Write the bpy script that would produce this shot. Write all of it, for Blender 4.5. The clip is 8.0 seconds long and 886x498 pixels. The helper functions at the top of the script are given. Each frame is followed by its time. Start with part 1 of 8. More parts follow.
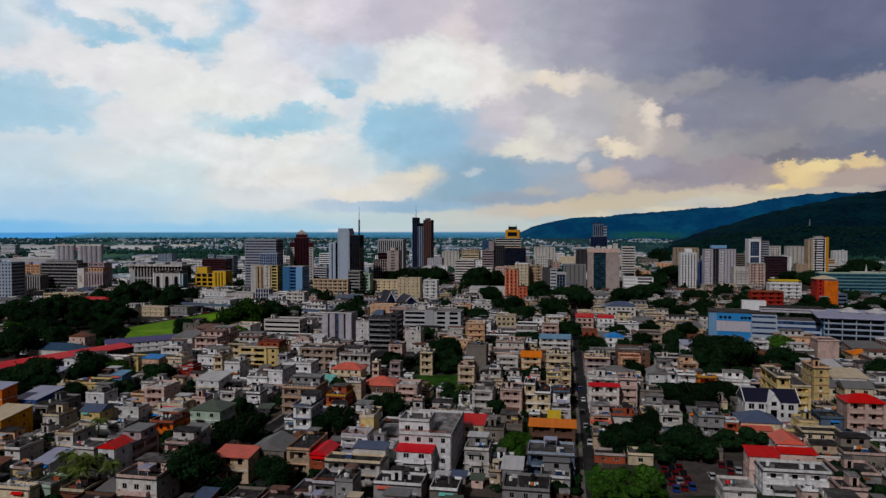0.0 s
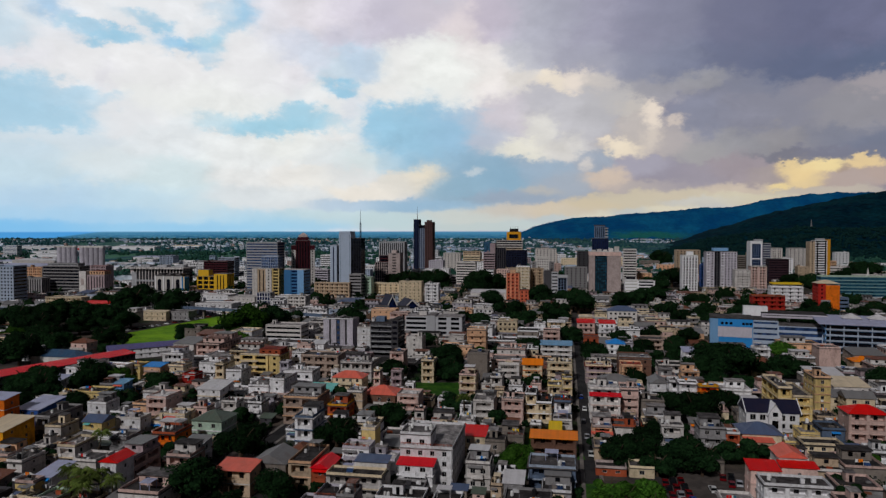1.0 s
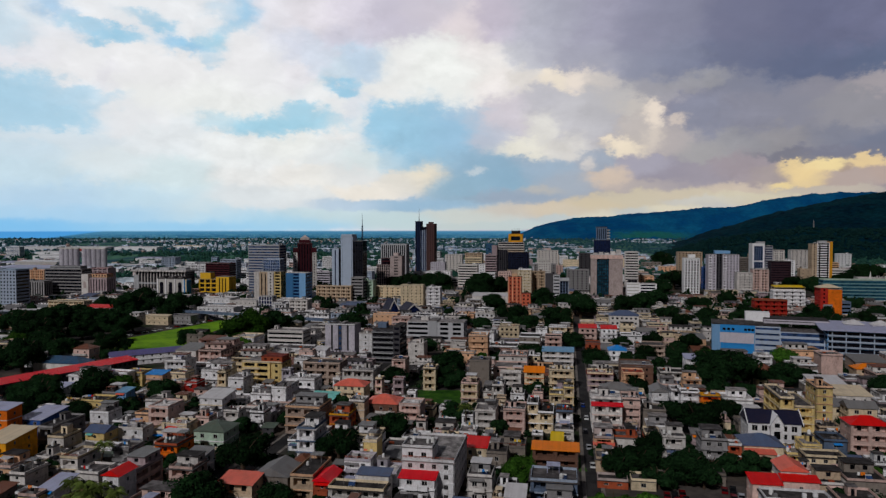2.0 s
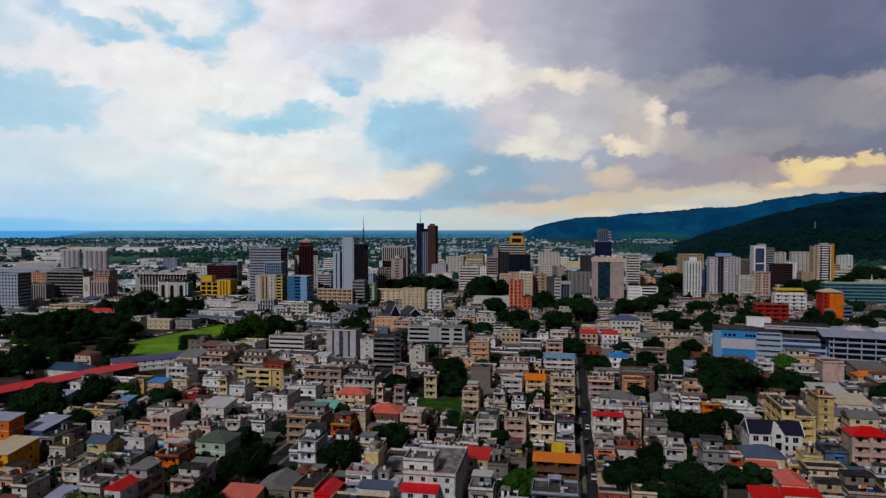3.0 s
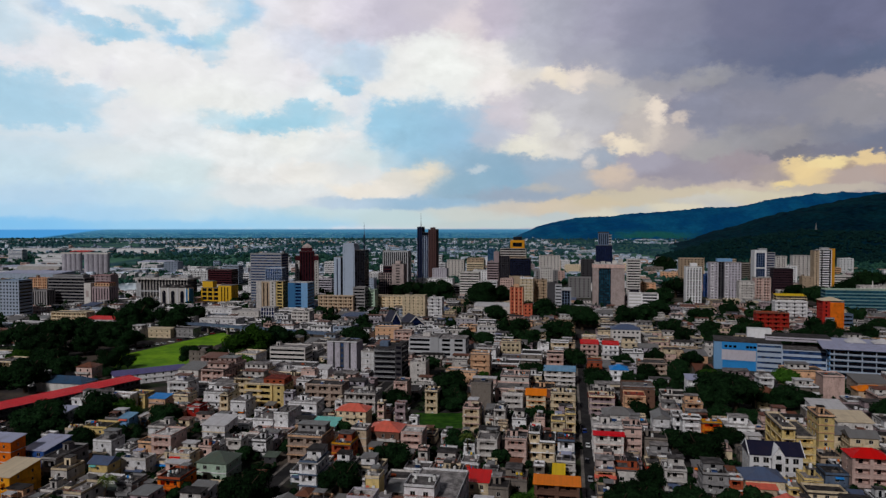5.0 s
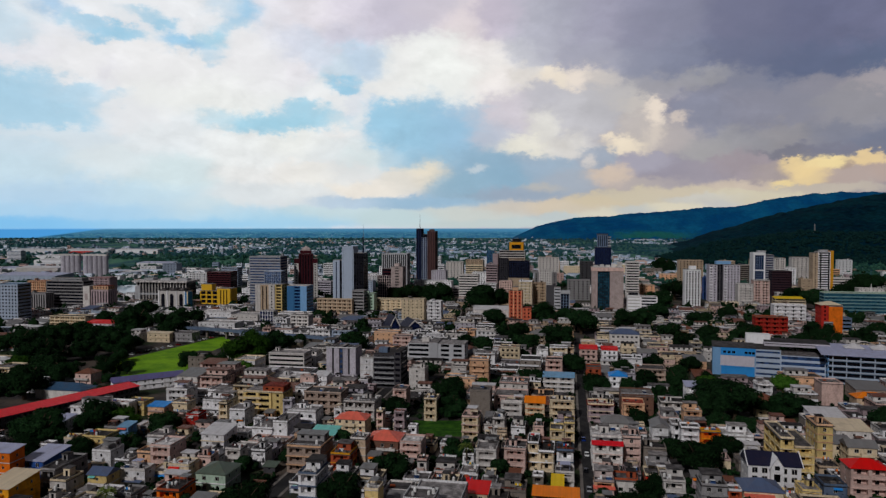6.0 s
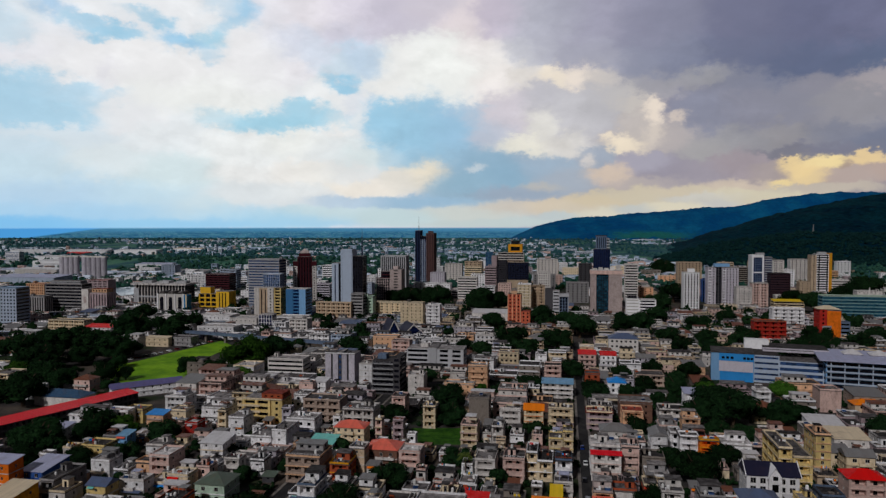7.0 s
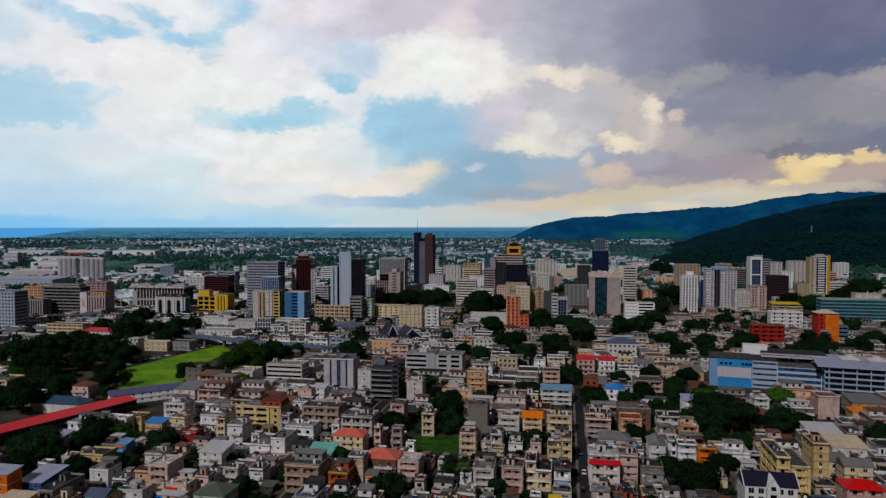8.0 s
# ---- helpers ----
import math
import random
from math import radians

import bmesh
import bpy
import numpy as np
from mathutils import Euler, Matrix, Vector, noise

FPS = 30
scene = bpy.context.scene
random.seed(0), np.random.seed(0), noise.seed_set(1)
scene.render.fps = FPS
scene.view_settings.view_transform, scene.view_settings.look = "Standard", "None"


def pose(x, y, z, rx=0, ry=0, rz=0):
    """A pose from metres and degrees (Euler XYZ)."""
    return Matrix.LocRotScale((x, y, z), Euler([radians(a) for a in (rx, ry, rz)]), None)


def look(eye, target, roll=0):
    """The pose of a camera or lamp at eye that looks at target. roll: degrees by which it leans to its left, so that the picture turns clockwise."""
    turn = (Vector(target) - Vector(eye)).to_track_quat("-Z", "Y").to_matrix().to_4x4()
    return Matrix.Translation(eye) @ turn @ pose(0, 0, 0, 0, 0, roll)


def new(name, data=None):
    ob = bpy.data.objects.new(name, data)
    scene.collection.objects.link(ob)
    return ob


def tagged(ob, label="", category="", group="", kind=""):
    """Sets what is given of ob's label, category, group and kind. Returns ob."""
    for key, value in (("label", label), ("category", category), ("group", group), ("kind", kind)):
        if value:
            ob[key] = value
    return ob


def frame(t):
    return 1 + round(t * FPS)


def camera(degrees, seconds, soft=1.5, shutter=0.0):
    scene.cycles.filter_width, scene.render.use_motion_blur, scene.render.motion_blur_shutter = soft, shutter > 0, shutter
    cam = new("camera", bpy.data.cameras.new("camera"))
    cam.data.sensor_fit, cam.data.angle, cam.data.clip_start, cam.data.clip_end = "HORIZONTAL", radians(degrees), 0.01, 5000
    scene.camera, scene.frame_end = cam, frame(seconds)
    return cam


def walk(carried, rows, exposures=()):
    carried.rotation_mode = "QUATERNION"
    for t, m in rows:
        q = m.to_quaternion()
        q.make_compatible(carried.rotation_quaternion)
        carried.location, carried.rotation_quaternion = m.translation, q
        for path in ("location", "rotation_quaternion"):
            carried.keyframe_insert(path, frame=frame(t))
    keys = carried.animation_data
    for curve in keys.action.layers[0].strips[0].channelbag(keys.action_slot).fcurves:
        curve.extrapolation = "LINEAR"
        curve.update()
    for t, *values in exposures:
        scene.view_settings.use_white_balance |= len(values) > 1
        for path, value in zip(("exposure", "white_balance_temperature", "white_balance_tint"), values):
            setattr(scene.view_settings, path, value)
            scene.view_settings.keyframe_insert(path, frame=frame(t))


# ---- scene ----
cam = camera(66.0, 8.0, soft=1.35)
# seconds, height, turn to the left, tilt
ROWS = [
    (0, 68.00, 0.000, -1.685),
    (0.5, 69.94, 0.057, -1.710),
    (1, 71.88, 0.109, -1.735),
    (1.5, 73.81, 0.190, -1.761),
    (3, 79.62, 0.356, -1.836),
    (3.5, 81.56, 0.404, -1.861),
    (4, 83.50, 0.427, -1.887),
    (4.5, 85.44, 0.427, -1.912),
    (6, 91.25, 0.333, -1.987),
    (6.5, 93.19, 0.285, -2.012),
    (7, 95.12, 0.237, -2.038),
    (7.5, 97.06, 0.176, -2.063),
    (8, 99.00, 0.128, -2.088),
]
walk(cam, [(t, pose(0, 0, z, 90 + tilt, 0, turn)) for t, z, turn, tilt in ROWS], exposures=[(0, -0.1), (0.7, -0.05), (1.5, 0), (8, 0)])

# ---- light ----
def lin(r, g, b):
    """Linear colour from 0-255 screen values."""
    return tuple((c / 12.92 if c <= 0.04045 else ((c + 0.055) / 1.055) ** 2.4) for c in (r / 255, g / 255, b / 255))


class Tree:
    """Short-hand for building node trees."""

    def __init__(self, nt):
        self.nt = nt
        nt.nodes.clear()

    def node(self, kind, **inputs):
        n = self.nt.nodes.new(kind)
        for key, value in inputs.items():
            self.put(n, int(key[1:]) if key[0] == "i" and key[1:].isdigit() else key, value)
        return n

    def put(self, n, key, value):
        if isinstance(value, bpy.types.NodeSocket):
            self.nt.links.new(value, n.inputs[key])
        else:
            n.inputs[key].default_value = value

    def m(self, op, a, b=0.0, c=0.0):
        n = self.nt.nodes.new("ShaderNodeMath")
        n.operation = op
        for i, v in enumerate((a, b, c)):
            self.put(n, i, v)
        return n.outputs[0]

    def v(self, op, a, b=(0, 0, 0), s=None):
        n = self.nt.nodes.new("ShaderNodeVectorMath")
        n.operation = op
        self.put(n, 0, a)
        if op == "SCALE":
            self.put(n, 3, s)
        else:
            self.put(n, 1, b)
        return n.outputs[1] if op in ("DOT_PRODUCT", "LENGTH") else n.outputs[0]

    def noise(self, vec, scale, detail=4.0, rough=0.55, colour=False):
        n = self.nt.nodes.new("ShaderNodeTexNoise")
        self.put(n, "Vector", vec)
        n.inputs["Scale"].default_value, n.inputs["Detail"].default_value, n.inputs["Roughness"].default_value = scale, detail, rough
        return n.outputs["Color" if colour else "Fac"]

    def mix(self, fac, a, b, blend="MIX"):
        n = self.nt.nodes.new("ShaderNodeMix")
        n.data_type, n.blend_type = "RGBA", blend
        self.put(n, 0, fac)
        self.put(n, 6, (*a, 1) if isinstance(a, tuple) and len(a) == 3 else a)
        self.put(n, 7, (*b, 1) if isinstance(b, tuple) and len(b) == 3 else b)
        return n.outputs[2]

    def step(self, x, lo, hi, a=0.0, b=1.0):
        n = self.nt.nodes.new("ShaderNodeMapRange")
        n.interpolation_type = "SMOOTHSTEP"
        for i, v in enumerate((x, lo, hi, a, b)):
            self.put(n, i, v)
        return n.outputs[0]


def make_world():
    """Broken tropical cloud: bright to the west, a dark bank to the east, a band of yellow light under it."""
    world = bpy.data.worlds.new("sky")
    scene.world = world
    world.use_nodes = True
    T = Tree(world.node_tree)
    way = T.node("ShaderNodeTexCoord").outputs["Generated"]
    sep = T.node("ShaderNodeSeparateXYZ", i0=way)
    az0 = T.m("MULTIPLY", T.m("ARCTAN2", sep.outputs[0], sep.outputs[1]), 57.29578)
    el0 = T.m("MULTIPLY", T.m("ARCSINE", sep.outputs[2]), 57.29578)
    flat = T.v("MULTIPLY", way, (1.0, 1.0, 1.6))

    def ripple(scale, amount, detail):
        return T.v("SCALE", T.v("SUBTRACT", T.noise(flat, scale, detail, 0.6, True), (0.5, 0.5, 0.5)), s=amount)

    # the billows die out towards the horizon, where cloud lies in flat streaks
    calm = T.step(el0, 0.0, 8.0, 0.3, 1.0)
    warp = T.v("SCALE", T.v("ADD", ripple(9.0, 2.4, 3.0), T.v("ADD", ripple(28.0, 2.3, 6.0), ripple(75.0, 1.2, 4.0))), s=calm)
    comb = T.nt.nodes.new("ShaderNodeCombineXYZ")
    T.put(comb, 0, az0)
    T.put(comb, 1, el0)
    place = T.v("MULTIPLY", T.v("ADD", comb.outputs[0], warp), (1.0, 1.0, 0.0))
    total, colour = 1e-6, tuple(1e-6 * c for c in lin(84, 86, 94))

    def tint(az, el, wide, high, r, g, b, weight=1.0):
        """One soft-edged mass of cloud or gap of sky: where it stands, its half sizes in degrees, its colour."""
        nonlocal total, colour
        n = T.nt.nodes.new("ShaderNodeVectorMath")
        n.operation = "MULTIPLY_ADD"
        T.put(n, 0, place)
        T.put(n, 1, (1 / wide, 1 / high, 0))
        T.put(n, 2, (-az / wide, -el / high, 0))
        k = T.m("POWER", 0.367879, T.v("DOT_PRODUCT", n.outputs[0], n.outputs[0]))
        if weight != 1.0:
            k = T.m("MULTIPLY", k, weight)
        total = T.m("ADD", total, k)
        colour = T.v("ADD", colour, T.v("SCALE", lin(r, g, b), s=k))

    tint(-32.6, 14.1, 1.26, 1.03, 200, 219, 232)
    tint(-31.3, 15.1, 1.13, 0.69, 221, 228, 234)
    tint(-29.9, 15.7, 1.00, 0.52, 170, 202, 229)
    tint(-28.2, 14.6, 1.03, 0.40, 171, 207, 229)
    tint(-26.2, 14.0, 1.43, 0.37, 160, 205, 230)
    tint(-23.8, 15.9, 1.29, 0.33, 163, 204, 227)
    tint(-22.2, 15.3, 0.68, 0.34, 165, 205, 228)
    tint(-20.6, 13.8, 1.24, 0.50, 145, 197, 229)
    tint(-18.9, 14.5, 0.86, 0.69, 160, 207, 229)
    tint(-18.8, 13.0, 0.55, 0.35, 185, 212, 229)
    tint(-16.3, 16.4, 1.13, 0.77, 145, 197, 229)
    tint(-17.4, 15.5, 0.80, 0.46, 167, 205, 228)
    tint(-18.0, 16.7, 0.99, 0.46, 200, 217, 230)
    tint(-26.2, 16.0, 1.97, 0.51, 232, 234, 237)
    tint(-22.2, 16.6, 2.28, 0.59, 232, 234, 237)
    tint(-20.1, 15.7, 1.16, 0.68, 232, 234, 237)
    tint(-29.9, 13.8, 1.67, 0.78, 230, 232, 237)
    tint(-31.6, 12.1, 1.61, 0.50, 230, 230, 236)
    tint(-28.0, 11.9, 2.80, 1.03, 234, 234, 236)
    tint(-22.2, 12.0, 3.06, 1.31, 235, 235, 236)
    tint(-26.2, 11.4, 0.57, 0.75, 221, 220, 227)
    tint(-15.9, 13.5, 2.45, 1.89, 234, 234, 236)
    tint(-20.1, 10.1, 3.54, 1.19, 235, 237, 235)
    tint(-24.2, 8.4, 2.03, 0.93, 230, 232, 235)
    tint(-14.1, 16.2, 1.66, 1.36, 228, 227, 234)
    tint(-31.9, 9.2, 2.26, 1.22, 171, 207, 228)
    tint(-28.8, 9.6, 1.53, 0.67, 183, 212, 230)
    tint(-26.2, 9.6, 0.85, 0.34, 200, 219, 232)
    tint(-29.9, 8.1, 2.18, 0.52, 175, 210, 230)
    tint(-15.0, 8.2, 2.56, 0.58, 163, 208, 228)
    tint(-11.6, 9.0, 1.26, 0.46, 170, 210, 229)
    tint(-18.5, 8.3, 0.87, 0.53, 200, 221, 230)
    tint(-29.1, 6.8, 2.74, 0.53, 213, 225, 233)
    tint(-31.6, 5.6, 1.94, 0.66, 202, 221, 233)
    tint(-31.3, 4.1, 2.63, 1.04, 197, 219, 231)
    tint(-26.2, 5.1, 2.52, 0.93, 219, 229, 233)
    tint(-22.2, 6.6, 2.28, 0.96, 227, 232, 235)
    tint(-17.2, 5.9, 2.42, 0.99, 231, 234, 234)
    tint(-12.7, 6.4, 2.52, 0.71, 233, 235, 232)
    tint(-22.2, 3.9, 2.28, 1.20, 211, 227, 231)
    tint(-29.9, 2.1, 3.05, 0.91, 182, 211, 233)
    tint(-24.2, 2.2, 2.60, 0.95, 192, 218, 233)
    tint(-16.7, 4.0, 1.82, 0.54, 230, 231, 230)
    tint(-12.3, 4.1, 1.68, 0.55, 235, 233, 229)
    tint(-15.4, 2.3, 2.46, 0.67, 219, 225, 228)
    tint(-20.1, 1.3, 2.35, 0.53, 208, 223, 228)
    tint(-12.3, 2.6, 1.68, 0.60, 223, 227, 228)
    tint(-31.3, 0.2, 3.31, 0.34, 128, 192, 237)
    tint(-22.2, 0.2, 5.84, 0.28, 152, 203, 236)
    tint(-27.5, 1.1, 6.0, 0.55, 166, 207, 236)
    tint(-18.0, 0.9, 4.0, 0.5, 182, 215, 234)
    tint(-13.6, 0.5, 3.35, 0.42, 164, 207, 232)
    tint(-10.9, 16.8, 2.12, 1.09, 225, 221, 227)
    tint(-12.7, 14.5, 1.67, 1.11, 209, 214, 228)
    tint(-8.2, 17.1, 1.72, 0.94, 217, 212, 224)
    tint(-4.4, 16.7, 2.18, 1.11, 200, 195, 210)
    tint(-1.6, 17.2, 1.96, 0.87, 205, 199, 210)
    tint(-7.9, 15.4, 1.72, 0.80, 208, 206, 220)
    tint(-6.8, 13.2, 1.38, 1.14, 188, 208, 227)
    tint(-9.1, 12.4, 0.94, 0.74, 199, 215, 227)
    tint(-8.7, 11.2, 0.86, 0.46, 155, 203, 229)
    tint(-10.9, 13.4, 1.10, 0.89, 207, 215, 228)
    tint(-12.3, 12.3, 1.05, 0.73, 231, 229, 234)
    tint(-0.6, 13.0, 3.71, 1.73, 238, 240, 237)
    tint(2.7, 14.3, 1.39, 1.06, 231, 225, 224)
    tint(-3.8, 13.5, 1.13, 1.31, 233, 233, 232)
    tint(-4.9, 11.0, 1.56, 0.71, 235, 235, 233)
    tint(3.7, 12.1, 1.39, 1.08, 240, 234, 231)
    tint(6.0, 12.1, 0.95, 0.74, 221, 216, 211)
    tint(1.3, 16.3, 1.57, 0.88, 225, 215, 218)
    tint(4.6, 16.6, 1.64, 1.11, 196, 188, 203)
    tint(7.4, 16.1, 1.92, 1.51, 179, 180, 193)
    tint(9.7, 16.9, 1.60, 1.33, 165, 166, 181)
    tint(6.0, 14.3, 1.21, 0.89, 195, 196, 205)
    tint(-10.9, 8.1, 2.33, 0.38, 165, 209, 229)
    tint(-10.0, 10.2, 0.93, 0.71, 234, 236, 237)
    tint(-7.6, 9.9, 1.03, 0.54, 224, 228, 234)
    tint(-8.6, 7.7, 1.72, 0.55, 234, 234, 233)
    tint(-7.0, 8.7, 0.52, 0.59, 230, 232, 233)
    tint(-5.3, 8.4, 1.43, 1.19, 159, 204, 229)
    tint(-2.5, 7.6, 2.09, 1.62, 153, 196, 221)
    tint(0.3, 7.6, 1.66, 1.41, 154, 193, 220)
    tint(2.7, 9.0, 1.13, 0.76, 176, 197, 217)
    tint(-1.6, 5.6, 1.66, 0.69, 156, 193, 216)
    tint(-6.8, 5.7, 1.64, 0.73, 213, 225, 227)
    tint(-4.4, 5.9, 0.96, 0.69, 183, 209, 224)
    tint(-9.1, 6.1, 2.14, 0.77, 225, 230, 232)
    tint(-10.9, 4.1, 1.78, 0.51, 234, 233, 228)
    tint(-8.2, 4.4, 1.63, 0.56, 223, 225, 225)
    tint(-6.8, 3.1, 1.73, 0.39, 236, 230, 220)
    tint(-1.6, 4.3, 1.22, 0.74, 236, 225, 204)
    tint(-3.5, 3.7, 1.22, 0.52, 224, 220, 211)
    tint(5.1, 9.4, 1.43, 1.39, 207, 201, 209)
    tint(3.7, 7.6, 1.39, 0.94, 184, 192, 207)
    tint(7.9, 8.5, 0.85, 0.84, 218, 216, 211)
    tint(6.5, 6.7, 1.46, 0.51, 230, 227, 215)
    tint(9.7, 6.8, 1.18, 0.68, 215, 212, 208)
    tint(10.7, 9.3, 1.38, 1.37, 195, 194, 199)
    tint(7.9, 10.3, 1.41, 0.92, 191, 190, 197)
    tint(2.7, 5.2, 2.09, 0.95, 146, 179, 202)
    tint(1.3, 3.4, 2.09, 0.78, 144, 177, 198)
    tint(5.1, 4.2, 1.81, 0.78, 139, 173, 196)
    tint(7.9, 4.7, 1.62, 0.77, 158, 178, 197)
    tint(9.7, 3.8, 1.60, 0.68, 166, 176, 189)
    tint(-8.2, 1.9, 2.58, 0.26, 186, 205, 222)
    tint(-2.5, 1.9, 3.49, 0.30, 152, 184, 208)
    tint(5.1, 2.6, 2.59, 0.35, 154, 169, 187)
    tint(7.9, 3.1, 1.20, 0.30, 184, 183, 180)
    tint(2.6, 4.6, 0.61, 0.22, 218, 222, 223)
    tint(-10.9, 0.9, 2.98, 0.43, 196, 216, 222)
    tint(-4.4, 0.7, 2.61, 0.39, 192, 212, 216)
    tint(1.8, 1.0, 2.61, 0.44, 200, 206, 202)
    tint(5.1, 1.4, 2.07, 0.35, 202, 195, 185)
    tint(8.8, 1.5, 2.03, 0.34, 208, 195, 175)
    tint(4.1, 0.2, 3.45, 0.22, 192, 204, 204)
    tint(12.5, 16.3, 1.98, 1.48, 159, 158, 177)
    tint(15.6, 15.6, 1.92, 1.62, 139, 140, 161)
    tint(18.6, 15.8, 2.24, 1.59, 132, 134, 155)
    tint(22.8, 15.4, 2.47, 1.56, 114, 117, 142)
    tint(27.4, 14.5, 2.28, 1.73, 105, 109, 136)
    tint(31.4, 14.3, 1.81, 1.67, 110, 113, 140)
    tint(22.8, 12.9, 2.83, 1.07, 109, 115, 140)
    tint(27.4, 12.0, 2.61, 1.03, 96, 106, 133)
    tint(31.8, 12.0, 1.49, 0.99, 94, 106, 133)
    tint(12.5, 13.7, 1.57, 1.12, 165, 166, 181)
    tint(15.6, 13.1, 1.69, 1.11, 142, 146, 165)
    tint(18.6, 13.1, 1.86, 1.09, 130, 135, 156)
    tint(16.9, 11.3, 1.90, 0.72, 160, 159, 167)
    tint(20.3, 11.5, 1.82, 0.47, 153, 153, 159)
    tint(24.0, 10.7, 1.72, 0.62, 130, 133, 150)
    tint(28.2, 10.4, 1.27, 0.48, 140, 139, 151)
    tint(31.8, 10.2, 1.18, 0.47, 162, 156, 161)
    tint(12.5, 11.8, 0.91, 0.65, 202, 196, 192)
    tint(11.1, 12.0, 1.01, 0.53, 236, 224, 212)
    tint(9.0, 12.1, 1.02, 0.53, 235, 224, 208)
    tint(13.8, 10.3, 1.15, 0.74, 191, 188, 188)
    tint(12.5, 9.7, 1.16, 1.16, 185, 184, 189)
    tint(15.2, 9.8, 0.89, 0.53, 199, 193, 188)
    tint(16.9, 8.8, 0.52, 0.65, 232, 219, 205)
    tint(15.6, 7.9, 0.89, 0.91, 189, 182, 179)
    tint(14.7, 6.7, 0.98, 0.46, 238, 224, 202)
    tint(16.9, 7.3, 0.72, 0.57, 216, 205, 194)
    tint(19.1, 8.3, 0.51, 0.36, 218, 204, 192)
    tint(18.6, 7.0, 1.48, 0.65, 180, 173, 173)
    tint(20.7, 8.4, 1.44, 1.12, 136, 139, 157)
    tint(23.6, 8.7, 1.73, 1.09, 136, 137, 152)
    tint(26.7, 8.9, 1.65, 1.06, 136, 137, 151)
    tint(30.4, 8.6, 1.85, 0.81, 146, 145, 153)
    tint(29.6, 6.8, 1.87, 0.67, 128, 131, 146)
    tint(25.9, 6.8, 1.67, 0.70, 146, 144, 149)
    tint(22.8, 6.6, 1.76, 0.71, 148, 148, 155)
    tint(21.2, 6.2, 1.43, 0.64, 167, 165, 167)
    tint(31.8, 6.1, 1.18, 0.48, 117, 123, 142)
    tint(26.3, 5.5, 1.32, 0.23, 124, 124, 136)
    tint(29.3, 5.7, 1.89, 0.26, 123, 124, 140)
    tint(12.5, 5.6, 0.91, 0.51, 160, 170, 185)
    tint(11.8, 5.4, 0.38, 0.30, 220, 212, 205)
    tint(13.4, 4.2, 1.15, 0.51, 208, 191, 176)
    tint(16.0, 5.0, 1.28, 0.54, 167, 164, 178)
    tint(17.8, 4.1, 1.49, 0.66, 152, 147, 160)
    tint(20.3, 4.0, 1.44, 0.65, 157, 151, 162)
    tint(23.2, 4.6, 1.39, 0.64, 159, 149, 156)
    tint(25.2, 3.9, 0.99, 0.47, 164, 153, 153)
    tint(27.4, 4.2, 0.89, 0.54, 234, 208, 156)
    tint(28.9, 4.8, 0.93, 0.34, 238, 216, 162)
    tint(28.2, 3.5, 0.67, 0.27, 226, 202, 156)
    tint(30.2, 4.5, 0.29, 0.26, 171, 153, 142)
    tint(31.4, 4.7, 0.69, 0.26, 228, 202, 156)
    tint(30.4, 3.5, 1.22, 0.38, 180, 164, 158)
    tint(32.3, 4.0, 0.62, 0.37, 180, 162, 154)
    tint(25.9, 3.1, 0.56, 0.16, 234, 211, 156)
    tint(22.8, 3.1, 1.76, 0.24, 199, 185, 170)
    tint(18.6, 2.8, 2.24, 0.25, 203, 192, 171)
    tint(15.2, 2.3, 1.53, 0.38, 202, 192, 171)
    tint(12.5, 1.9, 1.57, 0.38, 205, 192, 167)
    tint(20.7, 2.2, 2.18, 0.20, 199, 197, 190)
    tint(10.7, 1.4, 1.59, 0.30, 202, 193, 177)
    tint(28.6, 2.7, 1.91, 0.19, 190, 180, 168)
    tint(12.5, 0.8, 1.6, 0.4, 212, 208, 190)
    tint(9.6, 0.7, 1.2, 0.3, 188, 198, 200)
    tint(15.4, 1.2, 1.2, 0.3, 190, 194, 192)
    tint(18.5, 1.4, 1.8, 0.35, 216, 209, 188)
    tint(21.6, 1.8, 1.2, 0.3, 190, 190, 188)
    tint(24.0, 2.2, 2.6, 0.4, 206, 198, 176)
    tint(16.5, 3.5, 1.91, 0.29, 181, 172, 170)
    tint(-20, 10, 16, 12, 226, 232, 240, 0.01)
    tint(0, 10, 8, 12, 205, 210, 220, 0.01)
    tint(20, 10, 16, 12, 140, 136, 152, 0.01)
    # unseen sky beside, behind and overhead, dimmed to deepen shade in the town
    tint(-70, 25, 35, 25, 112, 118, 128, 0.003)
    tint(-120, 30, 40, 30, 42, 44, 52, 0.003)
    tint(180, 35, 50, 40, 29, 31, 37, 0.003)
    tint(-180, 35, 50, 40, 29, 31, 37, 0.003)
    tint(110, 30, 40, 30, 40, 41, 49, 0.003)
    tint(65, 22, 30, 22, 58, 58, 68, 0.003)
    tint(0, 62, 80, 26, 38, 40, 48, 0.003)
    cloud = T.v("SCALE", colour, s=T.m("DIVIDE", 1.0, total))
    # heaped cloud: rounded heads lit from above, and finer wisps
    curl = T.v("ADD", flat, T.v("SCALE", T.v("SUBTRACT", T.noise(flat, 14.0, 5.0, 0.6, True), (0.5, 0.5, 0.5)), s=0.05))

    def heads(vec, scale):
        n = T.nt.nodes.new("ShaderNodeTexVoronoi")
        n.feature = "SMOOTH_F1"
        n.normalize = True
        T.put(n, "Vector", vec)
        for key, value in (("Scale", scale), ("Detail", 3.0), ("Roughness", 0.6), ("Smoothness", 0.5)):
            n.inputs[key].default_value = value
        return n.outputs["Distance"]

    lift = (0.004, 0.0, -0.012)
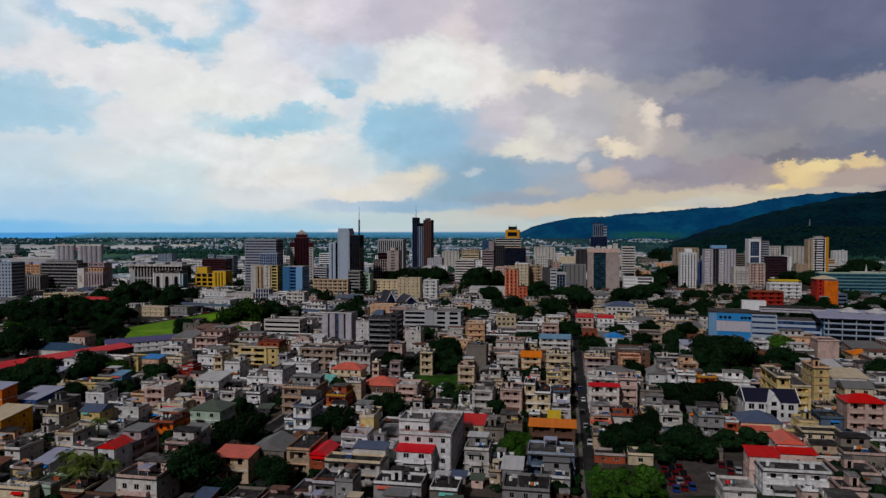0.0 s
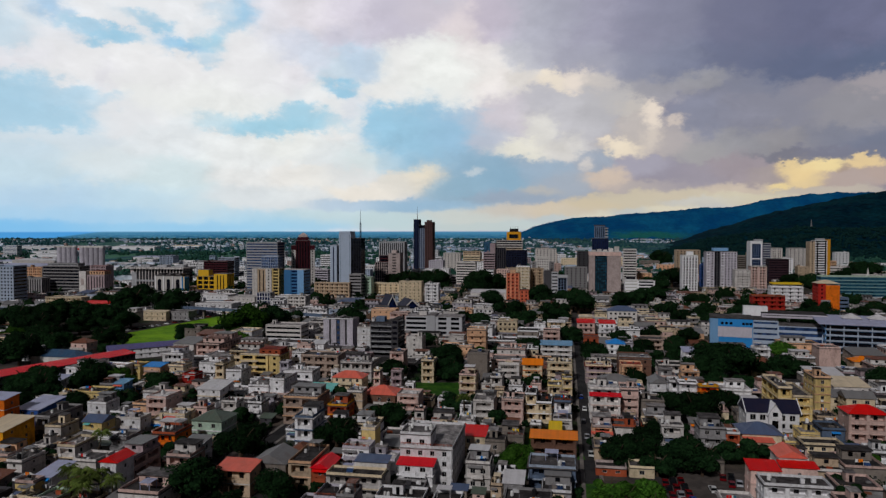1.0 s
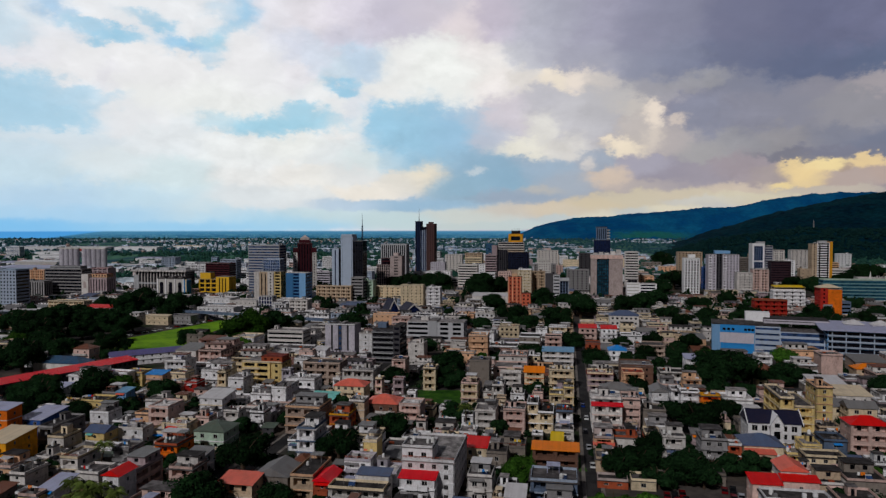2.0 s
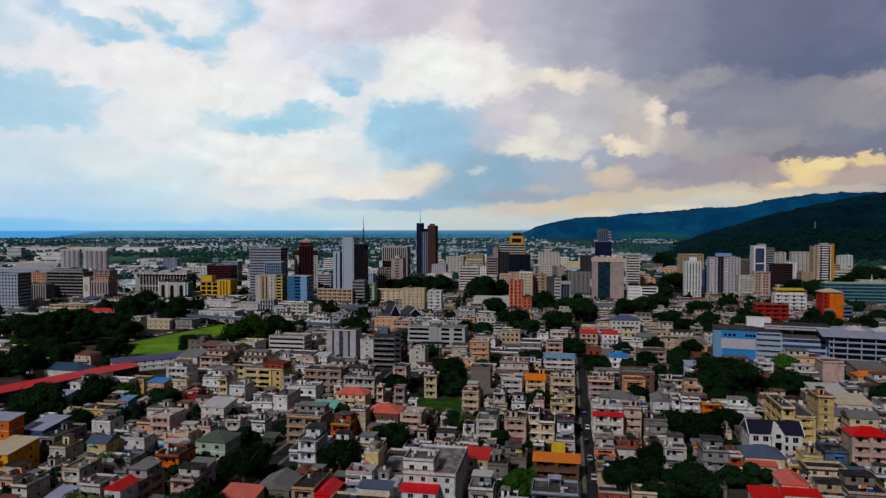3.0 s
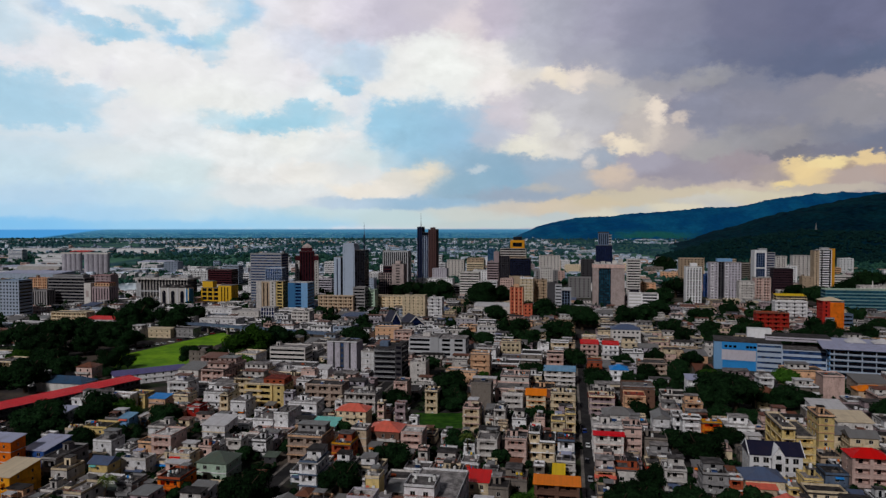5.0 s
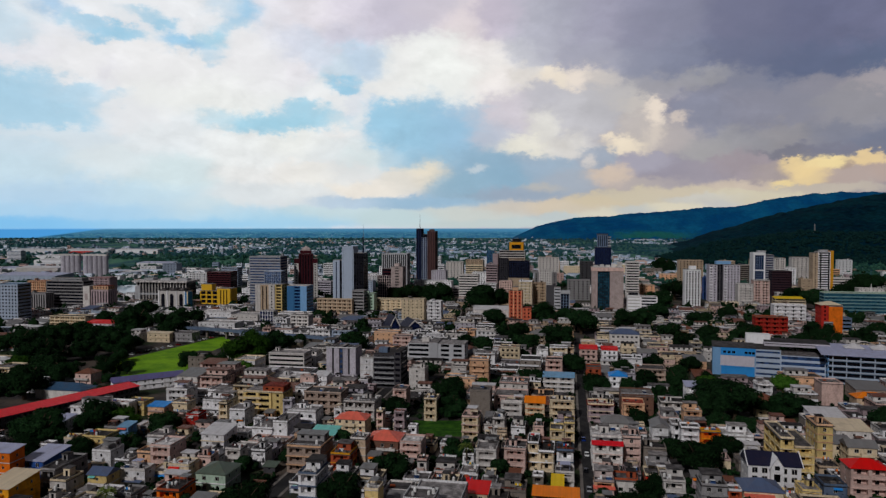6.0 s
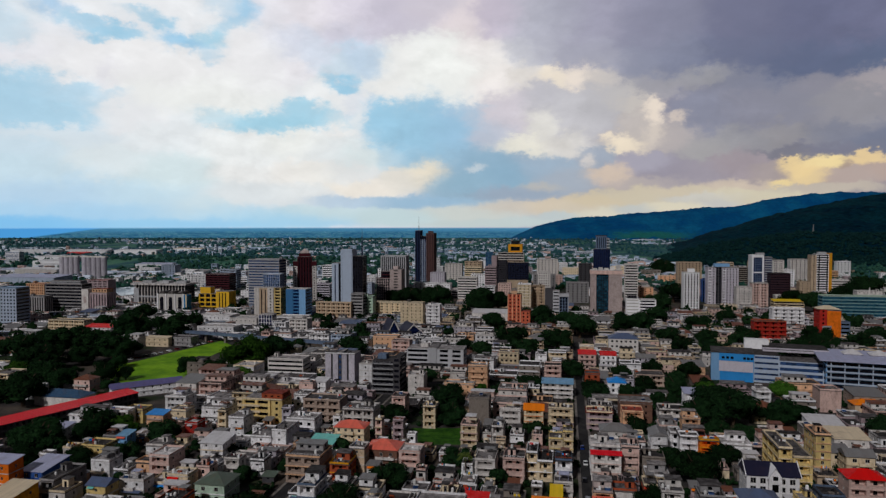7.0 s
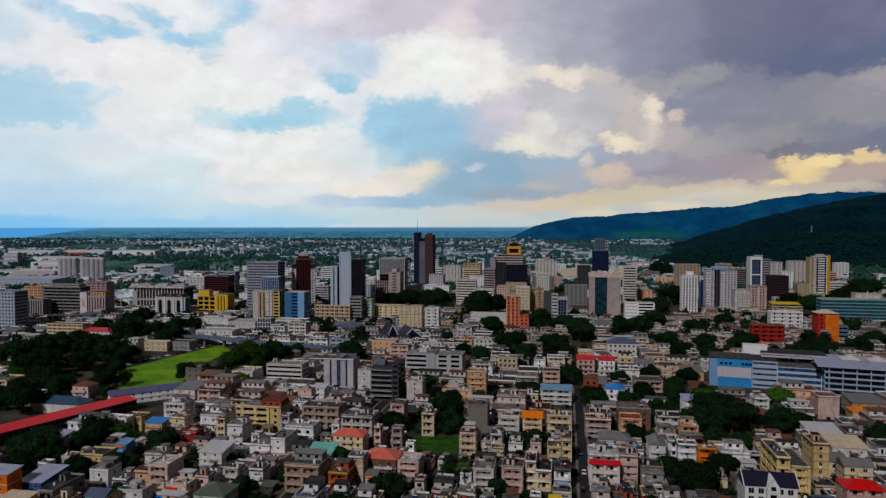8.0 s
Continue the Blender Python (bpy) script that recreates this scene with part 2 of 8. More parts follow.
    body = T.m("SUBTRACT", heads(T.v("SUBTRACT", curl, lift), 17.0), heads(T.v("ADD", curl, lift), 17.0))
    fine = T.noise(flat, 34.0, 6.0, 0.62)
    wide = T.noise(flat, 6.0, 4.0, 0.55)
    relief = T.m("ADD", T.m("MULTIPLY", body, 0.42), T.m("MULTIPLY", T.m("SUBTRACT", fine, 0.5), 0.10))
    relief = T.m("ADD", T.m("MULTIPLY", relief, T.step(wide, 0.38, 0.62, 0.35, 1.2)), T.m("MULTIPLY", T.m("SUBTRACT", wide, 0.5), 0.10))
    relief = T.m("MULTIPLY", relief, T.step(el0, 0.5, 5.0, 0.3, 1.0))
    sky = T.v("SCALE", cloud, s=T.m("ADD", 1.0, relief))
    # below the horizon: far plain in hazy colours, and the sea to the west
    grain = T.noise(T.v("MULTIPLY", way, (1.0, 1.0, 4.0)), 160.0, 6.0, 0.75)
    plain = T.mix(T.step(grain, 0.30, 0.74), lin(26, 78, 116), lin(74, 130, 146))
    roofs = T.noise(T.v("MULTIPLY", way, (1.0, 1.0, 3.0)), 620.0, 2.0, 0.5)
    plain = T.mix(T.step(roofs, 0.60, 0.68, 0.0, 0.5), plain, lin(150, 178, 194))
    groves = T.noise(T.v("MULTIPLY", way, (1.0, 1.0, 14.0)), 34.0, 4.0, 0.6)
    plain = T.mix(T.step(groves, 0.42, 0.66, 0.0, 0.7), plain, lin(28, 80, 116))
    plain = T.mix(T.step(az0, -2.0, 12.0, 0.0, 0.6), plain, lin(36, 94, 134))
    # painted haze: the plain fades to pale blue near the horizon
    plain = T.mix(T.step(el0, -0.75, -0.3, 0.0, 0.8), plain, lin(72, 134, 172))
    sea = lin(74, 152, 214)
    shore = T.m("ADD", az0, T.m("MULTIPLY", T.m("ADD", el0, 0.3), -7.0))
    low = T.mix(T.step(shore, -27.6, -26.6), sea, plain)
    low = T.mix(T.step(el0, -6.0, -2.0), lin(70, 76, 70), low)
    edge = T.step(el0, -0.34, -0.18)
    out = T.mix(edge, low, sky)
    back = T.node("ShaderNodeBackground", i0=out, i1=SKY)
    T.nt.links.new(back.outputs[0], T.node("ShaderNodeOutputWorld").inputs[0])


SKY = 1.0
make_world()
sun_data = bpy.data.lights.new("sun", "SUN")
sun_data.energy, sun_data.angle, sun_data.color = 1.6, radians(4), (1.0, 0.985, 0.99)
sun = new("sun", sun_data)
sun.matrix_world = look((-70, -140, 118), (0, 0, 0))


# ---- materials ----
def material(name, build):
    mat = bpy.data.materials.new(name)
    mat.use_nodes = True
    T = Tree(mat.node_tree)
    out = T.node("ShaderNodeOutputMaterial")
    T.nt.links.new(build(T).outputs[0], out.inputs[0])
    return mat


def paint(name, rgb, dirt=0.6, rough=0.85, grain=0.6):
    """Weathered paint or render: blotches, dark rain streaks, a little change from house to house."""
    def build(T):
        pos = T.node("ShaderNodeNewGeometry").outputs["Position"]
        rnd = T.m("FRACT", T.m("ADD", T.node("ShaderNodeObjectInfo").outputs["Random"], T.node("ShaderNodeNewGeometry").outputs["Random Per Island"]))
        base = lin(*rgb)
        streak = T.noise(T.v("MULTIPLY", pos, (0.55, 0.55, 0.16)), 1.0, 5.0, 0.6)
        blotch = T.noise(pos, 0.22, 5.0, 0.6)
        fine = T.noise(pos, 2.4, 3.0, 0.6)
        k = T.m("MULTIPLY", T.step(streak, 0.44, 0.80), dirt)
        c = T.mix(k, base, tuple(v * f for v, f in zip(base, (0.34, 0.32, 0.30))))
        c = T.mix(T.step(blotch, 0.40, 0.72, 0.0, dirt * 0.7), c, tuple(0.55 * v for v in base))
        patch = T.noise(T.v("MULTIPLY", pos, (1.0, 1.0, 0.7)), 0.9, 4.0, 0.7)
        c = T.mix(T.step(patch, 0.50, 0.70, 0.0, dirt), c, tuple(v * f for v, f in zip(base, (0.42, 0.38, 0.36))))
        g = T.m("ADD", T.m("MULTIPLY", T.m("SUBTRACT", fine, 0.5), grain), T.m("ADD", 0.80, T.m("MULTIPLY", rnd, 0.36)))
        c = T.v("SCALE", c, s=g)
        bump = T.node("ShaderNodeBump", Height=fine, Strength=0.3, Distance=0.05)
        return T.node("ShaderNodeBsdfPrincipled", **{"Base Color": c, "Roughness": rough, "Normal": bump.outputs[0], "Specular IOR Level": 0.2})
    return material(name, build)


def sheeting(name, rgb, rust=0.25):
    """Corrugated metal roofing."""
    def build(T):
        co = T.node("ShaderNodeTexCoord").outputs["Object"]
        pos = T.node("ShaderNodeNewGeometry").outputs["Position"]
        base = lin(*rgb)
        blotch = T.noise(pos, 0.35, 5.0, 0.65)
        lap = T.noise(T.v("MULTIPLY", co, (1.2, 0.02, 0.02)), 1.0, 1.0)
        c = T.mix(T.step(blotch, 0.45, 0.75, 0.0, rust), base, lin(96, 62, 46))
        c = T.mix(T.step(lap, 0.4, 0.6, 0.0, 0.22), c, tuple(0.6 * v for v in base))
        wave = T.nt.nodes.new("ShaderNodeTexWave")
        T.put(wave, "Vector", co)
        wave.inputs["Scale"].default_value = 1.6
        bump = T.node("ShaderNodeBump", Height=wave.outputs["Fac"], Strength=0.4, Distance=0.08)
        return T.node("ShaderNodeBsdfPrincipled", **{"Base Color": c, "Roughness": 0.55, "Normal": bump.outputs[0], "Specular IOR Level": 0.25})
    return material(name, build)


def roofing(name, rgb, spread=0.8):
    """Flat concrete roof: black mould, patched screed, pale dust."""
    def build(T):
        pos = T.node("ShaderNodeNewGeometry").outputs["Position"]
        rnd = T.m("FRACT", T.m("ADD", T.node("ShaderNodeObjectInfo").outputs["Random"], T.node("ShaderNodeNewGeometry").outputs["Random Per Island"]))
        base = lin(*rgb)
        a = T.noise(pos, 0.42, 6.0, 0.68)
        b = T.noise(pos, 1.6, 4.0, 0.6)
        c = T.mix(T.step(a, 0.35, 0.68), tuple(v * (1 - spread * 0.75) for v in base), tuple(v * (1 + spread * 0.5) for v in base))
        c = T.mix(T.step(b, 0.5, 0.8, 0.0, 0.5), c, tuple(0.4 * v for v in base))
        c = T.v("SCALE", c, s=T.m("ADD", 0.7, T.m("MULTIPLY", rnd, 0.6)))
        bump = T.node("ShaderNodeBump", Height=b, Strength=0.3, Distance=0.06)
        return T.node("ShaderNodeBsdfPrincipled", **{"Base Color": c, "Roughness": 0.9, "Normal": bump.outputs[0], "Specular IOR Level": 0.15})
    return material(name, build)


def glazing(name, rgb, rough=0.12):
    def build(T):
        pos = T.node("ShaderNodeNewGeometry").outputs["Position"]
        cell = T.nt.nodes.new("ShaderNodeTexWhiteNoise")
        T.put(cell, "Vector", T.v("FLOOR", T.v("SCALE", pos, s=0.45)))
        c = T.v("SCALE", lin(*rgb), s=T.m("ADD", 0.35, T.m("MULTIPLY", cell.outputs["Value"], 1.3)))
        return T.node("ShaderNodeBsdfPrincipled", **{"Base Color": c, "Roughness": rough, "Specular IOR Level": 0.2})
    return material(name, build)


def leafage(name, dark, light):
    def build(T):
        geo = T.node("ShaderNodeNewGeometry")
        rnd = T.node("ShaderNodeObjectInfo").outputs["Random"]
        big = T.noise(geo.outputs["Position"], 0.35, 3.0)
        k = T.m("ADD", T.m("MULTIPLY", geo.outputs["Random Per Island"], 0.6), T.m("MULTIPLY", big, 0.4))
        c = T.mix(k, dark, light)
        c = T.v("SCALE", c, s=T.m("ADD", 0.6, T.m("MULTIPLY", rnd, 0.8)))
        return T.node("ShaderNodeBsdfPrincipled", **{"Base Color": c, "Roughness": 0.95, "Specular IOR Level": 0.03})
    return material(name, build)


WALLS = dict(
    white=(234, 232, 234), offwhite=(212, 206, 202), cream=(226, 206, 174), yellow=(228, 200, 134), beige=(196, 172, 146), taupe=(180, 158, 144),
    pink=(214, 182, 172), peach=(224, 178, 142), orange=(226, 112, 20), ochre=(226, 156, 30), red=(174, 42, 32), brick=(170, 82, 52),
    blue=(44, 82, 150), sky=(120, 164, 206), slate=(96, 112, 136), grey=(150, 147, 148), dark=(74, 72, 76), lavender=(186, 180, 190),
    mint=(178, 200, 180), mauve=(172, 152, 156), maroon=(66, 18, 28), teal=(60, 110, 128), steel=(166, 178, 196), concrete=(132, 122, 114),
    brown=(116, 84, 70), black=(30, 30, 34), azure=(42, 130, 196),
    terracotta=(206, 104, 76), plum=(58, 36, 44), navy=(26, 36, 66), ash=(176, 176, 180), lake=(58, 112, 160), umber=(86, 60, 58), canary=(238, 186, 46), clay=(192, 174, 170))
SHEETS = dict(
    red=(228, 14, 12), crimson=(236, 8, 32), salmon=(236, 112, 92), orange=(248, 132, 20), blue=(40, 140, 222), sky=(120, 168, 204),
    slate=(86, 100, 130), cyan=(120, 206, 196), white=(214, 210, 212), lavender=(176, 178, 206), navy=(30, 30, 54), green=(92, 104, 92),
    brown=(120, 74, 56), grey=(126, 124, 124), violet=(104, 100, 148), yellow=(240, 200, 20), teal=(50, 84, 116), cream=(226, 206, 176))
ROOFS = dict(grey=(94, 89, 89), dark=(62, 58, 58), pale=(142, 136, 135), white=(198, 192, 190), red=(140, 60, 48), sky=(120, 160, 196), brown=(96, 72, 60))
MAT = {}
for key, rgb in WALLS.items():
    MAT["wall_" + key] = paint("painted_" + key, rgb)
for key, rgb in SHEETS.items():
    MAT["sheet_" + key] = sheeting("sheet_" + key, rgb, 0.12 if key in ("red", "crimson", "blue", "yellow", "orange", "navy") else 0.3)
for key, rgb in ROOFS.items():
    MAT["roof_" + key] = roofing("roof_" + key, rgb)
for key in WALLS:
    MAT["wall_clean_" + key] = paint("fresh_" + key, WALLS[key], 0.16, 0.7, 0.25)
MAT["glass"] = glazing("window_glass", (14, 15, 19))
MAT["glass_blue"] = glazing("blue_curtain_glass", (44, 66, 104), 0.08)
MAT["glass_dark"] = glazing("dark_curtain_glass", (22, 22, 30), 0.08)
MAT["glass_navy"] = glazing("navy_curtain_glass", (18, 30, 66), 0.08)
MAT["glass_teal"] = glazing("teal_curtain_glass", (30, 66, 84), 0.08)
MAT["frame"] = paint("window_frame", (190, 186, 182), 0.2)
MAT["leaf"] = leafage("leaf_dark", (0.001, 0.005, 0.0028), (0.017, 0.047, 0.015))
MAT["leaf_bright"] = leafage("leaf_bright", (0.004, 0.020, 0.003), (0.060, 0.150, 0.018))
MAT["leaf_palm"] = leafage("leaf_palm", (0.04, 0.07, 0.014), (0.17, 0.22, 0.05))
# woods turn bluer with distance: haze put into the leaf colours
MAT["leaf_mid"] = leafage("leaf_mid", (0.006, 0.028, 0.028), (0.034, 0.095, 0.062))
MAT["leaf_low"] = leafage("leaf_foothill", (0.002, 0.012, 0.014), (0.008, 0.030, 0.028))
MAT["leaf_hazed"] = leafage("leaf_hazed", (0.012, 0.052, 0.076), (0.050, 0.135, 0.135))
MAT["bark"] = paint("bark", (72, 58, 46), 0.4)
# far walls and roofs carry the blue of haze in their paint
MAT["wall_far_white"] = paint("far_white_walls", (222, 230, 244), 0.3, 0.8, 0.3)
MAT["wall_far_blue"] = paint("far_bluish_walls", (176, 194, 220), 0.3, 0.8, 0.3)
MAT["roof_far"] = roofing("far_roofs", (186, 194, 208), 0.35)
MAT["tank_white"] = paint("tank_white", (226, 224, 222), 0.2, 0.5)
MAT["tank_black"] = paint("tank_black", (30, 30, 32), 0.2, 0.5)
MAT["tyre"] = paint("tyre", (24, 24, 24), 0.1)
for key, rgb in dict(white=(225, 225, 225), red=(112, 16, 22), blue=(28, 56, 128), silver=(160, 162, 168), black=(28, 28, 32)).items():
    MAT["car_" + key] = paint("car_" + key, rgb, 0.08, 0.25, 0.05)


def ground_build(T):
    pos = T.node("ShaderNodeNewGeometry").outputs["Position"]
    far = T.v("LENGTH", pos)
    a = T.noise(pos, 0.045, 5.0, 0.6)
    b = T.noise(pos, 0.5, 5.0, 0.65)
    c = T.mix(T.step(a, 0.42, 0.62), lin(62, 58, 58), lin(92, 82, 74))
    c = T.mix(T.step(T.noise(T.v("ADD", pos, (91.0, 7.0, 0.0)), 0.03, 4.0, 0.6), 0.5, 0.6, 0.0, 0.85), c, lin(34, 52, 24))
    c = T.mix(T.step(b, 0.45, 0.75, 0.0, 0.5), c, lin(40, 38, 38))
    # the far plain: fields and woods, with haze blue mixed into their colours
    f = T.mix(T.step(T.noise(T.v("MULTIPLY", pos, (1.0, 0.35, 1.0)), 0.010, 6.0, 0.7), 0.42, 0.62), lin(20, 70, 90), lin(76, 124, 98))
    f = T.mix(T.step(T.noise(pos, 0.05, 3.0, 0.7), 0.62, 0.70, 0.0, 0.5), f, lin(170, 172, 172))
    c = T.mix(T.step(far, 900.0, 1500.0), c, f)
    bump = T.node("ShaderNodeBump", Height=b, Strength=0.2, Distance=0.05)
    return T.node("ShaderNodeBsdfPrincipled", **{"Base Color": c, "Roughness": 0.92, "Normal": bump.outputs[0], "Specular IOR Level": 0.1})


def blend(name, scale, one, two, rough=0.9, stretch=(1, 1, 1)):
    def build(T):
        pos = T.v("MULTIPLY", T.node("ShaderNodeNewGeometry").outputs["Position"], stretch)
        a, b = T.noise(pos, scale, 5.0, 0.65), T.noise(pos, scale * 9, 4.0, 0.6)
        c = T.mix(T.step(a, 0.36, 0.66), lin(*one), lin(*two))
        c = T.v("SCALE", c, s=T.m("ADD", 0.65, T.m("MULTIPLY", b, 0.7)))
        bump = T.node("ShaderNodeBump", Height=b, Strength=0.4, Distance=0.3)
        return T.node("ShaderNodeBsdfPrincipled", **{"Base Color": c, "Roughness": rough, "Normal": bump.outputs[0], "Specular IOR Level": 0.15})
    return material(name, build)


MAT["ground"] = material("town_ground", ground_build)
MAT["asphalt"] = blend("asphalt", 0.2, (38, 37, 39), (56, 54, 54))
MAT["yard"] = blend("yard_concrete", 0.25, (70, 64, 62), (94, 86, 82))
MAT["pavement"] = blend("pavement_concrete", 0.3, (104, 98, 94), (138, 130, 124))
MAT["lawn"] = blend("mown_grass", 0.05, (92, 140, 14), (130, 174, 22))
MAT["rough_grass"] = blend("rough_grass", 0.2, (28, 66, 14), (62, 104, 26))
MAT["sea"] = blend("sea_water", 0.004, (70, 146, 214), (92, 166, 224), 0.95, (1, 4, 1))
MAT["harbour"] = blend("harbour_water", 0.05, (186, 206, 226), (206, 220, 234), 0.2)


def hazed_forest(T):
    """Wooded far slope, haze blue in its base colour, with a field painted sunlit at its foot."""
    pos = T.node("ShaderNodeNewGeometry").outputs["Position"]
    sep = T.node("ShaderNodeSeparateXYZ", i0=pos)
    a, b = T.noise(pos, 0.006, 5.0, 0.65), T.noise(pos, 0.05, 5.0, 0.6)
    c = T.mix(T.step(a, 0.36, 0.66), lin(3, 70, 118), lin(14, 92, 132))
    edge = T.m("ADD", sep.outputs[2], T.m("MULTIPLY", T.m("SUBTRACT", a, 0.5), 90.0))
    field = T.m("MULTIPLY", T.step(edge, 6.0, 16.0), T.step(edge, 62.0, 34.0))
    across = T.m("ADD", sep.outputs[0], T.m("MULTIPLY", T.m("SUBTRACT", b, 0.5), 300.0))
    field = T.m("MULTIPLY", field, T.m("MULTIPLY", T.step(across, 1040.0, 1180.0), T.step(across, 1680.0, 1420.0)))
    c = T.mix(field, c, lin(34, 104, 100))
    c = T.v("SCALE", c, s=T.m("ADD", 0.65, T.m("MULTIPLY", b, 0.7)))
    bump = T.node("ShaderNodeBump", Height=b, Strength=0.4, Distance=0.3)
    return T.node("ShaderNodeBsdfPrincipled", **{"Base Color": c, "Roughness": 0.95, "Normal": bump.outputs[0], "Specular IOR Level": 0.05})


MAT["hill_far"] = material("hazed_forest", hazed_forest)


def forest(T):
    """Wooded slope tinted blue for haze: crowns with the shade between them put into the colour, glades and gullies."""
    pos = T.node("ShaderNodeNewGeometry").outputs["Position"]
    a, b = T.noise(pos, 0.006, 5.0, 0.65), T.noise(pos, 0.05, 5.0, 0.7)
    crowns = T.nt.nodes.new("ShaderNodeTexVoronoi")
    T.put(crowns, "Vector", pos)
    crowns.inputs["Scale"].default_value = 0.055
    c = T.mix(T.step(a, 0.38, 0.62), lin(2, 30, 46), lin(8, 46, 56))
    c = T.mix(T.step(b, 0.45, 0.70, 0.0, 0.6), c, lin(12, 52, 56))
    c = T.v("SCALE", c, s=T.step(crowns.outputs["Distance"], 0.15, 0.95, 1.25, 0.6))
    bump = T.node("ShaderNodeBump", Height=crowns.outputs["Distance"], Strength=0.5, Distance=-8.0)
    return T.node("ShaderNodeBsdfPrincipled", **{"Base Color": c, "Roughness": 0.95, "Normal": bump.outputs[0], "Specular IOR Level": 0.02})


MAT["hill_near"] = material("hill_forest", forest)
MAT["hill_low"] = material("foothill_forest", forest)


# ---- mesh helpers ----
class Geo:
    """Collects faces for one mesh."""

    def __init__(self):
        self.v, self.f, self.m = [], [], []

    def face(self, pts, mat=0):
        k = len(self.v)
        self.v += [tuple(p) for p in pts]
        self.f.append(tuple(range(k, k + len(pts))))
        self.m.append(mat)

    def box(self, x0, y0, z0, x1, y1, z1, mat=0, bottom=True):
        k = len(self.v)
        self.v += [(x0, y0, z0), (x1, y0, z0), (x1, y1, z0), (x0, y1, z0), (x0, y0, z1), (x1, y0, z1), (x1, y1, z1), (x0, y1, z1)]
        fs = [(4, 5, 6, 7), (0, 1, 5, 4), (1, 2, 6, 5), (2, 3, 7, 6), (3, 0, 4, 7)] + ([(3, 2, 1, 0)] if bottom else [])
        self.f += [tuple(k + i for i in f) for f in fs]
        self.m += [mat] * len(fs)

    def drum(self, x, y, z0, z1, r0, r1, n=12, mat=0, cap=True):
        k = len(self.v)
        for z, r in ((z0, r0), (z1, r1)):
            self.v += [(x + r * math.cos(2 * math.pi * i / n), y + r * math.sin(2 * math.pi * i / n), z) for i in range(n)]
        for i in range(n):
            j = (i + 1) % n
            self.f.append((k + i, k + j, k + n + j, k + n + i))
        self.m += [mat] * n
        if cap:
            self.f.append(tuple(k + n + i for i in range(n)))
            self.m.append(mat)

    def mesh(self, name, *mats):
        index, keep, faces = {}, [], []
        for f in self.f:
            row = []
            for i in f:
                key = (round(self.v[i][0], 3), round(self.v[i][1], 3), round(self.v[i][2], 3))
                if key not in index:
                    index[key] = len(keep)
                    keep.append(self.v[i])
                row.append(index[key])
            faces.append(tuple(row))
        me = bpy.data.meshes.new(name)
        me.from_pydata(keep, [], faces)
        for mat in mats:
            me.materials.append(MAT[mat])
        if len(mats) > 1:
            me.polygons.foreach_set("material_index", self.m)
        me.update()
        return me


def part(name, geo, mats, parent, label="", m=None):
    """One mesh object under a thing or a part."""
    me = geo.mesh(name, *mats) if isinstance(geo, Geo) else geo
    ob = new(name, me)
    ob.parent = parent
    if m is not None:
        ob.matrix_basis = m
    if label:
        tagged(ob, label)
    return ob


def thing(name, m, label, category, group="", kind=""):
    ob = tagged(new(name), label, category, group, kind)
    ob.matrix_basis = m
    return ob


# ---- buildings ----
TURN = -10.0


def unit_window(name, mullions, glass):
    """A window one unit wide and high, in the plane y = 0, with frame, mullions and panes set back."""
    g = Geo()
    t = 0.06
    xs, zs = [0.0, t], [0.0, t, 1 - t, 1.0]
    for i in range(1, mullions):
        xs += [i / mullions - 0.025, i / mullions + 0.025]
    xs += [1 - t, 1.0]
    f, b = -0.5, 0.1
    for i in range(len(xs) - 1):
        for j in range(3):
            x0, x1, z0, z1 = xs[i], xs[i + 1], zs[j], zs[j + 1]
            if j == 1 and i % 2 == 1:
                g.face([(x0, b, z0), (x1, b, z0), (x1, b, z1), (x0, b, z1)], 1)
                g.face([(x0, f, z0), (x0, b, z0), (x0, b, z1), (x0, f, z1)])
                g.face([(x1, b, z0), (x1, f, z0), (x1, f, z1), (x1, b, z1)])
                g.face([(x0, f, z0), (x1, f, z0), (x1, b, z0), (x0, b, z0)])
                g.face([(x0, b, z1), (x1, b, z1), (x1, f, z1), (x0, f, z1)])
            else:
                g.face([(x0, f, z0), (x1, f, z0), (x1, f, z1), (x0, f, z1)])
    return g.mesh(name, "frame", glass)


WINDOWS = {n: unit_window("window", n, "glass") for n in (1, 2, 3, 4)}


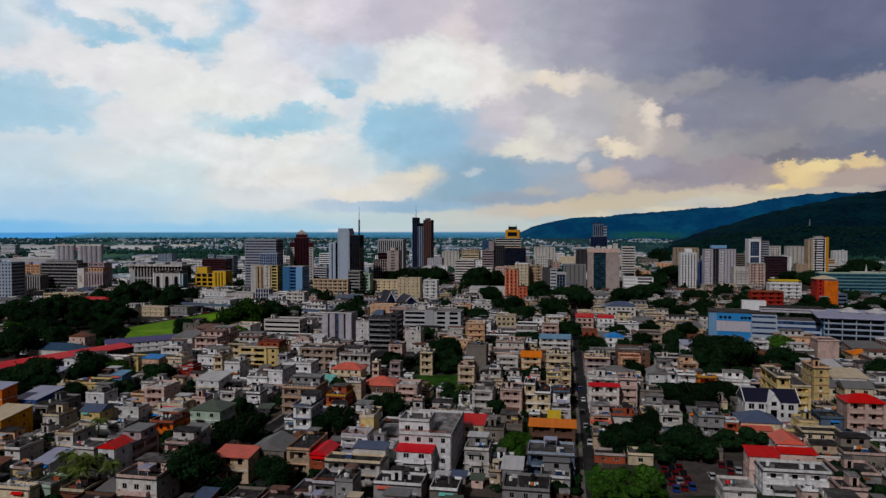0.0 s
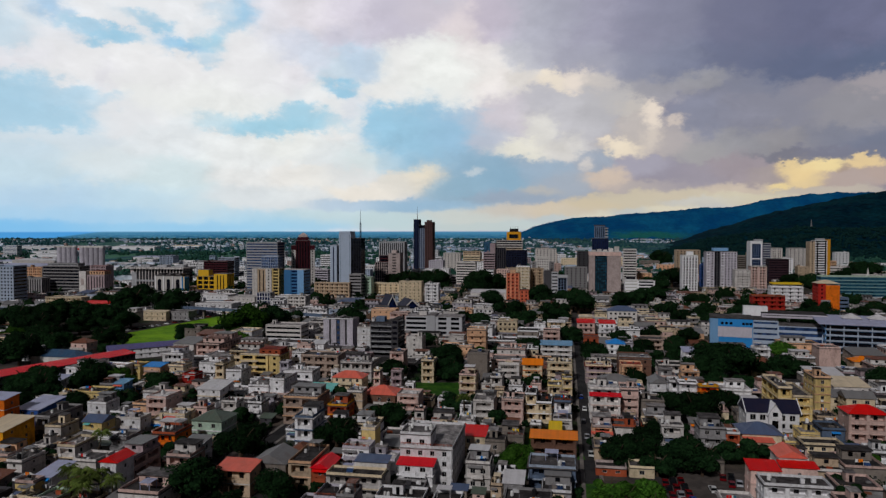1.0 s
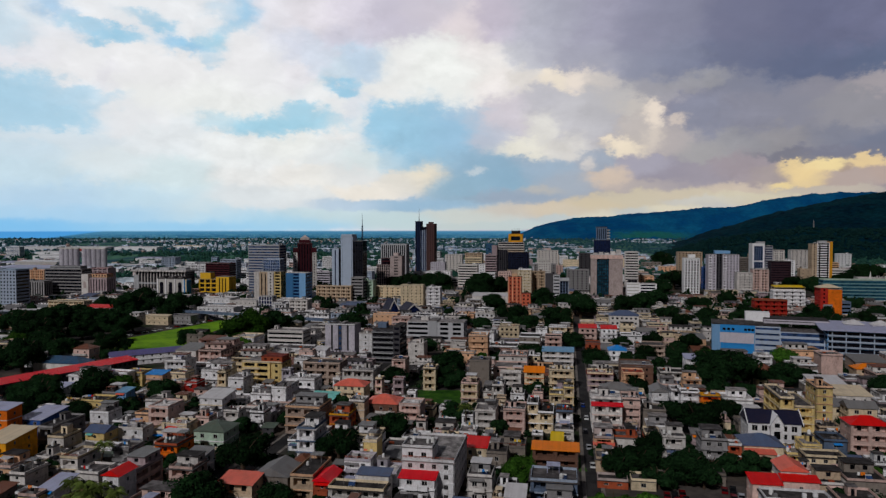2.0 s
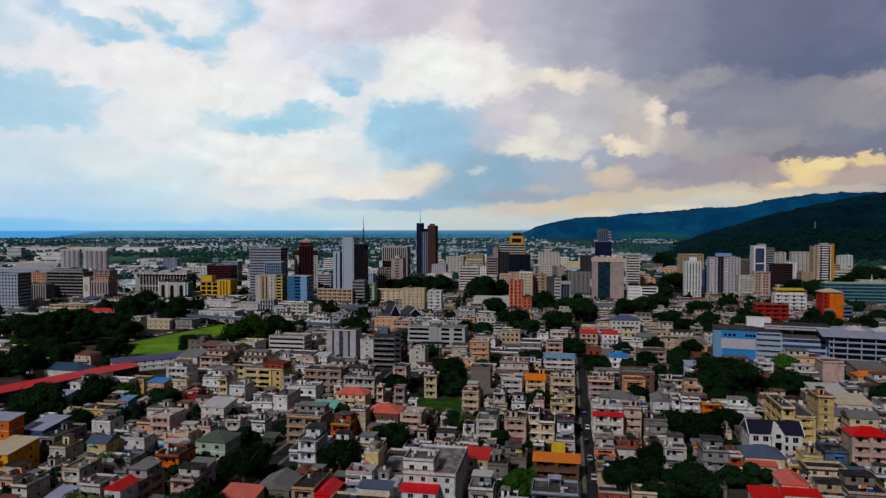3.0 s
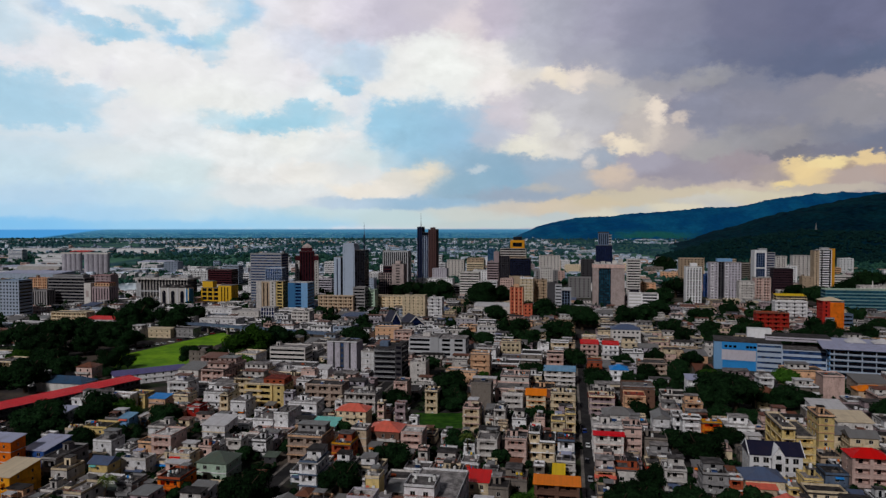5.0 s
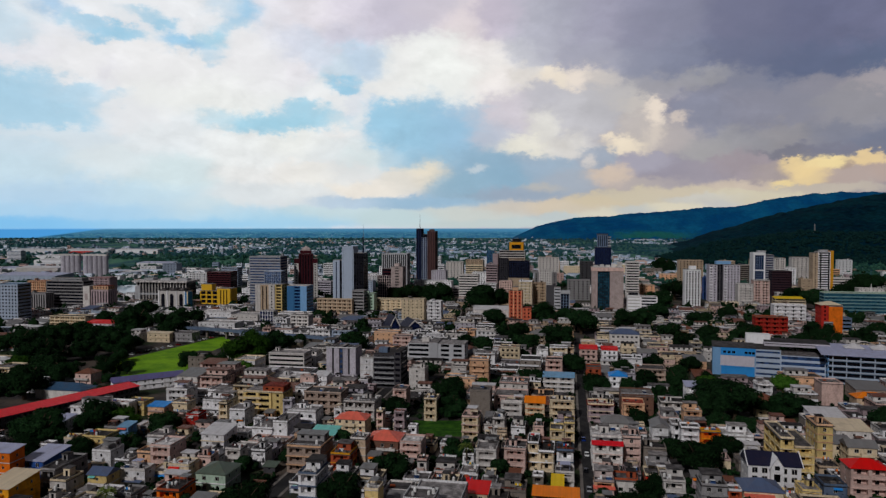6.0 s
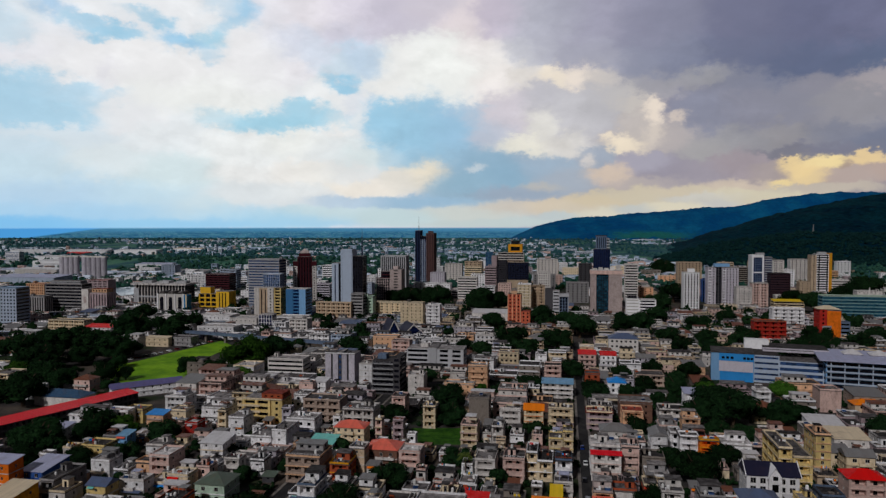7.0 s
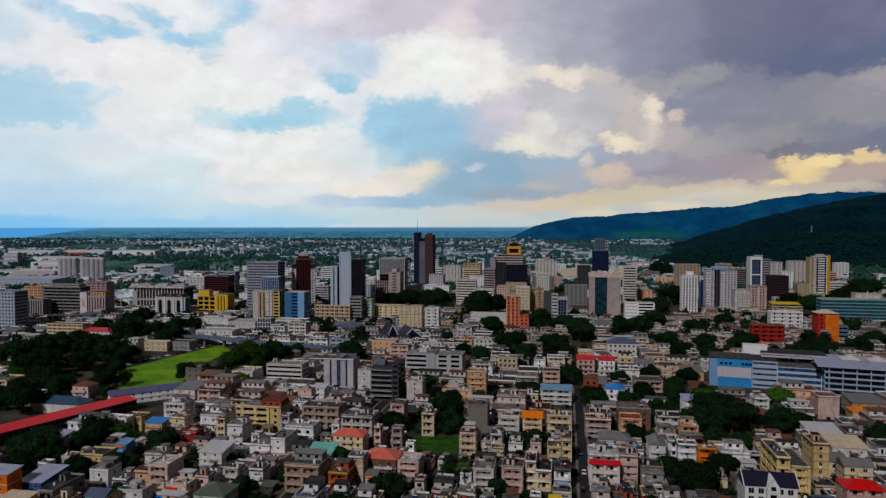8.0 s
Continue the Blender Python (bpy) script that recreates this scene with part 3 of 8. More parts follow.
def facade(g, p0, p1, z0, z1, cols, rows, deep, back):
    """A wall from p0 to p1 with openings cols x rows. back: material slot of the panes at the depth of the openings, or None for real windows."""
    (ax, ay), (bx, by) = p0, p1
    L = math.hypot(bx - ax, by - ay)
    ux, uy = (bx - ax) / L, (by - ay) / L
    nx, ny = uy, -ux

    def P(u, z, inn=0.0):
        return (ax + ux * u - nx * inn, ay + uy * u - ny * inn, z)

    us = sorted({0.0, L, *(c for pair in cols for c in pair)})
    zs = sorted({z0, z1, *(c for pair in rows for c in pair)})
    if not cols or not rows:
        us, zs = [0.0, L], [z0, z1]
    holes = []
    for i in range(len(us) - 1):
        um = (us[i] + us[i + 1]) / 2
        incol = any(a < um < b for a, b in cols)
        if not incol:
            g.face([P(us[i], z0), P(us[i + 1], z0), P(us[i + 1], z1), P(us[i], z1)])
            continue
        for j in range(len(zs) - 1):
            zm = (zs[j] + zs[j + 1]) / 2
            a, b, c, d = us[i], us[i + 1], zs[j], zs[j + 1]
            if not any(lo < zm < hi for lo, hi in rows):
                g.face([P(a, c), P(b, c), P(b, d), P(a, d)])
                continue
            g.face([P(a, c), P(a, c, deep), P(a, d, deep), P(a, d)])
            g.face([P(b, c, deep), P(b, c), P(b, d), P(b, d, deep)])
            g.face([P(a, c), P(b, c), P(b, c, deep), P(a, c, deep)])
            g.face([P(a, d, deep), P(b, d, deep), P(b, d), P(a, d)])
            if back == 0:
                (qx, qy, _), (rx, ry, _) = P(a, c, deep), P(b, c, deep)
                facade(g, (qx, qy), (rx, ry), c, d, bays(b - a, 2.6, 1.3, 0.2), [(c, d - 0.35)], 0.06, 1)
            elif back is not None:
                g.face([P(a, c, deep), P(b, c, deep), P(b, d, deep), P(a, d, deep)], back)
            holes.append((P(a, c), (ux, uy), b - a, d - c))
    return holes


def bays(L, pitch, width, margin=0.6):
    n = max(1, int((L - 2 * margin) / pitch))
    step = (L - 2 * margin) / n
    width = min(width, step * 0.8)
    return [(margin + step * (i + 0.5) - width / 2, margin + step * (i + 0.5) + width / 2) for i in range(n)]


def openings(style, L, floors, fh, rng):
    """Columns, rows, depth and backing of the openings of one wall."""
    rows = [(fh * i + 0.95, fh * i + min(2.35, fh - 0.45)) for i in range(floors)]
    if style == "punch":
        return bays(L, rng.uniform(2.6, 3.4), rng.uniform(1.1, 1.6)), rows, 0.22, None
    if style == "plain_punch":
        return bays(L, 3.1, 1.25), rows, 0.22, 1
    if style == "small":
        return bays(L, 4.0, 0.9), [(a + 0.35, b) for a, b in rows], 0.2, None
    if style == "loggia":
        return bays(L, rng.uniform(4.5, 6.5), 9.0, 0.35), [(fh * i + 1.0, fh * i + fh - 0.35) for i in range(floors)], 1.7, 0
    if style == "band":
        return [(0.5, L - 0.5)], [(fh * i + 1.0, fh * i + min(2.5, fh - 0.55)) for i in range(floors)], 0.3, 1
    if style == "glass":
        return bays(L, 2.0, 1.85, 0.3), [(fh * i + 0.15, fh * i + fh - 0.1) for i in range(floors)], 0.1, 1
    if style == "fins":
        return bays(L, 2.6, 1.5, 0.8), [(1.0, floors * fh - 0.8)], 0.5, 1
    return [], [], 0.2, None


def hip_roof(g, w, d, z, rise, over=0.5, gable=False):
    x0, x1, y0, y1 = -w / 2 - over, w / 2 + over, -over, d + over
    ly = (y0 + y1) / 2
    if w >= d:
        s = 0 if gable else min((y1 - y0) / 2, (x1 - x0) / 2 - 0.1)
        a, b = (x0 + s, ly, z + rise), (x1 - s, ly, z + rise)
        front, rear, left, right = [(x0, y0, z), (x1, y0, z), b, a], [(x1, y1, z), (x0, y1, z), a, b], [(x0, y1, z), (x0, y0, z), a], [(x1, y0, z), (x1, y1, z), b]
    else:
        s = 0 if gable else (x1 - x0) / 2
        lx = 0.0
        a, b = (lx, y0 + s, z + rise), (lx, y1 - s, z + rise)
        front, rear, left, right = [(x0, y0, z), (x1, y0, z), a], [(x1, y1, z), (x0, y1, z), b], [(x0, y1, z), (x0, y0, z), a, b], [(x1, y0, z), (x1, y1, z), b, a]
    for f in (front, rear, left, right):
        g.face(f)
    g.face([(x0, y1, z), (x1, y1, z), (x1, y0, z), (x0, y0, z)])


TANKS = {}


def tank_mesh(col):
    if col not in TANKS:
        g = Geo()
        for i in range(4):
            g.drum(0, 0, 0.32 * i, 0.32 * i + 0.27, 0.56, 0.56, 14, 0, False)
            g.drum(0, 0, 0.32 * i + 0.27, 0.32 * i + 0.32, 0.56, 0.56 if i < 3 else 0.5, 14, 0, False)
        g.drum(0, 0, 1.28, 1.45, 0.5, 0.25, 14)
        g.drum(0, 0, 1.45, 1.53, 0.25, 0.25, 10)
        TANKS[col] = g.mesh("water_tank", "tank_" + col)
    return TANKS[col]


def tank(m, col="white", size=1.0):
    ob = new("water_tank", tank_mesh(col))
    ob.matrix_basis = m @ Matrix.Diagonal((size, size, size, 1))
    tagged(ob, f"ribbed {col} plastic water tank standing on a flat roof", "water tank", "roof water tanks")


WORDS = dict(offwhite="off-white", clean_white="white", steel="steel-grey", slate="slate-blue", concrete="bare concrete", sky="pale blue", azure="bright blue", dark="dark grey",
             mint="pale mint", pale="pale grey", lavender="pale lavender", ochre="ochre yellow", brick="brick red", maroon="dark maroon", teal="dark teal")
HOUSE_WORDS = {"house": "house", "apartment_block": "block of flats", "office_building": "office block", "tower": "high-rise", "shed": "low building"}
serial = [0]
TAKEN, HIGH = [], []


def town(x, y):
    """World place to town coordinates: u across the streets, v along them."""
    c, s = math.cos(radians(TURN)), math.sin(radians(TURN))
    return (x * c + y * s, -x * s + y * c)


class Joined:
    """Houses past counting: their faces, gathered into one mesh with shared materials."""

    def __init__(self):
        self.geo, self.slots = Geo(), {}

    def add(self, g, m, mats):
        k = len(self.geo.v)
        self.geo.v += [tuple(m @ Vector(p)) for p in g.v]
        self.geo.f += [tuple(k + i for i in f) for f in g.f]
        self.geo.m += [self.slots.setdefault(mats[i], len(self.slots)) for i in g.m]

    def finish(self, name, label, category):
        return tagged(new(name, self.geo.mesh(name, *self.slots)), label, category, "", "stuff")


def upper_walls(w, d, x0, y0, z0, z1, style, rng):
    """A set-back top storey on a terrace."""
    g = Geo()
    corners = [(x0, y0), (x0 + w, y0), (x0 + w, y0 + d), (x0, y0 + d)]
    for i in range(4):
        p0, p1 = corners[i], corners[(i + 1) % 4]
        ln = math.hypot(p1[0] - p0[0], p1[1] - p0[1])
        cols = bays(ln, 2.8, 1.3) if ln > 2.4 else []
        facade(g, p0, p1, z0, z1, cols if i != 2 else [], [(z0 + 0.9, z1 - 0.6)], 0.18, 1)
    g.face([(x0, y0, z1), (x0 + w, y0, z1), (x0 + w, y0 + d, z1), (x0, y0 + d, z1)])
    return g


def wall_works(emit, rng, style, floors, fh, L, R):
    """What hangs on a front: cooling units, sun blinds, drain pipes."""
    if R - L < 3:
        return
    if rng.random() < 0.5:
        k, px = rng.randrange(floors), rng.uniform(L + 0.3, R - 1.3)
        s = Geo()
        s.box(px, -0.42, fh * k + 0.3, px + 0.85, -0.02, fh * k + 0.88)
        emit("cooling_unit", s, ("tank_white",))
    if style in ("punch", "small") and rng.random() < 0.45:
        k, aw = rng.randrange(floors), rng.uniform(1.5, min(4.5, R - L - 0.4))
        px, z = rng.uniform(L + 0.1, R - aw - 0.1), fh * k + fh - 0.4
        a = [(px, -0.95, z - 0.4), (px + aw, -0.95, z - 0.4), (px + aw, -0.01, z), (px, -0.01, z)]
        c = [(p[0], p[1], p[2] + 0.06) for p in a]
        s = Geo()
        s.face(c)
        s.face(a[::-1])
        for i in range(4):
            s.face([a[i], a[(i + 1) % 4], c[(i + 1) % 4], c[i]])
        emit("awning", s, ("sheet_" + rng.choice(("red", "white", "blue", "grey", "brown", "salmon", "white", "cyan", "orange", "cream")),))
    if rng.random() < 0.4:
        px = rng.choice((L + 0.1, R - 0.22))
        s = Geo()
        s.box(px, -0.16, 0.0, px + 0.12, -0.02, floors * fh)
        emit("drain_pipe", s, ("wall_dark",))


def roof_works(emit, rng, free, deck, stair, L, R, d):
    """What stands on a flat roof: column stubs, railing, washing line, solar heater, aerial."""
    hx, hy, hw, hd = stair
    x0, x1, y0, y1 = free

    def spot(bw, bd):
        for _ in range(6):
            px, py = rng.uniform(x0, max(x0 + 0.01, x1 - bw)), rng.uniform(y0, max(y0 + 0.01, y1 - bd))
            if not (hx - bw < px < hx + hw and hy - bd < py < hy + hd):
                return px, py
        return None

    if rng.random() < 0.30:
        n = rng.choice((2, 3, 4))
        for i in range(n):
            s = Geo()
            px = L + 0.2 + (R - L - 0.65) * i / (n - 1)
            s.box(px, 0.17, deck, px + 0.25, 0.42, deck + rng.uniform(1.0, 1.5))
            emit("column_stub", s, ("wall_concrete",))
    elif rng.random() < 0.35:
        s, n = Geo(), max(2, int((R - L) / 1.2))
        for i in range(n + 1):
            px = L + 0.06 + (R - L - 0.18) * i / n
            s.box(px, 0.05, deck + 0.70, px + 0.06, 0.11, deck + 1.25)
        s.box(L + 0.04, 0.04, deck + 1.25, R - 0.04, 0.12, deck + 1.32)
        s.box(L + 0.04, 0.06, deck + 0.98, R - 0.04, 0.10, deck + 1.02)
        emit("railing", s, (rng.choice(("wall_white", "wall_dark", "wall_brick")),))
    if rng.random() < 0.22:
        p = spot(2.6, 0.2)
        if p:
            px, py = p
            s = Geo()
            for q in (px, px + 2.5):
                s.box(q, py, deck, q + 0.06, py + 0.06, deck + 1.9)
            s.box(px, py + 0.02, deck + 1.84, px + 2.5, py + 0.04, deck + 1.86)
            q = px + 0.15
            while q < px + 2.1:
                cw = rng.uniform(0.3, 0.7)
                s.box(q, py + 0.01, deck + 1.84 - rng.uniform(0.5, 1.0), min(q + cw, px + 2.4), py + 0.05, deck + 1.86, rng.choice((1, 1, 2, 3)))
                q += cw + rng.uniform(0.04, 0.2)
            emit("washing_line", s, ("wall_grey", "tank_white", rng.choice(("sheet_red", "sheet_orange", "sheet_yellow", "sheet_salmon")), rng.choice(("sheet_blue", "wall_maroon", "wall_teal"))))
    if rng.random() < 0.25:
        p = spot(1.9, 1.5)
        if p:
            px, py = p
            s = Geo()
            s.face([(px, py, deck + 0.25), (px + 1.8, py, deck + 0.25), (px + 1.8, py + 1.0, deck + 1.0), (px, py + 1.0, deck + 1.0)], 1)
            s.face([(px, py + 1.0, deck + 0.94), (px + 1.8, py + 1.0, deck + 0.94), (px + 1.8, py, deck + 0.19), (px, py, deck + 0.19)], 0)
            for q in (px + 0.05, px + 1.65):
                s.box(q, py + 0.9, deck, q + 0.08, py + 0.98, deck + 0.93)
                s.box(q, py + 0.05, deck, q + 0.08, py + 0.13, deck + 0.2)
            s.box(px + 0.05, py + 1.02, deck + 0.85, px + 1.75, py + 1.42, deck + 1.25)
            emit("solar_heater", s, ("tank_white", "glass_blue"))
    if rng.random() < 0.35:
        p = spot(1.0, 0.3)
        if p:
            px, py = p
            s = Geo()
            s.box(px + 0.5, py, deck, px + 0.56, py + 0.06, deck + rng.uniform(2.2, 3.6))
            top = s.v[-1][2]
            s.box(px + 0.1, py + 0.01, top - 0.1, px + 0.96, py + 0.05, top - 0.05)
            s.box(px + 0.25, py + 0.01, top - 0.45, px + 0.8, py + 0.05, top - 0.4)
            emit("aerial", s, ("wall_grey",))


def building(kind, x, y, w, d, h, wall, style="punch", roof="flat", top="", near=False, turn=TURN, floors=0, side="", head=None, tanks=-1, bands=True, glass="glass", label="", ground=0.0, trim="", sink=None, loft=None, stepped=True):
    """One building: x, y is the middle of its front, w its width, d its depth, h the height of its roof edge. sink: where joined houses go."""
    if stepped and near and sink is None and roof == "flat" and kind in ("house", "apartment_block") and w > 8.4 and h > 6.2 and d > 6 and style != "blank" and (serial[0] * 7 + 3) % 5 < 3:
        # two adjoining volumes, one a storey lower with a roof terrace and a little forward of the other
        k = 0.42 + 0.04 * (serial[0] % 5)
        first = serial[0] % 2 == 0
        a, b = (k, 1 - k) if first else (1 - k, k)
        m = pose(x, y, 0, 0, 0, turn)
        p, q = m @ Vector((-w / 2 + w * a / 2, 0 if first else 0.9, 0)), m @ Vector((w / 2 - w * b / 2, 0.9 if first else 0, 0))
        low, high = (h - 2.8, h) if first else (h, h - 2.8)
        args = dict(near=near, turn=turn, side=side, glass=glass, ground=ground, stepped=False)
        building(kind, p.x, p.y, w * a - 0.02, d - (0 if first else 0.9), low, wall, style, roof, top, trim=trim, tanks=min(tanks, 2), head=head if not first else None, loft=False if first else loft, **args)
        building(kind, q.x, q.y, w * b - 0.02, d - (0.9 if first else 0), high, wall, "loggia" if style == "punch" else style, roof, top, trim=trim, tanks=tanks, head=head if first else None, loft=loft if first else False, **args)
        return None
    serial[0] += 1
    rng = random.Random(serial[0] * 77 + 5)
    flat = roof == "flat"
    hb = h - 0.9 if flat else h
    floors = floors or max(1, round(hb / 3.15))
    fh = hb / floors
    base = pose(x, y, ground, 0, 0, turn)
    mid = town(*(base @ Vector((0, d / 2, 0))).xy)
    TAKEN.append((*mid, w / 2 + 0.4, d / 2 + 0.4) if abs(turn - TURN) < 15 else (*mid, max(w, d) / 2, max(w, d) / 2))
    HIGH.append((mid[0], mid[1] - d / 2, w / 2, h))
    story = {1: "one", 2: "two", 3: "three", 4: "four", 5: "five", 6: "six"}.get(floors, "many")
    topname = WORDS.get(top, top) or "grey"
    rooftext = {"flat": f"flat {topname} concrete roof", "sheet": f"{topname} sheet metal roof", "hip": f"hipped {topname} roof", "gable": f"{topname} gable roof"}[roof]
    if sink is None:
        ob = thing(kind, base, label or f"{story}-storey {WORDS.get(wall, wall)} {HOUSE_WORDS.get(kind, 'building')} with {rooftext}", kind.replace("_", " "), "houses of the town" if kind == "house" else "")
    else:
        ob = None

    def emit(name, g, mats, under=None):
        if sink is None:
            return part(name, g, mats, under or ob)
        sink.add(g, base, mats)

    if kind in ("tower", "office_building"):
        wall, trim = "clean_" + wall.replace("clean_", ""), "clean_" + (trim or wall).replace("clean_", "")
    if kind in ("house", "apartment_block") and not trim and serial[0] % 5 < 2:
        trim = ("white", "offwhite", "clean_white", "cream", "pink")[serial[0] // 5 % 5]
    trim = trim or wall
    side = side or (("small" if serial[0] % 2 else "plain_punch") if style in ("punch", "loggia") else style)
    g = Geo()
    L, R = -w / 2, w / 2
    holes = []
    for p0, p1, st in (((L, 0), (R, 0), style), ((R, 0), (R, d), side), ((R, d), (L, d), "blank"), ((L, d), (L, 0), side)):
        ln = math.hypot(p1[0] - p0[0], p1[1] - p0[1])
        cols, rows, deep, back = openings(st if ln > 2.2 else "blank", ln, floors, fh, rng)
        if back is None and not near:
            back = 1
        got = facade(g, p0, p1, 0, hb, cols, rows, deep, back)
        if back is None:
            holes += got
    g.face([(L, d, hb), (L, 0, hb), (R, 0, hb), (R, d, hb)])
    shell = emit("wall", g, ("wall_" + wall, glass))
    for (px, py, pz), (ux, uy), ww, hh in holes:
        m = Matrix.Translation((px + uy * -0.12, py + ux * 0.12, pz)) @ Matrix.Rotation(math.atan2(uy, ux), 4, "Z") @ Matrix.Diagonal((ww, 0.1, hh, 1))
        part("window", WINDOWS[2 if ww < 1.7 else 3], (), shell, m=m)
    if bands and style not in ("fins", "glass", "blank") and floors > 1:
        o = 0.14 if kind in ("tower", "office_building") else rng.choice((0.15, 0.35, 0.6))
        for i in range(1, floors):
            s = Geo()
            s.box(L - o * 0.4, -o, fh * i - 0.13, R + o * 0.4, d + o * 0.3, fh * i + 0.13)
            emit("floor_slab", s, ("wall_" + trim,))
    small = kind in ("house", "apartment_block")
    if small and y < 330:
        wall_works(emit, random.Random(serial[0] * 29 + 3), style, floors, fh, L, R)
    if small and floors > 1 and style in ("punch", "small") and rng.random() < 0.6:
        bw = w * rng.uniform(0.35, 0.9)
        bx = rng.uniform(L, R - bw)
        for i in range(1, floors):
            s = Geo()
            s.box(bx, -1.3, fh * i - 0.14, bx + bw, -0.01, fh * i + 0.02)
            s.box(bx, -1.3, fh * i + 0.02, bx + bw, -1.18, fh * i + 0.95)
            s.box(bx, -1.18, fh * i + 0.02, bx + 0.12, -0.01, fh * i + 0.95)
            s.box(bx + bw - 0.12, -1.18, fh * i + 0.02, bx + bw, -0.01, fh * i + 0.95)
            emit("balcony", s, ("wall_" + trim,))
    if small and style != "blank" and floors < 3 and rng.random() < 0.3:
        lw = w * rng.uniform(0.4, 0.8)
        lx = rng.uniform(L, R - lw)
        s = Geo()
        a = [(lx, -2.1, 2.35), (lx + lw, -2.1, 2.35), (lx + lw, -0.62, 2.75), (lx, -0.62, 2.75)]
        b = [(p[0], p[1], p[2] + 0.07) for p in a]
        s.face(b)
        s.face(a[::-1])
        for i in range(4):
            s.face([a[i], a[(i + 1) % 4], b[(i + 1) % 4], b[i]])
        for px in (lx + 0.1, lx + lw - 0.22):
            s.box(px, -2.0, 0, px + 0.12, -1.88, 2.38)
        emit("porch", s, ("sheet_" + rng.choice(("grey", "brown", "white", "slate", "cream", "grey")),))
    if flat:
        s = Geo()
        o = rng.choice((0.1, 0.3, 0.55)) if small else 0.15
        s.box(L - o, -o, hb + 0.003, R + o, d + o, hb + 0.2)
        cover = emit("roof", s, ("roof_" + (top or "grey"),))
        s = Geo()
        z0, z1, t = hb + 0.203, h, 0.16
        s.box(L, 0, z0, R, t, z1)
        s.box(L, d - t, z0, R, d, z1)
        s.box(L, t, z0, L + t, d - t, z1)
        s.box(R - t, t, z0, R, d - t, z1)
        emit("parapet", s, ("wall_" + trim,), cover)
        free = [L + 0.6, R - 0.6, 0.8, d - 0.8]
        deck = hb + 0.203
        if loft is None:
            loft = small and floors <= 3 and w > 6 and d > 7 and rng.random() < 0.38
        if loft:
            lw, ld = w * rng.uniform(0.45, 0.95), d * rng.uniform(0.35, 0.6)
            lx, ly = rng.uniform(L + 0.17, R - lw - 0.17) if lw < w - 0.4 else L + 0.17, d - ld - 0.17
            lw = min(lw, R - 0.17 - lx)
            lz = deck + rng.uniform(2.5, 2.9)
            upper = emit("top_storey", upper_walls(lw, ld, lx, ly, deck, lz, style, rng), ("wall_" + rng.choice((wall, wall, trim, "offwhite", "grey")), "glass"))
            s = Geo()
            s.box(lx - 0.3, ly - 0.7, lz, lx + lw + 0.3, ly + ld + 0.1, lz + 0.18)
            emit("top_roof", s, (rng.choice(("roof_grey", "roof_pale", "roof_dark", "sheet_grey", "sheet_white", "sheet_brown")),), upper)
            free[3] = ly - 0.9
            head = False
        if head is None:
            head = rng.random() < 0.35 and w > 5 and d > 5
        hx = hy = hw = hd = hh = 0.0
        if head:
            hw, hd = min(rng.uniform(2.2, 3.4), w * 0.4), min(rng.uniform(2.2, 3.6), d * 0.45)
            hx, hy, hh = rng.uniform(L + 0.3, R - hw - 0.3), d - hd - 0.3 - rng.uniform(0, max(0.01, d - hd - 1.4)) * 0.6, rng.uniform(1.9, 2.6)
            s = Geo()
            s.box(hx, hy, deck, hx + hw, hy + hd, deck + hh)
            stair = emit("stair_head", s, ("wall_" + trim,))
            s = Geo()
            s.box(hx - 0.25, hy - 0.25, deck + hh, hx + hw + 0.25, hy + hd + 0.25, deck + hh + 0.2)
            emit("stair_roof", s, ("roof_" + rng.choice(("grey", "pale", "dark")),), stair)
            s = Geo()
            s.box(hx + hw * 0.35, hy - 0.04, deck, hx + hw * 0.35 + 0.9, hy, deck + 1.9)
            emit("stair_door", s, ("glass",), stair)
        if small and free[3] - free[2] > 2.5 and rng.random() < 0.35 and not head:
            cw, cd = min(w * 0.5, rng.uniform(2.5, 5)), min(free[3] - free[2], rng.uniform(2.2, 3.6))
            cx, cy = rng.uniform(free[0], free[1] - cw), free[3] - cd
            s = Geo()
            s.box(cx - 0.2, cy - 0.2, deck + 2.2, cx + cw + 0.2, cy + cd + 0.2, deck + 2.28)
            for px, py in ((cx, cy), (cx + cw - 0.12, cy), (cx, cy + cd - 0.12), (cx + cw - 0.12, cy + cd - 0.12)):
                s.box(px, py, deck, px + 0.12, py + 0.12, deck + 2.2)
            emit("canopy", s, ("sheet_" + rng.choice(("grey", "white", "lavender", "brown", "grey", "cream")),))
            free[3] = cy - 0.4
        if small and free[3] - free[2] > 1.5:
            for i in range(rng.choice((0, 1, 2, 3)) if sink is None else rng.choice((1, 2, 3, 5))):
                bw, bd, bh = rng.uniform(0.5, 1.8), rng.uniform(0.4, 1.2), rng.uniform(0.3, 1.1)
                bx, by = rng.uniform(free[0], max(free[0] + 0.1, free[1] - bw)), rng.uniform(free[2], max(free[2] + 0.1, free[3] - bd))
                if head and hx - bw < bx < hx + hw and hy - bd < by < hy + hd:
                    continue
                s = Geo()
                s.box(bx, by, deck, bx + bw, by + bd, deck + bh)
                emit("roof_box", s, (rng.choice(("wall_concrete", "wall_white", "wall_dark", "sheet_grey", "roof_white", "wall_brick", "wall_black")),))
        n = tanks if tanks >= 0 else (rng.choice((0, 0, 1, 1, 2)) if y < 420 else 0)
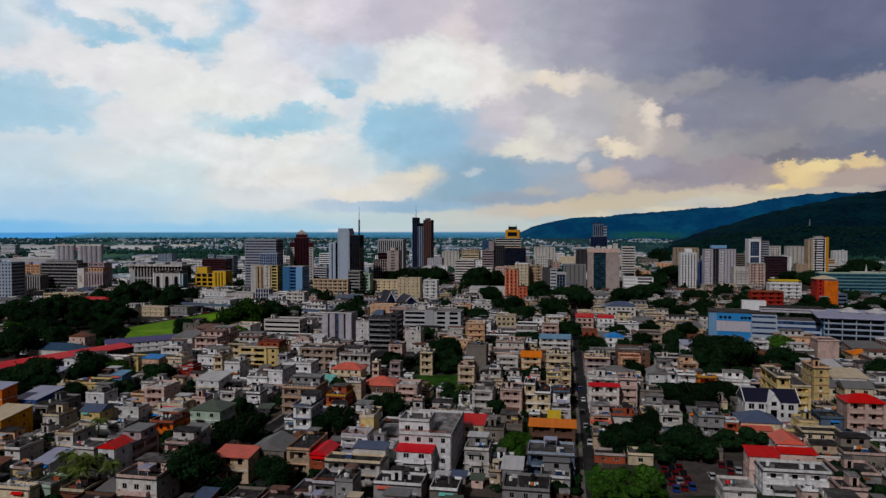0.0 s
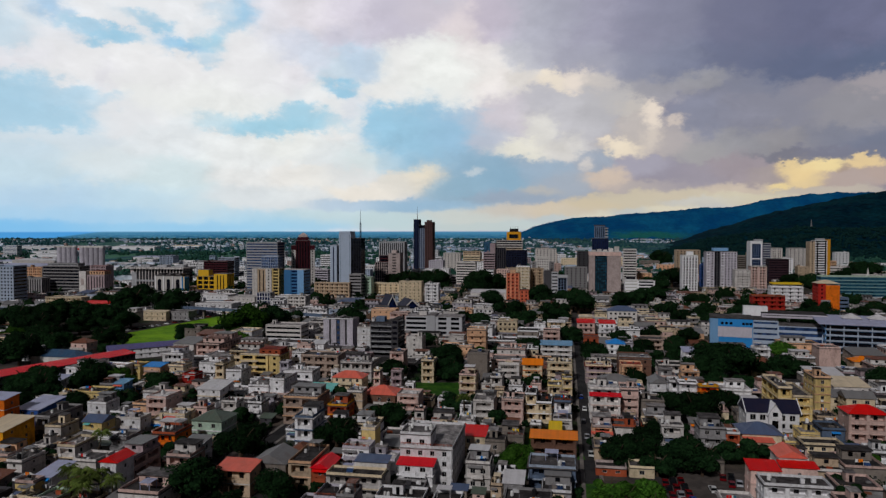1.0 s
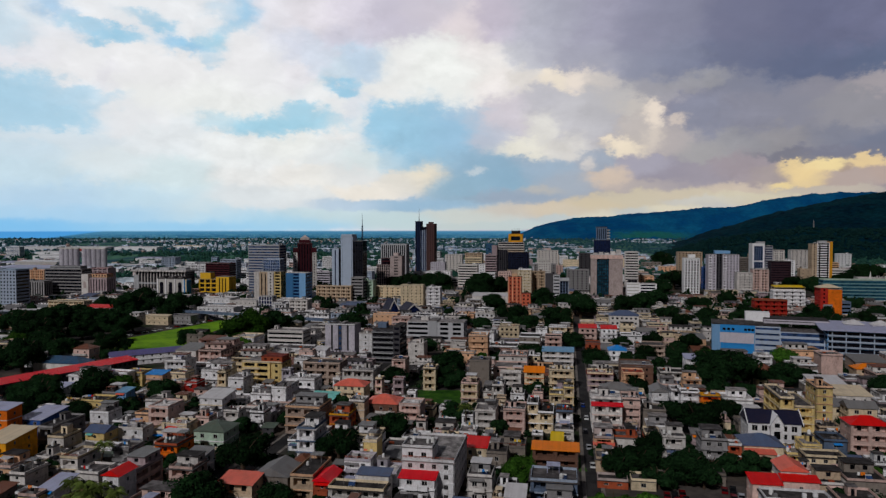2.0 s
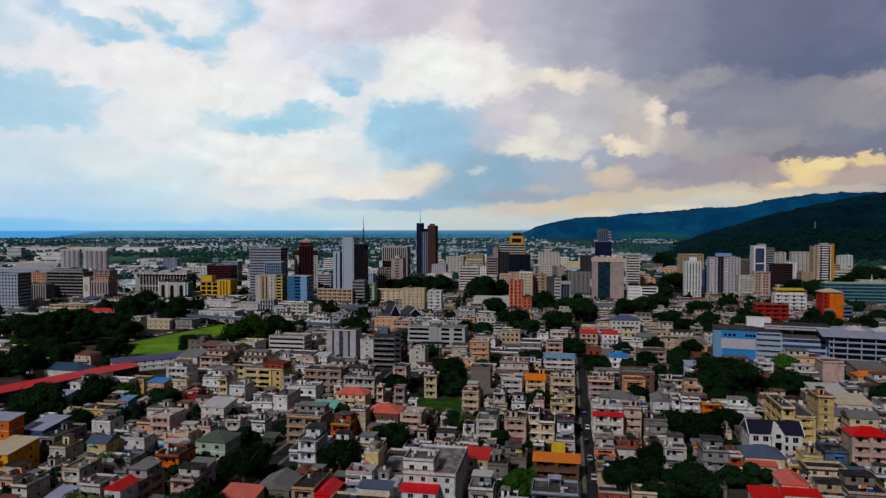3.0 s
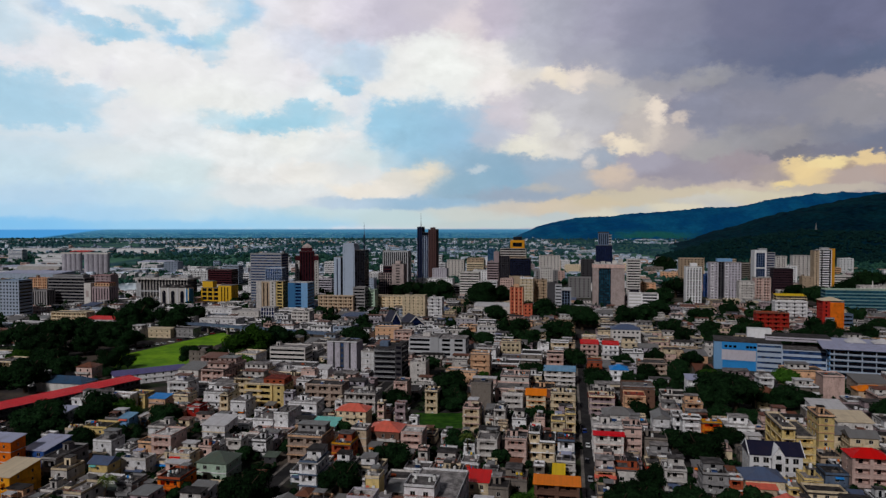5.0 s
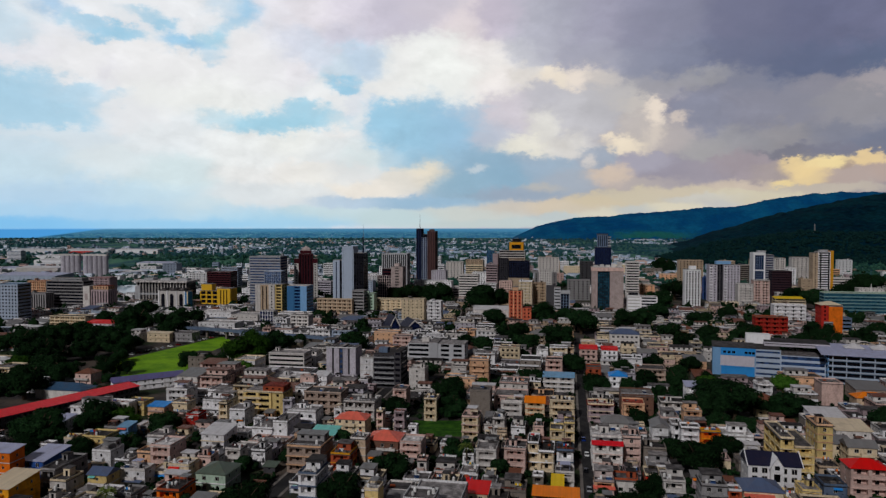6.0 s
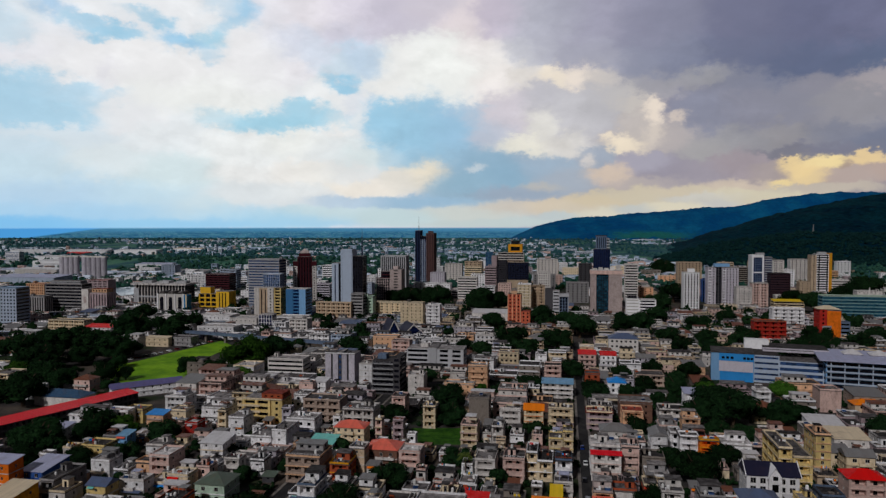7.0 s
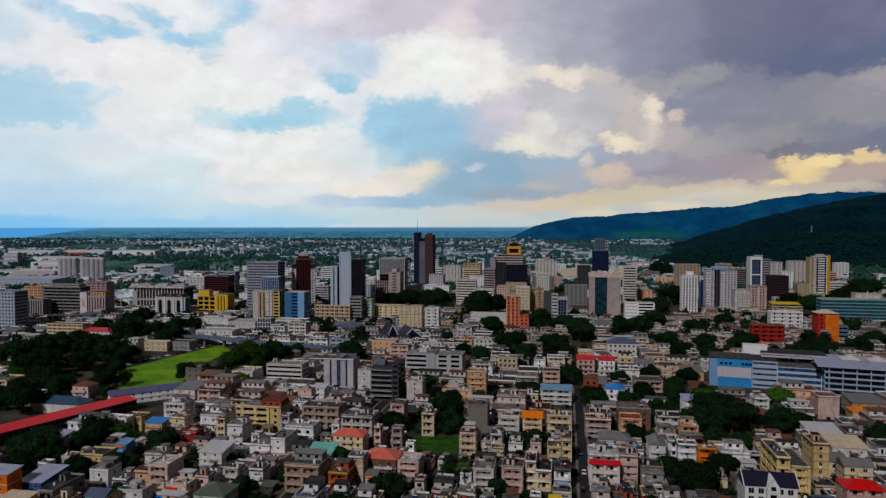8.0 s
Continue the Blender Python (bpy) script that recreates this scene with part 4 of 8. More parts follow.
        if sink is None:
            for i in range(n):
                tx, ty = rng.uniform(L + 0.9, R - 0.9), rng.uniform(1.0, max(1.1, free[3]))
                z = deck
                if head and hx - 0.7 < tx < hx + hw + 0.7 and hy - 0.7 < ty < hy + hd + 0.7:
                    tx, ty, z = hx + hw / 2, hy + hd / 2, deck + hh + 0.2
                if loft and ty > free[3]:
                    continue
                tank(base @ Matrix.Translation((tx, ty, z)), rng.choice(("white", "white", "white", "black")), rng.uniform(0.7, 1.1))
        if small and y < 360 and free[3] - free[2] > 1.6 and w > 4:
            roof_works(emit, random.Random(serial[0] * 13 + 1), free, deck, (hx, hy, hw, hd), L, R, d)
    elif roof == "sheet":
        s = Geo()
        o, rise = 0.45, min(2.2, 0.10 * d + 0.3)
        a = [(L - o, -o, h), (R + o, -o, h), (R + o, d + o, h + rise), (L - o, d + o, h + rise)]
        b = [(p[0], p[1], p[2] + 0.12) for p in a]
        s.face(b)
        s.face(a[::-1])
        for i in range(4):
            j = (i + 1) % 4
            s.face([a[i], a[j], b[j], b[i]])
        emit("roof", s, ("sheet_" + (top or "grey"),))
        s = Geo()
        for sx in (L + 0.001, R - 0.001):
            s.face([(sx, 0, hb), (sx, d, hb), (sx, d, h + rise * 0.9), (sx, 0, h)])
        s.face([(R, d, hb), (L, d, hb), (L, d, h + rise * 0.9), (R, d, h + rise * 0.9)])
        emit("gable_wall", s, ("wall_" + wall,))
    else:
        s = Geo()
        hip_roof(s, w, d, h + 0.004, min(4.5, 0.20 * min(w, d) + 0.5), 0.5, roof == "gable")
        emit("roof", s, ("sheet_" + (top or "brown"),))
    return ob


# ---- trees ----
def crown_mesh(name, seed, r, h, leaves, size, mat, lobes=9):
    """A broad crown: lumpy dark lobes under many small leaf sprays, uneven in outline."""
    rs = np.random.RandomState(seed)
    V, F = [], []
    cs = []
    for i in range(lobes):
        a, q = rs.uniform(0, 6.283), math.sqrt(rs.uniform(0.0, 1.0)) * 0.70
        cs.append((r * q * math.cos(a), r * q * math.sin(a), h * (rs.uniform(0.35, 0.72) - 0.25 * q), r * rs.uniform(0.24, 0.42)))
    for cx, cy, cz, cr in cs:
        k, n, mm = len(V), 8, 5
        for j in range(mm + 1):
            th = math.pi * j / mm
            for i in range(n):
                ph = 2 * math.pi * i / n
                q = cr * 0.72 * rs.uniform(0.8, 1.12)
                V.append((cx + q * math.sin(th) * math.cos(ph), cy + q * math.sin(th) * math.sin(ph), cz + q * 0.8 * math.cos(th)))
        for j in range(mm):
            for i in range(n):
                F.append((k + j * n + i, k + (j + 1) * n + i, k + (j + 1) * n + (i + 1) % n, k + j * n + (i + 1) % n))
    per = leaves // lobes
    for cx, cy, cz, cr in cs:
        for _ in range(per):
            d = rs.normal(size=3)
            d /= np.linalg.norm(d) + 1e-6
            if d[2] < -0.55:
                d[2] = -d[2]
            p = np.array((cx, cy, cz)) + d * cr * rs.uniform(0.78, 1.16) * np.array((1, 1, 0.8))
            t = np.cross(d, rs.normal(size=3))
            t /= np.linalg.norm(t) + 1e-6
            b = np.cross(d + 0.5 * rs.normal(size=3), t)
            b /= np.linalg.norm(b) + 1e-6
            s = size * rs.uniform(0.6, 1.4)
            k = len(V)
            V += [tuple(p - t * s), tuple(p + b * s * 0.45), tuple(p + t * s), tuple(p - b * s * 0.45)]
            F.append((k, k + 1, k + 2, k + 3))
    me = bpy.data.meshes.new(name)
    me.from_pydata(V, [], F)
    me.materials.append(MAT[mat])
    return me


def trunk_mesh(seed, h):
    rs = random.Random(seed)
    g = Geo()
    g.drum(0, 0, 0, h * 0.45, 0.35, 0.24, 8)
    for i in range(5):
        a = 6.283 * i / 5 + rs.uniform(-0.4, 0.4)
        k = len(g.v)
        x1, y1, z1 = 2.0 * math.cos(a), 2.0 * math.sin(a), h * rs.uniform(0.6, 0.75)
        for (px, py, pz, r) in ((0, 0, h * 0.36, 0.18), (x1, y1, z1, 0.08)):
            g.v += [(px + r * math.cos(q * 1.2566), py + r * math.sin(q * 1.2566), pz) for q in range(5)]
        for q in range(5):
            g.f.append((k + q, k + (q + 1) % 5, k + 5 + (q + 1) % 5, k + 5 + q))
            g.m.append(0)
    return g.mesh("trunk", "bark")


CROWNS = {}
for tone in ("leaf", "leaf_bright"):
    CROWNS[tone + "_big"] = [crown_mesh("crown", 41 + i, 4.0, 7.6, 6500, 0.24, tone, 20 + 3 * i) for i in range(4)]
    CROWNS[tone] = [crown_mesh("crown", 11 + i, 4.0, 7.6, 3200, 0.46, tone, 12 + 2 * (i % 4)) for i in range(6)]
TRUNKS = [trunk_mesh(i, 7.6) for i in range(3)]
planted = [0]


def tree(x, y, r, h=0.0, tone="leaf", ground=0.0):
    """A broad-leaved tree of crown radius r and height h."""
    planted[0] += 1
    rng = random.Random(planted[0] * 31)
    h = h or r * 1.75
    TAKEN.append((*town(x, y), r * 0.8, r * 0.8))
    ob = thing("tree", pose(x, y, ground, 0, 0, rng.uniform(0, 360)), "dense dark green broad-leaved tree among the houses" if tone == "leaf" else "bright green bushy tree among the houses", "tree", "town trees")
    ob.scale = (r / 4.0, r / 4.0, h / 7.6)
    part("trunk", rng.choice(TRUNKS), (), ob)
    part("crown", rng.choice(CROWNS[tone + "_big" if r > 5.5 else tone]), (), ob)


def palm_mesh():
    """Arching fronds, each a row of drooping leaflets on both sides of its rib."""
    g = Geo()
    rs = random.Random(4)
    for i in range(20):
        a, lift = 6.283 * i / 20 + rs.uniform(-0.2, 0.2), rs.uniform(-0.2, 1.6)
        c, s = math.cos(a), math.sin(a)
        for k in range(1, 15):
            t = k / 14
            rr, z = 3.0 * t, lift * math.sin(t * 2.2) * 1.1 - 1.6 * t * t
            ln = 0.85 * math.sin(0.3 + t * 2.6) + 0.1
            for side in (-1, 1):
                p = (rr * c, rr * s, z)
                q = ((rr + 0.35) * c - side * s * ln, (rr + 0.35) * s + side * c * ln, z - ln * 0.55)
                w = 0.13
                g.face([(p[0] - w * c, p[1] - w * s, z), (p[0] + w * c, p[1] + w * s, z), (q[0] + 0.03 * c, q[1] + 0.03 * s, q[2]), (q[0] - 0.03 * c, q[1] - 0.03 * s, q[2])])
    return g.mesh("fronds", "leaf_palm")


FRONDS = palm_mesh()
gp = Geo()
for i in range(6):
    gp.drum(0.03 * i * i, 0, i, i + 1, 0.2 - 0.015 * i, 0.185 - 0.015 * i, 8, 0, i == 5)
PALM_TRUNK = gp.mesh("trunk", "bark")


def palm(x, y, h):
    planted[0] += 1
    ob = thing("palm_tree", pose(x, y, 0, 0, 0, planted[0] * 77), "coconut palm with arching green fronds", "palm tree", "palms")
    k = h / 6.0
    ob.scale = (k, k, k)
    part("trunk", PALM_TRUNK, (), ob)
    part("fronds", FRONDS, (), ob, m=pose(0.75, 0, 6.0) @ Matrix.Scale(0.95 / k, 4))


# ---- cars ----
def car_meshes(col):
    b = Geo()
    b.box(-2.1, -0.85, 0.3, 2.1, 0.85, 0.85)
    k = len(b.v)
    b.v += [(-1.7, -0.8, 0.85), (1.1, -0.8, 0.85), (1.1, 0.8, 0.85), (-1.7, 0.8, 0.85), (-1.3, -0.65, 1.42), (0.5, -0.65, 1.42), (0.5, 0.65, 1.42), (-1.3, 0.65, 1.42)]
    b.f += [(k + 4, k + 5, k + 6, k + 7), (k, k + 1, k + 5, k + 4), (k + 1, k + 2, k + 6, k + 5), (k + 2, k + 3, k + 7, k + 6), (k + 3, k, k + 4, k + 7)]
    b.m += [0, 1, 1, 1, 1]
    return b.mesh("body", "car_" + col, "glass")


w_geo = Geo()
w_geo.drum(0, 0, -0.1, 0.1, 0.31, 0.31, 12)
w_geo.face([(0.31 * math.cos(-a * math.pi / 6), 0.31 * math.sin(-a * math.pi / 6), -0.1) for a in range(12)])
WHEEL = w_geo.mesh("wheel", "tyre")
CARS = {}


def car(x, y, col, turn):
    if col not in CARS:
        CARS[col] = car_meshes(col)
    ob = thing("car", pose(x, y, 0.02, 0, 0, turn), f"{col} parked hatchback car on asphalt", "car", "parked cars")
    part("body", CARS[col], (), ob)
    for wx in (-1.3, 1.3):
        for wy in (-0.8, 0.8):
            part("wheel", WHEEL, (), ob, m=pose(wx, wy, 0.31, 90))


# ---- ground, streets, water, hills ----
def sheet(name, pts, z, mat, label, category, kind="structure"):
    g = Geo()
    g.face([(x, y, z) for x, y in pts])
    return tagged(new(name, g.mesh(name, mat)), label, category, "", kind)


def slab(name, pts, z0, z1, mat, label, category, kind="structure"):
    g = Geo()
    n = len(pts)
    g.face([(x, y, z1) for x, y in pts])
    for i in range(n):
        j = (i + 1) % n
        g.face([(*pts[i], z0), (*pts[j], z0), (*pts[j], z1), (*pts[i], z1)])
    return tagged(new(name, g.mesh(name, mat)), label, category, "", kind)


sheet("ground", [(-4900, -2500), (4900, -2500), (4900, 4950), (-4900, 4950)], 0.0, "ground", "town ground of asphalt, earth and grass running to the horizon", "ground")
UX, UY = math.cos(radians(TURN)), math.sin(radians(TURN))


def at(u, v):
    """Town coordinates: u across the streets, v along them."""
    return (u * UX - v * UY, u * UY + v * UX)


def street(name, u, v0, v1, wide, label):
    h = wide / 2
    sheet(name, [at(u - h, v0), at(u + h, v0), at(u + h, v1), at(u - h, v1)], 0.02, "asphalt", label, "road")
    for s in (-1, 1):
        a, b = sorted((u + s * h, u + s * (h + 1.1)))
        slab("pavement", [at(a, v0), at(b, v0), at(b, v1), at(a, v1)], 0.0, 0.14, "pavement", "narrow raised concrete pavement along the street", "pavement")


STREET_U = 8.2
street("road", STREET_U, 60, 560, 4.2, "straight narrow asphalt street between the houses")
street("road", -98, 100, 420, 5.0, "side street between rows of houses")
for v in (168, 284, 400):
    a = [at(-300, v - 2.5), at(STREET_U - 3.6, v - 2.5), at(STREET_U - 3.6, v + 2.5), at(-300, v + 2.5)]
    sheet("road", a, 0.016, "asphalt", "cross street of worn asphalt", "road")

# playing field, rough lots, car park, water
sheet("lawn", [(-222, 455), (-200, 400), (-160, 400), (-172, 480), (-166, 530), (-184, 556)], 0.03, "lawn", "bright green mown playing field", "grass")
sheet("lawn", [(-16, 292), (8, 292), (8, 316), (-16, 316)], 0.03, "rough_grass", "green vacant lot between houses", "grass")
sheet("lawn", [(24, 210), (44, 210), (44, 236), (24, 236)], 0.03, "rough_grass", "small patch of grass behind a house", "grass")
sheet("lawn", [(38, 166), (57.5, 166), (57.5, 190), (38, 190)], 0.03, "rough_grass", "overgrown green plot", "grass")
sheet("car_park", [(57.5, 172), (80, 172), (89, 199), (64, 199)], 0.03, "yard", "small worn concrete car park", "car park")
sheet("water", [(-500, 900), (-430, 900), (-415, 1040), (-500, 1040)], 0.04, "harbour", "pale water of the harbour basin", "water")


def crest(profile, x):
    for (x0, h0), (x1, h1) in zip(profile, profile[1:]):
        if x0 <= x <= x1:
            k = (x - x0) / (x1 - x0)
            return h0 + (h1 - h0) * k
    return profile[0][1] if x < profile[0][0] else profile[-1][1]


def hill(name, profile, near, top, far, x0, x1, mat, label, rough):
    """A ridge that runs across the view: foot at y = near, crest at y = top."""
    g = Geo()
    nx, ny = 320, 60

    def height(x, y):
        k = min(1.0, (y - near) / (top - near))
        k = k * k * (3 - 2 * k) if y < top else max(0.0, 1 - ((y - top) / (far - top)) ** 2)
        h = crest(profile, x * top / max(y, 1.0))
        n = noise.fractal(Vector((x * 0.004, y * 0.004, 3.0)), 1.0, 2.0, 5)
        n2 = noise.fractal(Vector((x * 0.03, y * 0.03, 9.0)), 1.0, 2.0, 3)
        return -3 + max(0.0, h * k * (1 + rough * 0.5 * n * (1 - k)) + (rough * 20 * n * k * (1 - k) + 7.0 * n2) * min(1, h * k / 30))

    for j in range(ny + 1):
        s = j / ny
        y = near + (far - near) * s
        for i in range(nx + 1):
            x = x0 + (x1 - x0) * i / nx
            g.v.append((x, y, height(x, y)))
    for j in range(ny):
        for i in range(nx):
            a = j * (nx + 1) + i
            g.f.append((a, a + 1, a + nx + 2, a + nx + 1))
            g.m.append(0)
    me = g.mesh(name, mat)
    me.polygons.foreach_set("use_smooth", [True] * len(me.polygons))
    tagged(new(name, me), label, "hill", "", "structure")
    return height


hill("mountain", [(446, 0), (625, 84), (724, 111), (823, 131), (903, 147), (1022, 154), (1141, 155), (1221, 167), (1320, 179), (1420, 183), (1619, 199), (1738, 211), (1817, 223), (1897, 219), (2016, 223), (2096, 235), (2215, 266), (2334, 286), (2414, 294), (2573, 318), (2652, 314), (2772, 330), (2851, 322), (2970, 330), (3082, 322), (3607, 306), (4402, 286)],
     4250, 4800, 4945, 300, 4500, "hill_far", "long wooded mountain ridge on the horizon, tinted blue for haze", 0.35)
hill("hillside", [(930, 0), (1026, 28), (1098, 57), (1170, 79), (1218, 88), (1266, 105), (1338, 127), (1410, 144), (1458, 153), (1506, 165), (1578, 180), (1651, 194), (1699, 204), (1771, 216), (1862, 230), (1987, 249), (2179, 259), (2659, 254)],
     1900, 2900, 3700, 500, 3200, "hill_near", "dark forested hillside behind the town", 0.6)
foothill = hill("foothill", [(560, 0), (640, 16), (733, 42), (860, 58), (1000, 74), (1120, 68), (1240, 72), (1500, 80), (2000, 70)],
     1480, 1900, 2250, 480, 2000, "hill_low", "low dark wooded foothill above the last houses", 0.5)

# ---- the town, building by building ----
building("house", -155.2, 229.2, 13.9, 6.5, 14.0, "orange", "small", "sheet", "lavender", near=True)
building("house", -142.6, 211.7, 9.7, 13.0, 8.3, "ochre", "small", "sheet", "cream", near=True)
building("house", -144.8, 234.7, 9.0, 13.0, 9.0, "blue", "punch", "sheet", "lavender", side="blank", near=True)
building("house", -136.2, 229.1, 5.8, 16.0, 8.5, "grey", "loggia", "flat", "grey", near=True)
building("house", -118.8, 228.1, 7.2, 6.9, 6.5, "yellow", "small", "gable", "slate", near=True)
building("house", -109.8, 234.6, 9.5, 6.3, 6.5, "white", "small", "flat", "white", near=True)
building("house", -99.1, 239.1, 14.8, 8.0, 6.5, "cream", "small", "flat", "white", near=True)
building("house", -106.4, 249.6, 7.9, 11.0, 10.0, "pink", "loggia", "flat", "white", near=True)
building("house", -88.9, 213.9, 7.8, 10.0, 7.5, "orange", "loggia", "flat", "dark", trim="brick", near=True)
building("house", -80.7, 229.5, 10.9, 11.0, 6.5, "mint", "punch", "hip", "green", near=True)
building("house", -100.1, 210.6, 9.9, 9.0, 6.5, "grey", "small", "flat", "grey", near=True)
building("house", -88.9, 184.5, 8.1, 13.0, 9.6, "pink", "loggia", "flat", "pale", trim="mauve", side="loggia", near=True)
building("house", -117.8, 202.6, 14.2, 11.0, 7.0, "offwhite", "punch", "flat", "pale", near=True)
building("house", -87.5, 175.8, 4.9, 7.0, 11.0, "white", "small", "gable", "red", near=True)
building("house", -104.4, 195.8, 7.3, 8.0, 5.0, "offwhite", "punch", "flat", "grey", near=True)
building("house", -108.2, 181.7, 5.1, 9.0, 5.0, "white", "small", "sheet", "lavender", near=True)
building("house", -110.8, 177.7, 5.5, 4.0, 5.5, "yellow", "small", "flat", "grey", near=True)
building("house", -74.7, 164.4, 10.8, 10.0, 8.0, "offwhite", "punch", "flat", "dark", near=True)
building("house", -104.1, 163.9, 8.4, 3.2, 5.5, "cream", "small", "flat", "grey", near=True)
building("house", -99.4, 166.6, 5.6, 8.0, 5.0, "mint", "punch", "flat", "grey", near=True)
building("house", -122.6, 192.2, 5.1, 9.0, 6.0, "offwhite", "small", "flat", "grey", near=True)
building("house", -74.9, 284.3, 15.6, 15.0, 9.0, "white", "small", "flat", "pale", head=False, near=True)
building("apartment_block", -52.6, 247.5, 13.2, 13.0, 10.5, "taupe", "loggia", "flat", "grey", stepped=False, trim="peach", near=True)
building("apartment_block", -45.1, 217.1, 6.1, 11.0, 11.8, "white", "loggia", "flat", "white", trim="slate", tanks=2, near=True)
building("house", -51.1, 274.7, 10.3, 9.0, 6.0, "offwhite", "blank", "sheet", "cyan", near=True)
building("house", -25.4, 264.4, 12.7, 11.0, 7.0, "brown", "punch", "hip", "salmon", near=True)
building("house", -34.2, 258.9, 6.0, 6.7, 10.0, "beige", "small", "flat", "grey", near=True)
building("house", -39.6, 250.1, 7.4, 9.0, 7.0, "brick", "loggia", "flat", "grey", trim="ochre", near=True)
building("house", -13.9, 257.6, 8.3, 9.0, 9.0, "pink", "loggia", "flat", "white", near=True)
building("apartment_block", -5.0, 186.1, 14.7, 24.0, 12.0, "white", "punch", "flat", "pale", side="punch", tanks=0, head=False, loft=False, stepped=False, near=True)
building("penthouse", -8.0, 187.0, 8.6, 8.4, 4.3, "white", "punch", "flat", "grey", tanks=6, head=False, loft=False, floors=1, ground=11.3, near=True, label="white rooftop block carrying six water tanks")
building("house", -7.9, 182.0, 9.6, 4.2, 8.0, "white", "punch", "sheet", "crimson", near=True)
building("house", -9.7, 175.6, 8.2, 6.2, 4.5, "grey", "blank", "flat", "dark", tanks=0, near=True)
building("house", -21.9, 193.6, 15.8, 7.7, 9.0, "white", "punch", "flat", "white", trim="lavender", head=False, loft=False, near=True)
building("house", -22.8, 202.0, 4.4, 6.0, 12.5, "yellow", "blank", "flat", "white", tanks=1, near=True)
building("house", -24.0, 178.7, 15.3, 5.6, 7.0, "offwhite", "loggia", "flat", "dark", tanks=0, head=False, loft=False, near=True)
building("shed", -19.9, 184.1, 8.7, 4.0, 8.2, "offwhite", "blank", "sheet", "slate", near=True)
building("house", -33.9, 184.0, 4.9, 9.0, 6.5, "brick", "small", "gable", "crimson", near=True)
building("house", -39.8, 185.5, 6.6, 15.0, 8.0, "beige", "loggia", "flat", "dark", trim="peach", near=True)
building("house", -56.7, 180.7, 9.8, 6.9, 7.0, "beige", "loggia", "sheet", "salmon", floors=2, trim="offwhite", near=True)
building("house", -48.6, 186.7, 9.9, 10.0, 7.0, "concrete", "small", "gable", "grey", near=True)
building("house", -31.8, 164.4, 11.2, 9.0, 6.5, "grey", "punch", "flat", "dark", trim="lavender", near=True)
building("house", -23.9, 162.2, 4.5, 7.0, 8.0, "grey", "small", "flat", "grey", near=True)
building("house", -11.4, 168.1, 12.2, 7.4, 5.0, "grey", "small", "flat", "dark", near=True)
building("house", 0.1, 164.4, 6.9, 8.0, 5.0, "concrete", "small", "flat", "dark", near=True)
building("house", 9.1, 213.0, 7.3, 8.0, 6.5, "cream", "punch", "sheet", "red", near=True)
building("house", 9.2, 185.5, 6.8, 8.0, 8.0, "offwhite", "punch", "flat", "grey", near=True)
building("house", 34.2, 211.7, 14.2, 6.0, 6.0, "brown", "loggia", "sheet", "orange", near=True)
building("shed", 36.3, 221.5, 3.6, 10.0, 4.6, "cream", "blank", "sheet", "yellow", near=True)
building("house", 29.5, 184.8, 12.7, 10.0, 7.0, "slate", "loggia", "flat", "grey", trim="steel", head=False, loft=False, near=True)
building("house", 21.1, 221.2, 9.5, 10.0, 4.5, "concrete", "small", "flat", "grey", near=True)
building("house", 17.8, 174.3, 5.0, 7.0, 6.0, "grey", "small", "sheet", "white", near=True)
building("house", 19.7, 160.5, 11.2, 10.0, 6.5, "grey", "punch", "flat", "dark", near=True)
building("apartment_block", 34.7, 249.8, 9.8, 12.0, 11.0, "cream", "loggia", "flat", "dark", near=True)
building("house", 25.0, 248.2, 8.0, 11.0, 9.5, "pink", "loggia", "flat", "grey", near=True)
building("house", 14.4, 248.6, 7.5, 10.0, 9.0, "offwhite", "loggia", "flat", "pale", near=True)
building("house", 43.7, 249.9, 6.1, 9.0, 8.5, "white", "loggia", "flat", "dark", trim="slate", near=True)
building("apartment_block", 47.0, 275.8, 9.9, 9.0, 11.0, "cream", "loggia", "flat", "grey", trim="yellow", near=True)
building("house", 53.7, 315.9, 11.4, 8.0, 10.0, "cream", "loggia", "flat", "grey")
building("house", 40.9, 234.3, 6.5, 6.0, 6.0, "offwhite", "loggia", "flat", "grey", near=True)
building("apartment_block", 60.4, 255.6, 10.9, 11.0, 12.0, "white", "loggia", "flat", "white", trim="offwhite", near=True)
building("house", 59.4, 249.6, 10.7, 3.0, 10.0, "offwhite", "loggia", "sheet", "crimson", near=True)
building("apartment_block", 69.5, 254.6, 6.7, 10.0, 12.0, "pink", "punch", "flat", "grey", near=True)
building("house", 79.1, 257.0, 8.4, 9.0, 7.0, "concrete", "small", "flat", "dark", near=True)
building("house", 87.0, 275.5, 6.6, 10.0, 9.0, "white", "small", "gable", "grey", near=True)
building("house", 52.3, 224.0, 6.4, 9.0, 6.8, "peach", "loggia", "flat", "grey", trim="clay", near=True)
building("shed", 52.0, 222.6, 6.2, 1.4, 4.2, "pink", "punch", "sheet", "salmon", near=True)
building("house", 60.7, 228.7, 7.9, 7.0, 5.6, "offwhite", "punch", "flat", "grey", trim="brick", near=True)
building("house", 49.2, 208.7, 5.6, 8.0, 5.0, "beige", "small", "flat", "grey", near=True)
building("shed", 48.4, 195.9, 8.7, 5.0, 3.0, "brick", "punch", "flat", "dark", trim="clay", tanks=0, head=False, near=True)
building("shed", 56.9, 194.4, 7.0, 6.0, 3.5, "cream", "punch", "flat", "grey", head=False, near=True)
